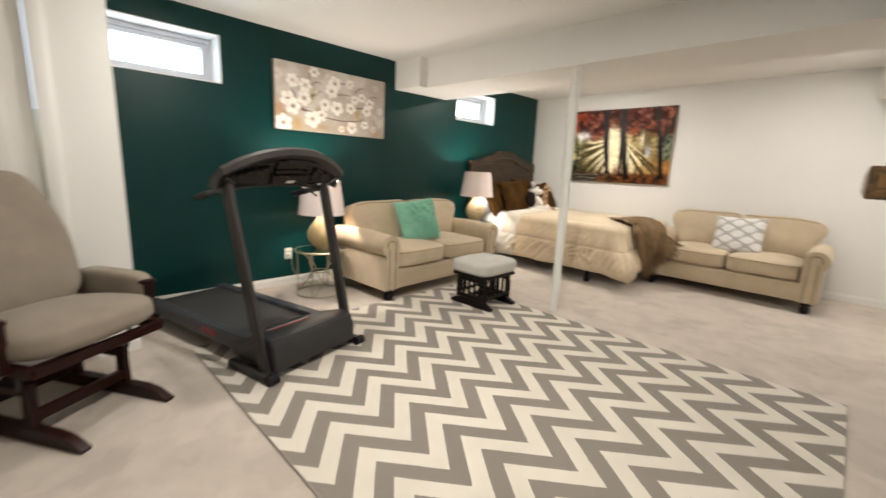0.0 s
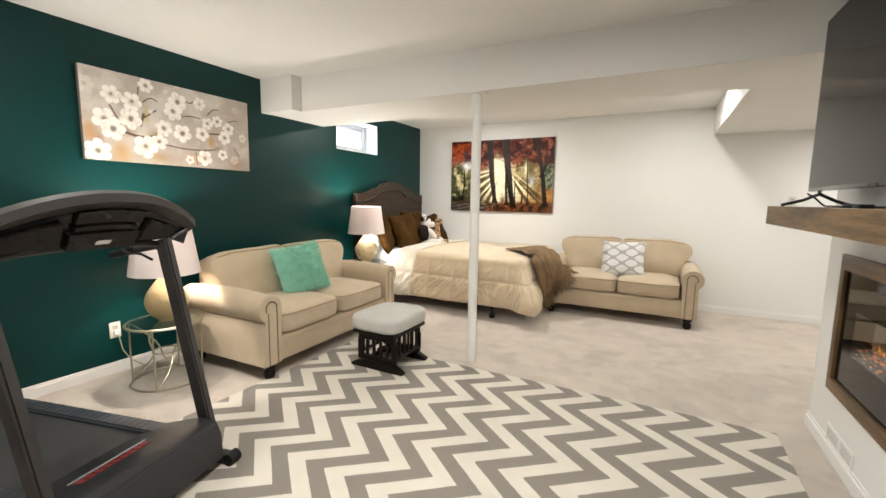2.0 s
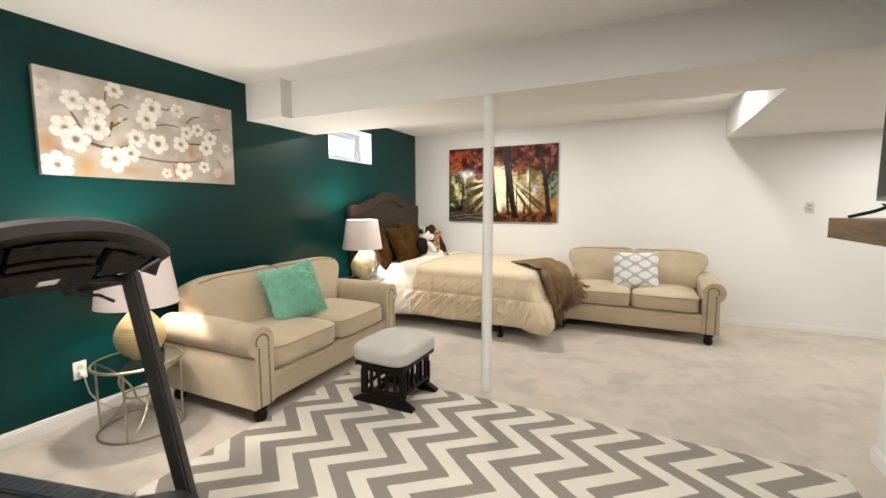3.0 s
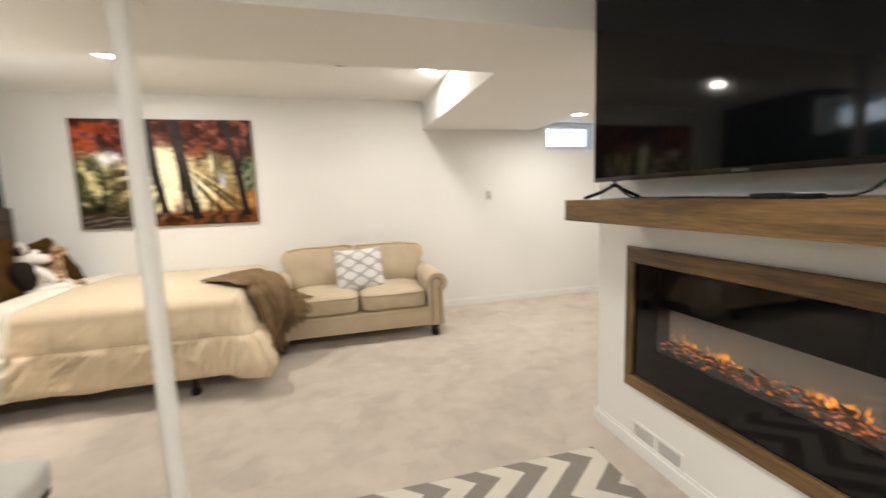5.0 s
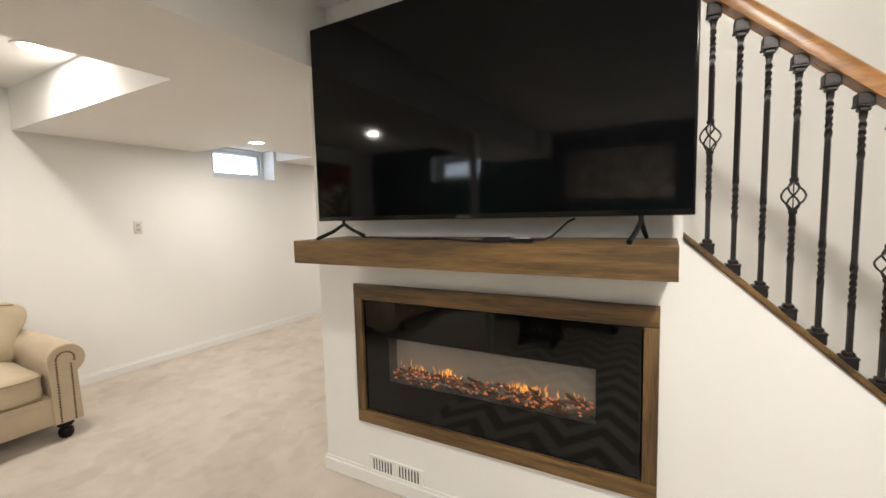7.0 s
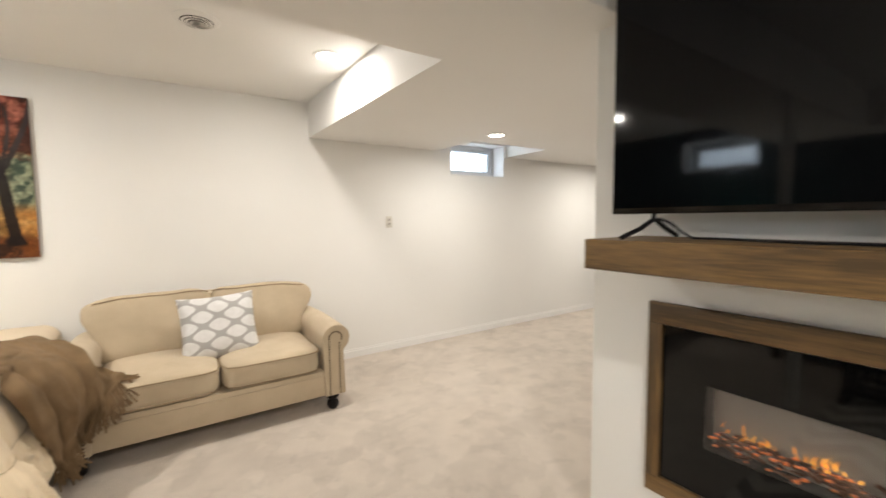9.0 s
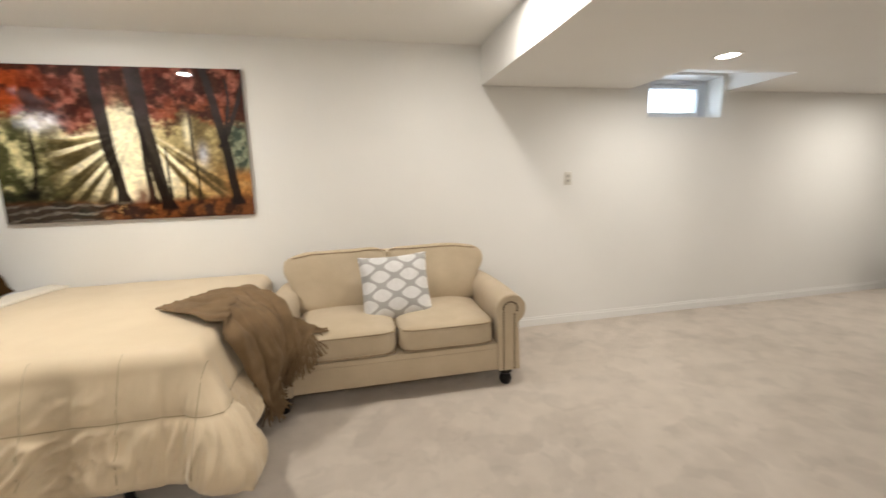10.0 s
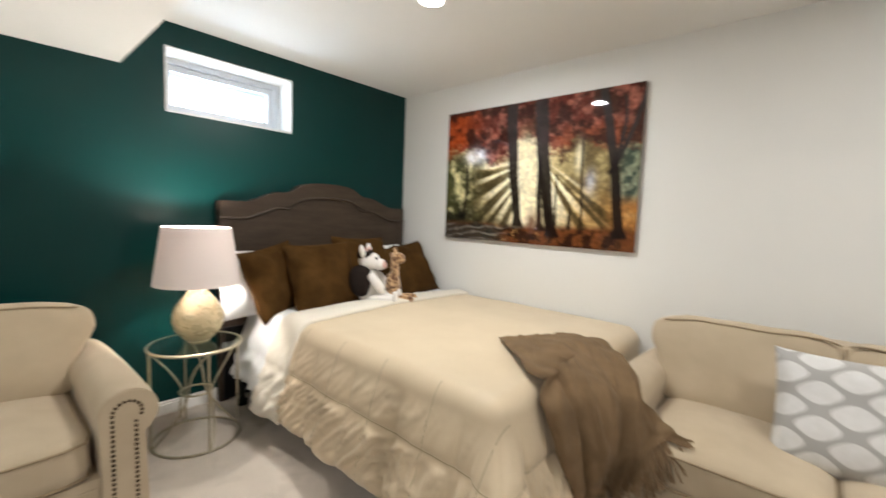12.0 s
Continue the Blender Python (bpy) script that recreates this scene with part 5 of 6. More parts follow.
# maker's mark as plain bars on the hood's slope
slope = pose(-0.175, 0, 0.1945, 0, -16.7, 0)
for k, (y0, y1, w, mt) in enumerate(((-0.17, 0.12, 0.042, RED_PRINT), (-0.17, 0.14, 0.010, GREY_PRINT))):
    bm = bmesh.new()
    off = 0.05 if k == 0 else 0.0
    cells = 9 if k == 0 else 1
    for c in range(cells):
        a = y0 + (y1 - y0) * c / cells
        box(bm, off - w / 2, off + w / 2, a, a + (y1 - y0) / cells * (0.78 if cells > 1 else 1), -0.004, 0.0025, turn=slope)
    part("mark", bm, mt, hood, smooth=0)
# uprights lean back towards the runner
for s in (-1, 1):
    bm = bmesh.new()
    a, b = Vector((0.025, s * 0.328, 0.03)), Vector((-0.325 + REACH, s * 0.345, 1.09))
    d = (b - a).normalized()
    n = Vector((d.z, 0, -d.x))
    w = Vector((0, 1, 0))
    vs = []
    for p in (a, b):
        for q1, q2 in ((-1, -1), (1, -1), (1, 1), (-1, 1)):
            vs.append(bm.verts.new(p + n * 0.036 * q1 + w * 0.02 * q2))
    for k in range(4):
        bm.faces.new((vs[k], vs[(k + 1) % 4], vs[4 + (k + 1) % 4], vs[4 + k]))
    bm.faces.new(vs[:4][::-1])
    bm.faces.new(vs[4:])
    bmesh.ops.bevel(bm, geom=bm.edges[:], offset=0.008, segments=2, affect="EDGES", clamp_overlap=True)
    part("upright", bm, GREY_STEEL, tm, "grey painted steel upright")
    bm = bmesh.new()
    box(bm, -0.28, 0.10, s * 0.345 - 0.028, s * 0.345 + 0.028, 0.0, 0.05, 0.010, 2)
    part("base_foot", bm, GREY_STEEL, tm)
    bm = bmesh.new()
    rod(bm, (0.105, s * 0.345 - 0.03, 0.03), (0.105, s * 0.345 + 0.03, 0.03), 0.03, seg=16)
    part("wheel", bm, BLACK_PLASTIC, tm, "black transport wheel")
    # handrail pointing back to the runner
    bm = bmesh.new()
    tube(bm, [(q + REACH, s * y, z) for q, y, z in ((-0.33, 0.365, 1.06), (-0.40, 0.36, 1.05), (-0.50, 0.35, 1.03), (-0.63, 0.34, 1.0))], 0.018, 10)
    grip = part("handlebar", bm, GREY_STEEL, tm)
    bm = bmesh.new()
    tube(bm, [(-0.50 + REACH, s * 0.35, 1.03), (-0.64 + REACH, s * 0.339, 0.998)], 0.021, 10)
    part("foam_grip", bm, BLACK_PLASTIC, grip)
# console: an arched crescent seen from behind, with a recessed underside
N = 40
bm = bmesh.new()
rings = []
for k in range(N + 1):
    q = 2 * k / N - 1
    y = 0.03 + 0.432 * q
    topz = 1.315 - 0.125 * abs(q) ** 2.2
    front, back = 0.02 - 0.10 * q * q, -0.30 + 0.06 * q * q
    prof = [(back, topz - 0.115), (back + 0.03, topz - 0.07), (front - 0.03, topz), (front, topz - 0.012), (front + 0.002, topz - 0.045), (front - 0.05, topz - 0.075), (back + 0.08, topz - 0.135)]
    rings.append([bm.verts.new((x - 0.17 + REACH, y, z)) for x, z in prof])
M = len(rings[0])
for a, b in zip(rings, rings[1:]):
    for k in range(M):
        bm.faces.new((a[k], a[(k + 1) % M], b[(k + 1) % M], b[k]))
bm.faces.new(rings[0][::-1])
bm.faces.new(rings[-1])
console = part("console", bm, GREY_STEEL, tm, "arched dark grey console hood")
bm = bmesh.new()
def under(q, h, lift=0.0):
    """Point on the console's sloping underside: q across, h from the hood's lip down to the cross bar."""
    lip = 0.02 - 0.10 * q * q - 0.17 - 0.035
    hi, lo = 1.315 - 0.125 * abs(q) ** 2.2 - 0.058, 1.085 + 0.012 * q * q
    return Vector((lip + (-0.31 - lip) * h ** 0.85 + lift + REACH, 0.03 + 0.418 * q * (1 - 0.16 * h), hi + (lo - hi) * h - lift * 0.6))


qs = [k / 16 - 1 for k in range(33)]
front = [[bm.verts.new(under(q, h / 8)) for h in range(9)] for q in qs]
back = [[bm.verts.new(under(q, h / 8, -0.05) + Vector((0, 0, -0.02 * (1 - h / 8)))) for h in range(9)] for q in qs]
for k in range(32):
    for h in range(8):
        bm.faces.new((front[k][h], front[k][h + 1], front[k + 1][h + 1], front[k + 1][h]))
        bm.faces.new((back[k][h], back[k + 1][h], back[k + 1][h + 1], back[k][h + 1]))
    bm.faces.new((front[k][8], back[k][8], back[k + 1][8], front[k + 1][8]))
tray = part("console_tray", bm, GLOSS_BLACK, tm, "glossy black console underside")
# raised panels and a dark gap across the underside
for q0, q1, h0, h1, up in ((-0.30, 0.34, 0.08, 0.36, 0.012), (-0.30, 0.34, 0.42, 0.52, 0.016), (-0.86, -0.40, 0.30, 0.86, 0.014), (0.44, 0.86, 0.30, 0.86, 0.014), (-0.34, 0.38, 0.58, 0.97, 0.020)):
    bm = bmesh.new()
    top = [[bm.verts.new(under(q0 + (q1 - q0) * i / 6, h0 + (h1 - h0) * j / 4, up)) for j in range(5)] for i in range(7)]
    base = [[bm.verts.new(under(q0 + (q1 - q0) * i / 6 * 1.0, h0 + (h1 - h0) * j / 4, -0.004)) for j in range(5)] for i in range(7)]
    for i in range(6):
        for j in range(4):
            bm.faces.new((top[i][j], top[i][j + 1], top[i + 1][j + 1], top[i + 1][j]))
    rim_t = [top[i][0] for i in range(7)] + [top[6][j] for j in range(1, 5)] + [top[i][4] for i in range(5, -1, -1)] + [top[0][j] for j in range(3, 0, -1)]
    rim_b = [base[i][0] for i in range(7)] + [base[6][j] for j in range(1, 5)] + [base[i][4] for i in range(5, -1, -1)] + [base[0][j] for j in range(3, 0, -1)]
    for i in range(len(rim_t)):
        j = (i + 1) % len(rim_t)
        bm.faces.new((rim_t[i], rim_t[j], rim_b[j], rim_b[i]))
    part("underside_panel", bm, BROWN_PLASTIC, tray, "raised dark brown plastic panel", smooth=30)
for s in (-1, 1):
    bm = bmesh.new()
    tube(bm, [under(s * 0.98, h / 8, 0.006) for h in range(9)], 0.009, 8)
    part("side_trim", bm, GREY_STEEL, tray)
bm = bmesh.new()
c = under(0.0, 0.80, 0.022)
box(bm, -0.0008, 0.0008, -0.028, 0.028, -0.012, 0.012, turn=Matrix.Translation(c) @ pose(0, 0, 0, 0, 48, 0))
part("sticker", bm, WHITE_PLASTIC, console, "small white sticker", smooth=0)
bm = bmesh.new()
tube(bm, [(x + REACH, y, z) for x, y, z in ((-0.34, -0.37, 1.06), (-0.36, -0.2, 1.085), (-0.37, 0, 1.09), (-0.36, 0.2, 1.085), (-0.34, 0.37, 1.06))], 0.017, 10)
part("cross_bar", bm, GREY_STEEL, tm)
bm = bmesh.new()
tube(bm, [(-0.21 + REACH, 0.05, 1.085), (-0.21 + REACH, 0.08, 1.06), (-0.20 + REACH, 0.13, 1.05), (-0.19 + REACH, 0.17, 1.02)], 0.006, 6)
part("safety_cord", bm, BLACK_PLASTIC, tm, "black safety key cord")

# ---- television on the mantel ----
mantel = thing("mantel_shelf", "thick stained oak floating mantel shelf below the television", "mantel", (0, 0, 0))
for nm, r in (("front_board", (0.02, 0.042, 1.957, 3.42, 1.205, 1.302)), ("end_board", (0.0425, FX, 1.957, 1.979, 1.205, 1.2795)), ("end_board", (0.0425, FX, 3.398, 3.42, 1.205, 1.2795)),
              ("top_board", (0.0425, FX, 1.957, 3.42, 1.280, 1.302)), ("bottom_board", (0.0425, FX, 1.9795, 3.3975, 1.205, 1.225))):
    bm = bmesh.new()
    box(bm, *r, 0.0015, 1)
    part(nm, bm, OAK_X if nm == "end_board" else OAK_Y, mantel)

tv = thing("television", "large black flat-screen television on two splayed feet, switched off", "television", (0, 0, 0))
TX = 0.19
TY0, TY1, TZ0, TZ1 = 1.915, 3.435, 1.382, 2.25
bm = bmesh.new()
box(bm, TX, TX + 0.03, TY0, TY1, TZ0, TZ1, 0.004, 2)
part("bezel", bm, GLOSS_BLACK, tv)
SCREEN = material("screen_glass", (0.003, 0.003, 0.0035), (0.002, 0.002, 0.0025), rough=0.06, scale=2, fine=30, bump=0.0, rough_var=0.01, spec=0.22)
bm = bmesh.new()
box(bm, TX - 0.002, TX + 0.002, TY0 + 0.007, TY1 - 0.007, TZ0 + 0.02, TZ1 - 0.007)
part("screen", bm, SCREEN, tv, "black glossy screen", smooth=0)
bm = bmesh.new()
box(bm, TX + 0.03, TX + 0.075, TY0 + 0.14, TY1 - 0.14, TZ0 + 0.02, TZ0 + 0.55, 0.015, 2)
part("rear_housing", bm, BLACK_PLASTIC, tv)
bm = bmesh.new()
box(bm, TX - 0.003, TX + 0.001, 2.645, 2.705, TZ0 + 0.004, TZ0 + 0.014)
part("badge", bm, GREY_STEEL, tv, smooth=0)
for y in (2.06, 3.29):
    bm = bmesh.new()
    tube(bm, [(TX + 0.012, y, TZ0 + 0.01), (TX + 0.008, y, 1.365), (TX - 0.05, y + 0.01, 1.335), (TX - 0.135, y + 0.022, 1.308)], 0.008, 8)
    tube(bm, [(TX + 0.012, y, 1.367), (TX + 0.07, y - 0.005, 1.335), (TX + 0.14, y - 0.01, 1.308)], 0.008, 8)
    part("stand_foot", bm, BLACK_PLASTIC, tv, "black splayed stand foot")

# cables and small boxes on the shelf
cable = thing("tv_cable", "black television cable lying along the mantel", "cable", (0, 0, 0))
bm = bmesh.new()
pts = []
for k in range(41):
    q = k / 40
    y = 3.24 - 0.98 * q
    pts.append((0.14 + 0.05 * math.sin(q * 7) + 0.03 * math.sin(q * 15), y, 1.307 + 0.07 * smoothstep(0.9, 1.0, q) + 0.06 * smoothstep(0.08, 0.0, q)))
tube(bm, pts, 0.004, 6)
part("cord", bm, BLACK_PLASTIC, cable)
dongle = thing("streaming_box", "small black streaming box lying on the mantel", "media box", (0.10, 2.505, 1.302), 6)
bm = bmesh.new()
box(bm, -0.025, 0.025, -0.045, 0.045, 0.0, 0.016, 0.004, 2)
part("case", bm, BLACK_PLASTIC, dongle)
plug = thing("cable_adapter", "black and white cable adapter lying on the mantel", "adapter", (0.085, 2.41, 1.302), -4)
bm = bmesh.new()
box(bm, -0.02, 0.02, -0.035, 0.035, 0.0, 0.014, 0.003, 2)
part("case", bm, BLACK_PLASTIC, plug)
bm = bmesh.new()
box(bm, -0.014, 0.014, -0.03, 0.02, 0.0142, 0.0156)
part("sticker", bm, WHITE_PLASTIC, plug, smooth=0)

# ---- electric fireplace ----
fire = thing("electric_fireplace", "electric fireplace with black glass and glowing embers in an oak frame", "fireplace", (0, 0, 0))
FY0, FY1, FZ0, FZ1 = 2.003, 3.380, 0.343, 1.064
fw, ft, fb = 0.050, 0.078, 0.064
for y0, y1, z0, z1, mt, nm in ((FY0, FY1, FZ1 - ft, FZ1, OAK_Y, "frame_rail"), (FY0, FY1, FZ0, FZ0 + fb, OAK_Y, "frame_rail"),
                           (FY0, FY0 + fw, FZ0 + fb, FZ1 - ft, OAK_Z, "frame_stile"), (FY1 - fw, FY1, FZ0 + fb, FZ1 - ft, OAK_Z, "frame_stile")):
    bm = bmesh.new()
    box(bm, FX - 0.022, FX - 0.001, y0, y1, z0, z1, 0.003, 2)
    part(nm, bm, mt, fire, "stained oak frame")
BLACK_GLASS = material("black_glass", (0.004, 0.004, 0.004), (0.003, 0.003, 0.003), rough=0.05, scale=2, fine=30, bump=0.0, rough_var=0.01, spec=0.30)
gy0, gy1, gz0, gz1 = 2.06, 3.34, 0.41, 0.98
wy0, wy1, wz0, wz1 = 2.215, 3.185, 0.582, 0.802
for y0, y1, z0, z1 in ((gy0, gy1, gz0, wz0), (gy0, gy1, wz1, gz1), (gy0, wy0, wz0, wz1), (wy1, gy1, wz0, wz1)):
    bm = bmesh.new()
    box(bm, FX - 0.006, FX + 0.0, y0, y1, z0, z1)
    part("glass_border", bm, BLACK_GLASS, fire, "glossy black glass surround", smooth=0)
bm = bmesh.new()
box(bm, FX - 0.006, FX - 0.001, wy0, wy1, wz0, wz1)
part("viewing_glass", bm, GLASS, fire, "clear viewing glass", smooth=0)
FIRE_BACK = material("firebox_grey", (0.33, 0.285, 0.25), (0.28, 0.245, 0.215), rough=0.7, scale=3, fine=60, bump=0.0)
bm = bmesh.new()
box(bm, FX + 0.075, FX + 0.085, wy0 - 0.02, wy1 + 0.02, wz0 - 0.02, wz1 + 0.02)
part("back_panel", bm, FIRE_BACK, fire, "smoky grey rear screen", smooth=0)
bm = bmesh.new()
box(bm, FX + 0.003, FX + 0.075, wy0 - 0.02, wy1 + 0.02, wz0 - 0.03, wz0 - 0.004)
box(bm, FX + 0.003, FX + 0.075, wy0 - 0.02, wy1 + 0.02, wz1 + 0.004, wz1 + 0.02)
box(bm, FX + 0.003, FX + 0.075, wy0 - 0.02, wy0 - 0.004, wz0 - 0.004, wz1 + 0.004)
box(bm, FX + 0.003, FX + 0.075, wy1 + 0.004, wy1 + 0.02, wz0 - 0.004, wz1 + 0.004)
part("firebox", bm, DARK_GAP, fire, smooth=0)
LOG = material("charred_log", (0.25, 0.11, 0.058), (0.055, 0.026, 0.015), rough=0.8, scale=25, fine=90, bump=0.5, depth=0.006)
EMBER = glow("ember_glow", (1.0, 0.26, 0.07), 0.10)
FLAME = glow("flame_glow", (1.0, 0.36, 0.04), 0.6)
FLAME2 = glow("flame_tip_glow", (1.0, 0.46, 0.06), 1.2)
rng = random.Random(3)
for k in range(110):
    bm = bmesh.new()
    y = wy0 + 0.03 + (wy1 - wy0 - 0.06) * (k + rng.uniform(0, 0.9)) / 110
    deep = rng.uniform(0.012, 0.062)
    a = rng.uniform(-1, 1)
    x = FX + deep
    z = wz0 + 0.004 + 0.85 * (deep - 0.012) + rng.uniform(0, 0.016)
    ln = rng.uniform(0.035, 0.085)
    rod(bm, (x, y - ln * math.cos(a) / 2, z), (x + 0.008, y + ln * math.cos(a) / 2, z + ln * 0.35 * math.sin(a)), rng.uniform(0.005, 0.010), rng.uniform(0.003, 0.007), 7)
    part("log", bm, LOG, fire)
bm = bmesh.new()
for k in range(150):
    y = rng.uniform(wy0 + 0.01, wy1 - 0.01)
    s = rng.uniform(0.003, 0.007)
    deep = rng.uniform(0.008, 0.06)
    blob(bm, (FX + deep, y, wz0 + 0.8 * deep + rng.uniform(0.0, 0.02)), (s * 1.8, s * 2.6, s * 1.4), 2.2, 1)
tagged(part("ember_bed", bm, EMBER, fire, "glowing orange embers", smooth=60), kind="stuff")
for k in range(84):
    band, spread = rng.choice(((2.31, 0.05), (2.42, 0.035), (2.47, 0.03), (2.53, 0.04), (2.87, 0.03), (2.90, 0.03), (3.04, 0.04), (3.08, 0.035), (2.70, 0.2)))
    y = min(max(band + rng.gauss(0, spread), wy0 + 0.03), wy1 - 0.03)
    h = rng.uniform(0.008, 0.036) * (1.0 if spread < 0.1 else 0.5)
    bm = bmesh.new()
    x = FX + rng.uniform(0.045, 0.066)
    z0 = wz0 + rng.uniform(0.045, 0.075)
    w = rng.uniform(0.0012, 0.0034)
    sway = rng.uniform(-0.012, 0.012)
    rings = []
    for j in range(7):
        q = j / 6
        ww = w * (math.sin(math.pi * min(1, 0.25 + q * 0.75)) + 0.02)
        c = Vector((x, y + sway * q * q, z0 + h * q))
        rings.append([bm.verts.new(c + Vector((ww * 0.35 * math.cos(2 * math.pi * i / 6), ww * math.sin(2 * math.pi * i / 6), 0))) for i in range(6)])
    for a, b in zip(rings, rings[1:]):
        for i in range(6):
            bm.faces.new((a[i], a[(i + 1) % 6], b[(i + 1) % 6], b[i]))
    part("flame", bm, FLAME if k % 3 else FLAME2, fire, "small orange flame tongue")

# floor-level wall register
reg = thing("wall_register", "white slotted metal wall air register above the baseboard", "vent", (FX, 3.17, 0.112))
bm = bmesh.new()
for r in ((-0.008, -0.0005, -0.165, 0.165, 0.038, 0.052), (-0.008, -0.0005, -0.165, 0.165, -0.052, -0.038), (-0.008, -0.0005, -0.165, -0.15, -0.038, 0.038), (-0.008, -0.0005, 0.15, 0.165, -0.038, 0.038)):
    box(bm, *r, 0.001, 1)
part("rim", bm, WHITE_PLASTIC, reg, smooth=0)
# near-black sheet paints the shade in the slots; there is no depth behind
bm = bmesh.new()
box(bm, -0.002, -0.0004, -0.15, 0.15, -0.038, 0.038)
part("shadow_back", bm, DARK_GAP, reg, "dark sheet painted as the shade behind the slots", smooth=0)
for k in range(17):
    bm = bmesh.new()
    y = -0.144 + 0.018 * k
    half = 0.0135 if k == 8 else 0.0045
    box(bm, -0.0052, -0.0022, y - half, y + half, -0.038, 0.038)
    part("slat", bm, WHITE_PLASTIC, reg, smooth=0)

# ---- stairs and railing ----
SL = (SLOPE0[1] - SLOPE1[1]) / (SLOPE0[0] - SLOPE1[0])
stairs = tagged(new("stairs"), "carpeted basement stairs with white risers behind the knee wall", "stairs", kind="structure")
rise, run = 0.187, 0.187 / SL
for k in range(17):
    y = 0.86 + run * k
    z = rise * (k + 1)
    if y + run > 3.5:
        break
    bm = bmesh.new()
    box(bm, FX + 0.125, STAIR_X - 0.003, y - 0.02, y + run + 0.02, z - 0.03, z, 0.008, 2)
    part("tread", bm, CARPET, stairs)
    bm = bmesh.new()
    box(bm, FX + 0.125, STAIR_X - 0.003, y, y + 0.018, z - rise, z - 0.03)
    part("riser", bm, TRIM, stairs, smooth=0)

railing = thing("stair_railing", "oak handrail on twisted black wrought-iron balusters beside the stairs", "railing", (0, 0, 0))
RX = FX + 0.055


def knee(y):
    return SLOPE1[1] + SL * (y - SLOPE1[0])


bm = bmesh.new()
extrude(bm, [(SLOPE0[0], knee(SLOPE0[0]) + 0.001), (SLOPE0[0], knee(SLOPE0[0]) + 0.027), (SLOPE1[0] - 0.02, knee(SLOPE1[0] - 0.02) + 0.027), (SLOPE1[0] - 0.02, knee(SLOPE1[0] - 0.02) + 0.001)],
        (FX - 0.014, 0, 0), (0, 1, 0), (0, 0, 1), (1, 0, 0), 0.148)
bmesh.ops.bevel(bm, geom=bm.edges[:], offset=0.006, segments=2, affect="EDGES", clamp_overlap=True)
part("shoe_cap", bm, OAK_Y, railing, "stained oak cap on the knee wall")
hr = [(-0.035, -0.03), (0.035, -0.03), (0.04, 0.0), (0.033, 0.03), (0.015, 0.043), (-0.015, 0.043), (-0.033, 0.03), (-0.04, 0.0)]
bm = bmesh.new()
rings = []
for y in (3.45, 2.6, 1.6, 0.48):
    z = knee(y) + 0.865
    rings.append([bm.verts.new((RX + p, y, z + q)) for p, q in hr])
for a, b in zip(rings, rings[1:]):
    for k in range(8):
        bm.faces.new((a[k], a[(k + 1) % 8], b[(k + 1) % 8], b[k]))
bm.faces.new(rings[0])
bm.faces.new(rings[-1][::-1])
part("handrail", bm, RAIL_OAK, railing, "golden oak handrail")


def baluster_mesh(basket):
    """A square iron bar of unit drop 0.745 with twists and, where basket, a caged knuckle."""
    bm = bmesh.new()
    H = 0.80
    seg = 72
    rings = []
    for k in range(seg + 1):
        z = H * k / seg
        tw = 0.0
        for c in (0.16, 0.60):
            tw += 9.0 * smoothstep(c, c + 0.16, z)
        r = 0.0098
        if basket and 0.335 < z < 0.425:
            r = 0.002
        rings.append([bm.verts.new((r * math.cos(tw + math.pi / 4 + math.pi / 2 * i), r * math.sin(tw + math.pi / 4 + math.pi / 2 * i), z)) for i in range(4)])
    for a, b in zip(rings, rings[1:]):
        for i in range(4):
            bm.faces.new((a[i], a[(i + 1) % 4], b[(i + 1) % 4], b[i]))
    if basket:
        for i in range(4):
            pts = []
            for j in range(13):
                q = j / 12
                a = math.pi / 2 * i + 2.6 * q
                rr = 0.006 + 0.024 * math.sin(math.pi * q)
                pts.append((rr * math.cos(a), rr * math.sin(a), 0.335 + 0.09 * q))
            tube(bm, pts, 0.003, 5)
        for z in (0.325, 0.425):
            lathe(bm, [(0.011, z), (0.012, z + 0.005), (0.011, z + 0.012)], 10)
    return mesh_of("baluster", bm, IRON, 30)


bm = bmesh.new()
box(bm, -0.020, 0.020, -0.020, 0.020, -0.012, 0.022, 0.003, 1)
box(bm, -0.022, 0.022, -0.022, 0.022, 0.020, 0.027, 0.002, 1)
box(bm, -0.014, 0.014, -0.014, 0.014, 0.027, 0.040, 0.003, 1)
SHOE = mesh_of("shoe", bm, IRON, 30)
PLAIN, CAGED = baluster_mesh(False), baluster_mesh(True)
y = 1.868
k = 0
while y > 0.62:
    b = new("baluster", CAGED if k % 3 == 0 else PLAIN)
    b.parent = railing
    z = knee(y) + 0.026
    b.location = (RX, y, z)
    for dz, flip in ((0.0, 0), (0.793, 180)):
        s = new("shoe", SHOE)
        s.parent = b
        s.matrix_basis = pose(0, 0, dz, flip, 0, 0)
    y -= 0.0745
    k += 1
newel = thing("newel_post", "square stained oak newel post at the foot of the stairs", "newel post", (RX, 0.52, 0))
bm = bmesh.new()
box(bm, -0.045, 0.045, -0.045, 0.045, 0, 0.98, 0.006, 2)
part("post", bm, OAK_Z, newel)
bm = bmesh.new()
box(bm, -0.058, 0.058, -0.058, 0.058, 0.981, 1.005, 0.008, 2)
part("cap", bm, OAK_Z, newel)


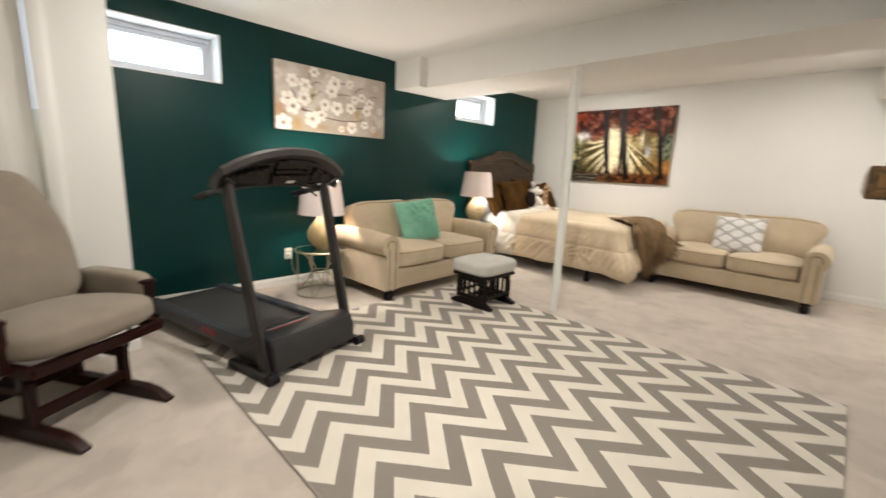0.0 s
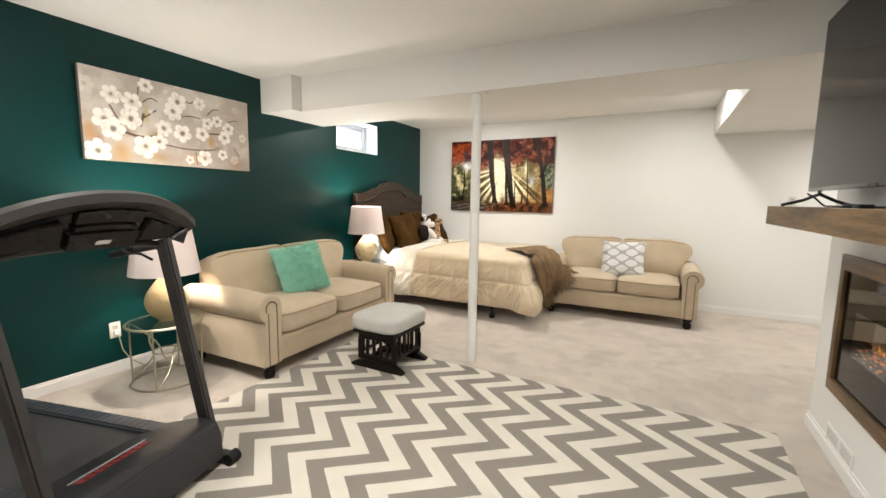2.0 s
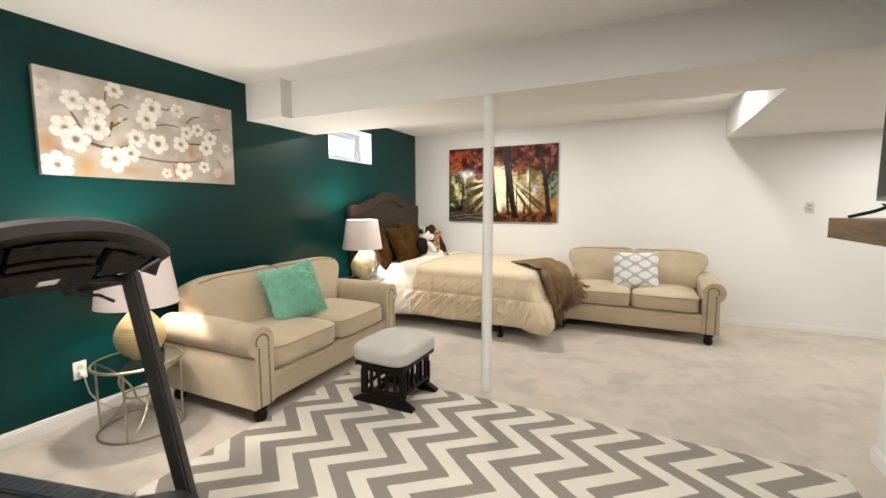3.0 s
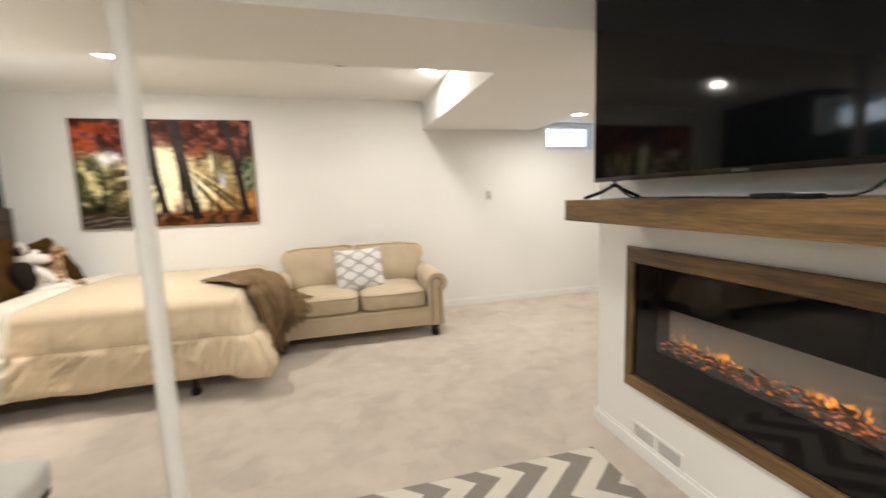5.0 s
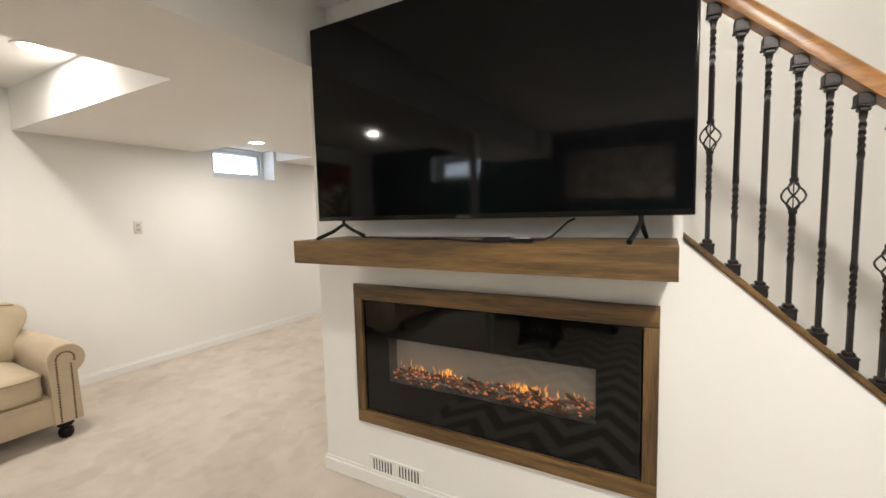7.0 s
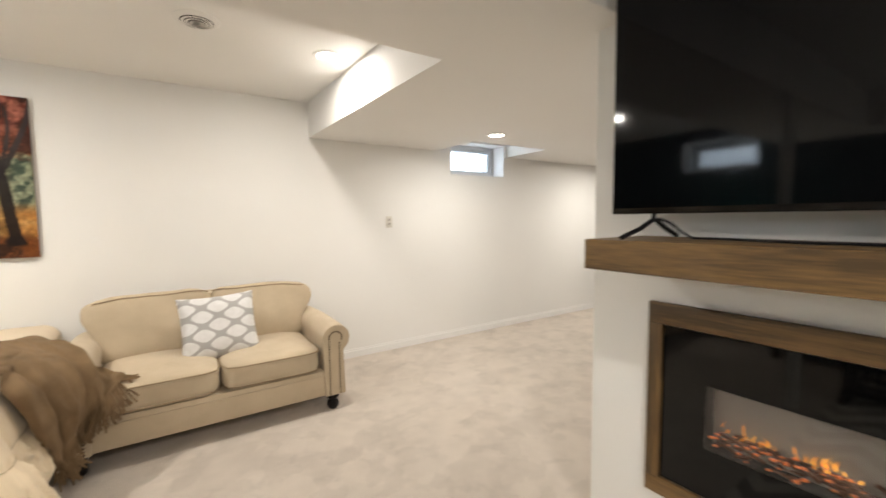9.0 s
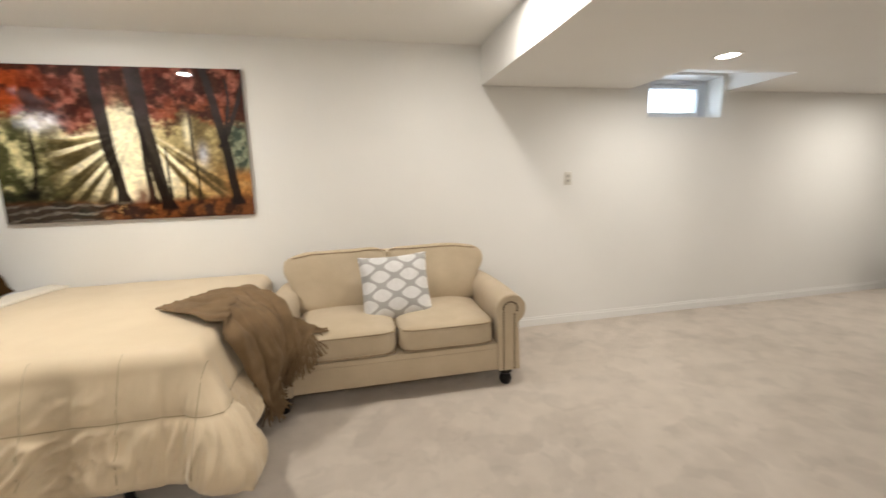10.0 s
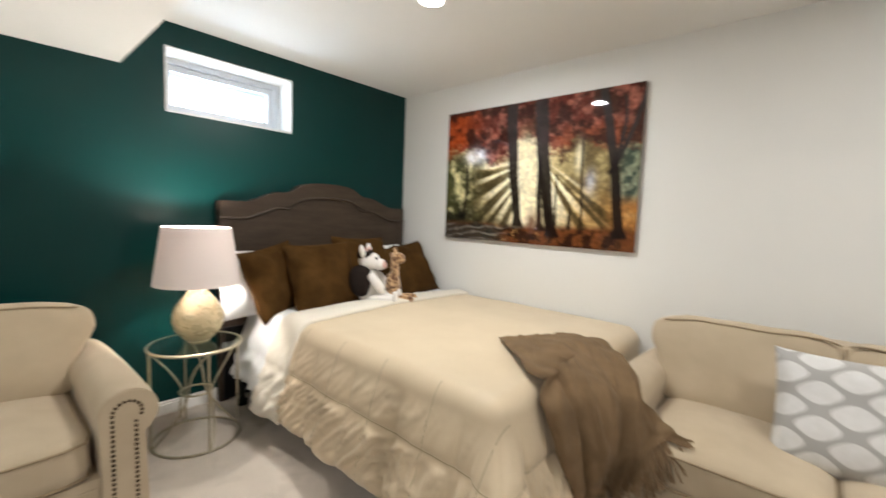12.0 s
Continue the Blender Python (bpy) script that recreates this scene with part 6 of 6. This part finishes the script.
# ---- pictures: flat prints with painted grids of colour ----
def canvas(name, label, w, h, t, nx, ny, paint, rough, coat, edge, m, spec=0.5):
    root = tagged(new(name), label, "picture")
    root.matrix_basis = m
    bm = bmesh.new()
    box(bm, -w / 2, w / 2, -h / 2, h / 2, 0, t - 0.001, 0.002, 1)
    part("stretcher", bm, edge, root)
    xs = np.linspace(-w / 2, w / 2, nx + 1)
    ysv = np.linspace(-h / 2, h / 2, ny + 1)
    gx, gy = np.meshgrid(xs, ysv, indexing="ij")
    verts = np.stack([gx, gy, np.full_like(gx, t)], -1).reshape(-1, 3)
    idx = np.arange((nx + 1) * (ny + 1)).reshape(nx + 1, ny + 1)
    faces = np.stack([idx[:-1, :-1], idx[1:, :-1], idx[1:, 1:], idx[:-1, 1:]], -1).reshape(-1, 4)
    me = bpy.data.meshes.new("print")
    me.from_pydata(verts.tolist(), [], faces.tolist())
    col = paint(gx / w + 0.5, gy / h + 0.5)
    at = me.color_attributes.new("paint", "FLOAT_COLOR", "POINT")
    rgba = np.concatenate([np.clip(col, 0, 1).reshape(-1, 3), np.ones((len(verts), 1))], 1)
    at.data.foreach_set("color", rgba.ravel().tolist())
    mt = bpy.data.materials.new(name + "_print")
    mt.use_nodes = True
    n = mt.node_tree
    b = n.nodes["Principled BSDF"]
    an = n.nodes.new("ShaderNodeAttribute")
    an.attribute_name = "paint"
    link(n, an.outputs["Color"], b.inputs["Base Color"])
    b.inputs["Roughness"].default_value = rough
    b.inputs["Coat Weight"].default_value = coat
    b.inputs["Coat Roughness"].default_value = 0.03
    b.inputs["Specular IOR Level"].default_value = spec
    if not coat:
        nz = n.nodes.new("ShaderNodeTexNoise")
        nz.inputs["Scale"].default_value = 900
        bp2 = n.nodes.new("ShaderNodeBump")
        bp2.inputs["Strength"].default_value, bp2.inputs["Distance"].default_value = 0.4, 0.001
        link(n, nz.outputs[0], bp2.inputs["Height"])
        link(n, bp2.outputs[0], b.inputs["Normal"])
    me.materials.append(mt)
    ob = new("print", me)
    ob.parent = root
    return root


def fbm(x, y, octaves=4, seed=0):
    """Smooth value noise on arrays."""
    out = np.zeros_like(x)
    amp, tot = 1.0, 0.0
    r = np.random.RandomState(seed)
    for o in range(octaves):
        tab = r.rand(64, 64)
        fx, fy = x * 2 ** o, y * 2 ** o
        ix, iy = np.floor(fx).astype(int), np.floor(fy).astype(int)
        ux, uy = fx - ix, fy - iy
        ux, uy = ux * ux * (3 - 2 * ux), uy * uy * (3 - 2 * uy)
        v = (tab[ix % 64, iy % 64] * (1 - ux) + tab[(ix + 1) % 64, iy % 64] * ux) * (1 - uy) + (tab[ix % 64, (iy + 1) % 64] * (1 - ux) + tab[(ix + 1) % 64, (iy + 1) % 64] * ux) * uy
        out += amp * v
        tot += amp
        amp *= 0.55
    return out / tot


def lerp(a, b, k):
    return a + (b - a) * np.clip(k, 0, 1)[..., None]


def step_np(a, b, x):
    k = np.clip((x - a) / (b - a), 0, 1)
    return k * k * (3 - 2 * k)


def paint_forest(u, v):
    """Autumn wood: red canopy, low sun fanning between dark trunks, olive undergrowth, grey stream and russet ground."""
    rgb = np.array
    n1, n2 = fbm(u * 9, v * 7, 5, 1), fbm(u * 26, v * 18, 4, 2)
    leaf, fine_leaf = fbm(u * 60, v * 44, 3, 15), fbm(u * 110, v * 80, 2, 16)
    cream, flat = rgb([0.90, 0.82, 0.58]), np.zeros(u.shape + (3,))
    # hazy gold behind everything
    c = lerp(flat + rgb([0.42, 0.33, 0.15]), rgb([0.20, 0.145, 0.055]), step_np(0.4, 0.65, n1))
    c = lerp(c, rgb([0.46, 0.25, 0.08]), step_np(0.60, 0.78, u) * step_np(0.55, 0.1, v) * (0.4 + 0.6 * n2))
    c = lerp(c, cream, np.exp(-((u - 0.50) / 0.10) ** 2) * step_np(0.84, 0.70, v) * (0.55 + 0.5 * n2))
    # sunbeams: bright and dark bars fanning out of the light behind the middle trunks
    for cx, cy, sgn, bars, lo, hi in ((0.54, 0.60, -1, 24, 0.08, 1.20), (0.55, 0.62, 1, 15, 0.62, 1.40)):
        dx, dy = (u - cx) * 1.5 * sgn, cy - v
        ang, dist = np.arctan2(dy, dx), np.hypot(dx, dy)
        bar = 0.5 + 0.5 * np.sin(ang * bars + 9 * fbm(ang * 4 + 8, dist * 0.6 + 3, 3, 5)) + 0.35 * (n2 - 0.5)
        zone = step_np(lo - 0.08, lo + 0.08, ang) * step_np(hi + 0.1, hi - 0.1, ang) * (dx > 0) * step_np(0.02, 0.14, dist)
        shade = step_np(0.55, 0.9, bar) * zone * step_np(0.10, 0.45, dist)
        c = lerp(c, cream * (1.05 - 0.35 * dist[..., None]), step_np(0.6, 0.2, bar) * zone * step_np(0.62, 0.30, dist))
        c = lerp(c, rgb([0.085, 0.060, 0.020]), shade * 0.85)
    # olive undergrowth with pale sprays down the far edge
    bush = step_np(0.30, 0.10, u + 0.12 * (n1 - 0.5)) * step_np(0.70, 0.58, v)
    olive = lerp(flat + rgb([0.10, 0.105, 0.040]), rgb([0.62, 0.56, 0.30]), step_np(0.42, 0.66, n2 * 0.6 + n1 * 0.4))
    c = lerp(c, olive, bush * 0.9)
    c = lerp(c, rgb([0.022, 0.024, 0.012]), step_np(0.34, 0.16, v + 0.10 * (n1 - 0.5)) * step_np(0.40, 0.15, u) * step_np(0.42, 0.60, n1 + 0.1) * 0.9)
    # blue-green and ochre at the other edge
    c = lerp(c, lerp(flat + rgb([0.07, 0.10, 0.07]), rgb([0.24, 0.26, 0.17]), step_np(0.4, 0.6, n2)), step_np(0.87, 0.95, u) * step_np(0.72, 0.60, v) * step_np(0.25, 0.36, v))
    c = lerp(c, rgb([0.46, 0.19, 0.04]), step_np(0.86, 0.94, u) * step_np(0.36, 0.26, v) * (0.4 + 0.7 * n2))
    c = lerp(c, rgb([0.40, 0.42, 0.50]), np.exp(-((u - 0.805) / 0.022) ** 2 - ((v - 0.43) / 0.07) ** 2) * 0.8)
    # canopy: vivid orange-red in one corner, dusky rose in the middle, dark russet beyond
    edge = 0.70 - 0.07 * step_np(0.55, 0.75, u) + 0.26 * (n1 - 0.5) + 0.10 * (leaf - 0.5) - 0.10 * np.exp(-((u - 0.30) / 0.09) ** 2)
    red = lerp(flat + rgb([0.17, 0.034, 0.022]), rgb([0.36, 0.125, 0.085]), step_np(0.38, 0.66, n2))
    red = lerp(red, rgb([0.50, 0.075, 0.010]), step_np(0.28, 0.10, u + 0.1 * (n1 - 0.5)) * (0.35 + 0.8 * n2))
    red = lerp(red, rgb([0.34, 0.085, 0.030]), step_np(0.58, 0.70, u) * step_np(0.85, 0.70, v) * 0.8)
    red = lerp(red, rgb([0.060, 0.018, 0.012]), step_np(0.44, 0.60, fbm(u * 13, v * 10, 4, 7)) * 0.85)
    c = lerp(c, red, step_np(edge - 0.05, edge + 0.05, v) * (1 - 0.5 * np.exp(-((u - 0.485) / 0.035) ** 2) * step_np(0.92, 0.75, v)))
    # bright sky through the leaves
    c = lerp(c, rgb([0.88, 0.86, 0.92]), np.exp(-((u - 0.185) / 0.055) ** 2 - ((v - 0.645) / 0.055) ** 2) * (0.6 + 0.7 * step_np(0.35, 0.6, n2)))
    c = lerp(c, rgb([0.88, 0.82, 0.58]), np.exp(-((u - 0.75) / 0.018) ** 2 - ((v - 0.58) / 0.09) ** 2) * 0.7)
    # ground and stream
    ground = lerp(lerp(flat + rgb([0.22, 0.070, 0.020]), rgb([0.06, 0.020, 0.008]), step_np(0.42, 0.60, n2)), rgb([0.55, 0.30, 0.10]), step_np(0.56, 0.70, n1) * step_np(0.45, 0.6, leaf))
    c = lerp(c, ground, step_np(0.16, 0.10, v + 0.05 * (n1 - 0.5)))
    band = np.sin((v * 1.3 - 0.22 * u) * 95 + 10 * n1 + 5 * n2)
    bank = step_np(0.145, 0.10, v) * step_np(0.44, 0.30, u)
    c = lerp(c, lerp(flat + rgb([0.06, 0.060, 0.050]), rgb([0.30, 0.29, 0.25]), step_np(0.0, 0.9, band) * (0.1 + n2)), bank * 0.85)
    c = lerp(c, rgb([0.012, 0.010, 0.008]), np.exp(-((u - 0.115) / 0.028) ** 2 - ((v - 0.18) / 0.055) ** 2))
    c = c * (0.62 + 0.76 * leaf[..., None]) * (0.82 + 0.36 * fine_leaf[..., None])
    # trunks: u at the foot and the top, half-widths there, lower and upper end, bow
    for x0, x1, w0, w1, b0, b1, bow in ((0.462, 0.402, 0.019, 0.031, 0.12, 1.02, -0.012), (0.640, 0.556, 0.024, 0.034, 0.06, 1.02, -0.012), (0.575, 0.560, 0.013, 0.010, 0.10, 0.64, 0.0),
                                        (0.935, 0.835, 0.020, 0.017, 0.08, 1.02, 0.012), (0.885, 1.01, 0.012, 0.008, 0.48, 1.02, 0.02), (0.90, 0.925, 0.008, 0.005, 0.55, 0.95, 0.02),
                                        (0.775, 0.760, 0.005, 0.004, 0.14, 0.72, 0.0), (0.125, 0.140, 0.008, 0.005, 0.22, 0.62, 0.01), (0.655, 0.648, 0.006, 0.004, 0.14, 0.5, 0.0), (0.72, 0.722, 0.010, 0.004, 0.12, 0.26, 0.0)):
        q = np.clip((v - b0) / (b1 - b0), 0, 1)
        xc = x0 + (x1 - x0) * q + bow * np.sin(math.pi * q) + 0.0015 * np.sin(v * 17 + x0 * 20)
        half = w0 + (w1 - w0) * q + 0.012 * step_np(b0 + 0.07, b0, v) * (w0 > 0.012) + 0.006 * (fine_leaf - 0.5)
        k = step_np(half + 0.003, half - 0.003, np.abs(u - xc)) * step_np(b0 - 0.02, b0 + 0.01, v) * step_np(b1 + 0.01, b1 - 0.04, v)
        bark = lerp(flat + rgb([0.016, 0.007, 0.005]), rgb([0.075, 0.060, 0.062]), step_np(0.42, 0.70, v) * (0.7 + 0.5 * (n2 - 0.5)))
        c = c * (1 - 0.95 * k[..., None]) + bark * 0.95 * k[..., None]
    c = lerp(c, rgb([0.16, 0.035, 0.012]), np.exp(-((u - 0.535) / 0.035) ** 2 - ((v - 0.16) / 0.07) ** 2) * 0.8)
    # deep shade over the darker half, as in the glossy print
    tone = c.mean(-1, keepdims=True)
    return np.clip(c * (0.45 + 0.75 * np.clip(tone / 0.42, 0, 1)), 0, 1)


def paint_blossom(u, v):
    """White blossom with dark hearts on thin branches over a washed greige ground with ochre stains."""
    aspect = 2.04
    n1, n2 = fbm(u * 8, v * 4, 4, 11), fbm(u * 30, v * 15, 3, 12)
    c = lerp(np.zeros(u.shape + (3,)) + np.array([0.43, 0.375, 0.325]), np.array([0.56, 0.52, 0.47]), step_np(0.40, 0.70, n1))
    c = lerp(c, np.array([0.34, 0.29, 0.23]), step_np(0.35, 0.0, v) * step_np(0.35, 0.6, n1) * 0.8)
    for px, py, sx, sy, col in ((0.17, 0.10, 0.045, 0.15, (0.42, 0.25, 0.08)), (0.03, 0.30, 0.04, 0.12, (0.44, 0.24, 0.09)), (0.31, 0.57, 0.020, 0.10, (0.42, 0.35, 0.10)), (0.36, 0.36, 0.04, 0.05, (0.36, 0.24, 0.10)),
                                (0.71, 0.36, 0.025, 0.09, (0.40, 0.25, 0.07)), (0.76, 0.28, 0.030, 0.035, (0.20, 0.11, 0.06)), (0.58, 0.10, 0.05, 0.06, (0.52, 0.30, 0.18)), (0.90, 0.08, 0.05, 0.07, (0.40, 0.25, 0.13)),
                                (0.20, 0.36, 0.04, 0.06, (0.26, 0.11, 0.05)), (0.38, 0.09, 0.07, 0.05, (0.38, 0.24, 0.12)), (0.07, 0.22, 0.02, 0.06, (0.32, 0.12, 0.06))):
        c = lerp(c, np.array(col), np.exp(-((u - px) / sx) ** 2 - ((v - py) / sy) ** 2) * (0.6 + 0.8 * (n2 - 0.3)))
    for x0, y0, x1, y1, bow, wd in ((0.27, 0.72, 0.28, 0.88, 0.0, 0.004), (0.28, 0.44, 0.30, 0.58, 0.0, 0.008), (0.30, 0.54, 0.37, 0.65, 0.0, 0.005), (0.20, 0.34, 0.38, 0.36, -0.04, 0.009), (0.13, 0.62, 0.17, 0.46, 0.0, 0.005),
                                    (0.41, 0.25, 0.74, 0.26, -0.03, 0.006), (0.51, 0.62, 0.64, 0.65, 0.02, 0.004), (0.69, 0.71, 0.77, 0.81, 0.03, 0.004), (0.55, 0.84, 0.61, 0.87, -0.03, 0.004), (0.30, 0.72, 0.38, 0.76, 0.04, 0.004),
                                    (0.61, 0.03, 0.60, 0.20, 0.0, 0.003), (0.67, 0.46, 0.77, 0.48, 0.0, 0.006), (0.84, 0.66, 0.92, 0.70, 0.02, 0.003), (0.88, 0.30, 0.92, 0.20, 0.0, 0.003)):
        for k in range(60):
            q = k / 59
            d = np.hypot((u - x0 - (x1 - x0) * q) * aspect, v - y0 - (y1 - y0) * q - bow * math.sin(math.pi * q))
            c = lerp(c, np.array([0.11, 0.065, 0.04]), step_np(wd * 2.2, wd * 0.9, d) * 0.85)
    rr = random.Random(21)
    # u, v, radius, strength of each flower
    for px, py, rad, solid in ((0.02, 0.80, 0.10, 0.35), (0.90, 0.85, 0.06, 0.25), (0.88, 0.14, 0.07, 0.35), (0.95, 0.47, 0.065, 0.6), (0.14, 0.74, 0.11, 0.9), (0.24, 0.70, 0.115, 0.95), (0.23, 0.50, 0.125, 0.95),
                               (0.32, 0.92, 0.09, 0.85), (0.10, 0.46, 0.13, 0.95), (0.14, 0.36, 0.13, 1.0), (0.06, 0.10, 0.14, 1.0), (0.41, 0.45, 0.105, 0.9), (0.38, 0.28, 0.10, 0.95), (0.30, 0.20, 0.14, 1.0),
                               (0.47, 0.68, 0.12, 0.95), (0.50, 0.81, 0.12, 0.95), (0.52, 0.42, 0.12, 1.0), (0.64, 0.84, 0.085, 0.9), (0.65, 0.45, 0.10, 0.9), (0.69, 0.60, 0.085, 0.85), (0.76, 0.65, 0.085, 0.85),
                               (0.84, 0.57, 0.095, 0.85), (0.81, 0.44, 0.10, 0.9), (0.66, 0.13, 0.11, 0.95), (0.79, 0.20, 0.08, 0.9), (0.56, 0.09, 0.065, 0.8), (0.34, 0.62, 0.03, 0.7), (0.43, 0.90, 0.03, 0.5), (0.62, 0.32, 0.025, 0.8)):
        ph, petals = rr.uniform(0, 6.28), rr.choice((2.5, 2.5, 3.0))
        dx, dy = (u - px) * aspect, v - py
        d, a = np.hypot(dx, dy), np.arctan2(dy, dx)
        fold = np.abs(np.cos((a + ph) * petals))
        lobe = rad * (0.70 + 0.34 * fold ** 0.6) * (1 + 0.10 * (n2 - 0.5))
        k = step_np(lobe, lobe - 0.014, d) * solid
        pet = lerp(np.zeros(u.shape + (3,)) + np.array([0.86, 0.83, 0.78]), np.array([0.55, 0.50, 0.45]), 0.55 * step_np(0.5, 0.75, n2) + 0.55 * step_np(0.30, 0.0, fold) * step_np(rad * 0.2, rad * 0.7, d))
        c = c * (1 - k[..., None]) + pet * k[..., None]
        c = lerp(c, np.array([0.55, 0.45, 0.33]), step_np(rad * 0.48, rad * 0.25, d) * 0.55 * solid)
        c = lerp(c, np.array([0.14, 0.11, 0.10]), step_np(rad * 0.30, rad * 0.10, d + 0.03 * (n2 - 0.5)) * 0.85 * solid)
    return np.clip(c * (0.9 + 0.2 * n2[..., None]), 0, 1)


DARK_EDGE = material("print_edge", (0.10, 0.05, 0.03), (0.06, 0.03, 0.02), rough=0.5, scale=10)
CANVAS_EDGE = material("canvas_edge", (0.36, 0.31, 0.26), (0.30, 0.26, 0.21), rough=0.9, scale=10)
canvas("forest_picture", "large glossy print of an autumn forest hung on the white wall", 1.577, 1.046, 0.022, 420, 280, paint_forest, 0.6, 0.45, DARK_EDGE,
       Matrix.Translation((-2.62, NY - 0.008, 1.667)) @ pose(0, 0, 0, 90, 0, 0), 0.05)
canvas("blossom_picture", "wide canvas of white blossom branches hung on the green wall", 1.26, 0.618, 0.035, 300, 150, paint_blossom, 0.8, 0.0, CANVAS_EDGE,
       Matrix.Translation((WX + 0.006, 2.562, 1.855)) @ pose(0, 0, 0, 90, 0, 90))


# ---- outlets, switch, cords ----
# white plates with their grey shading put into the colour, sockets darker still
PLATE = material("greyed_plate", (0.66, 0.63, 0.57), (0.62, 0.59, 0.53), rough=0.35, scale=10, fine=100, bump=0.0)
SOCKET = material("greyed_socket", (0.50, 0.47, 0.42), (0.46, 0.43, 0.38), rough=0.4, scale=10, fine=100, bump=0.0)
def wall_plate(name, label, m, kind_of):
    root = tagged(new(name), label, "wall plate")
    root.matrix_basis = m
    bm = bmesh.new()
    box(bm, -0.036, 0.036, -0.058, 0.058, 0, 0.006, 0.003, 2)
    part("plate", bm, PLATE, root)
    for s in (-1, 1):
        bm = bmesh.new()
        box(bm, -0.017, 0.017, s * 0.022 - 0.014, s * 0.022 + 0.014, 0.0055, 0.0085, 0.002, 1)
        sock = part("socket", bm, SOCKET, root)
        bm = bmesh.new()
        for q in (-0.007, 0.007):
            box(bm, q - 0.0012, q + 0.0012, s * 0.022 - 0.003, s * 0.022 + 0.007, 0.0086, 0.0090)
        part("slot", bm, DARK_GAP, sock, smooth=0)
    return root


wall_plate("outlet", "white double power outlet on the green wall", Matrix.Translation((WX + 0.0005, 2.037, 0.322)) @ pose(0, 0, 0, 90, 0, 90), 0)
wall_plate("wall_outlet_high", "white wall plate on the white wall at switch height", Matrix.Translation((0.795, NY - 0.0005, 1.345)) @ pose(0, 0, 0, 90, 0, 0), 0)
cord = thing("lamp_cord", "thin pale lamp cord from the outlet to the floor", "cord", (0, 0, 0))
bm = bmesh.new()
tube(bm, [(-3.985, 2.037, 0.30), (-3.965, 2.045, 0.27), (-3.96, 2.06, 0.17), (-3.95, 2.10, 0.09), (-3.90, 2.16, 0.03), (-3.82, 2.2, 0.008), (-3.76, 2.22, 0.006)], 0.004, 6)
part("wire", bm, material("cord_clear", (0.55, 0.5, 0.4), rough=0.4, bump=0), cord)
bm = bmesh.new()
box(bm, -3.992, -3.968, 2.022, 2.052, 0.288, 0.322, 0.004, 1)
part("plug", bm, WHITE_PLASTIC, cord)

# ---- far room: a low grey upholstered box seat in the corner ----
seat = thing("storage_ottoman", "low weathered grey round-cornered storage ottoman in the far corner", "ottoman", (4.72, 5.88, 0), 20)
GREY_WEAVE = material("grey_weave", (0.27, 0.245, 0.22), (0.19, 0.17, 0.15), rough=0.9, scale=12, fine=150, bump=0.5, depth=0.004)
bm = bmesh.new()
blob(bm, (0, 0, 0.20), (0.66, 0.52, 0.28), 8, 6)
part("body", bm, GREY_WEAVE, seat)
bm = bmesh.new()
blob(bm, (0, 0, 0.37), (0.68, 0.54, 0.10), 7, 6, crown=0.01)
part("lid", bm, GREY_WEAVE, seat)
bm = bmesh.new()
box(bm, -0.30, 0.30, -0.23, 0.23, 0.0, 0.07, 0.01, 1)
part("plinth", bm, DARK_FOOT, seat)
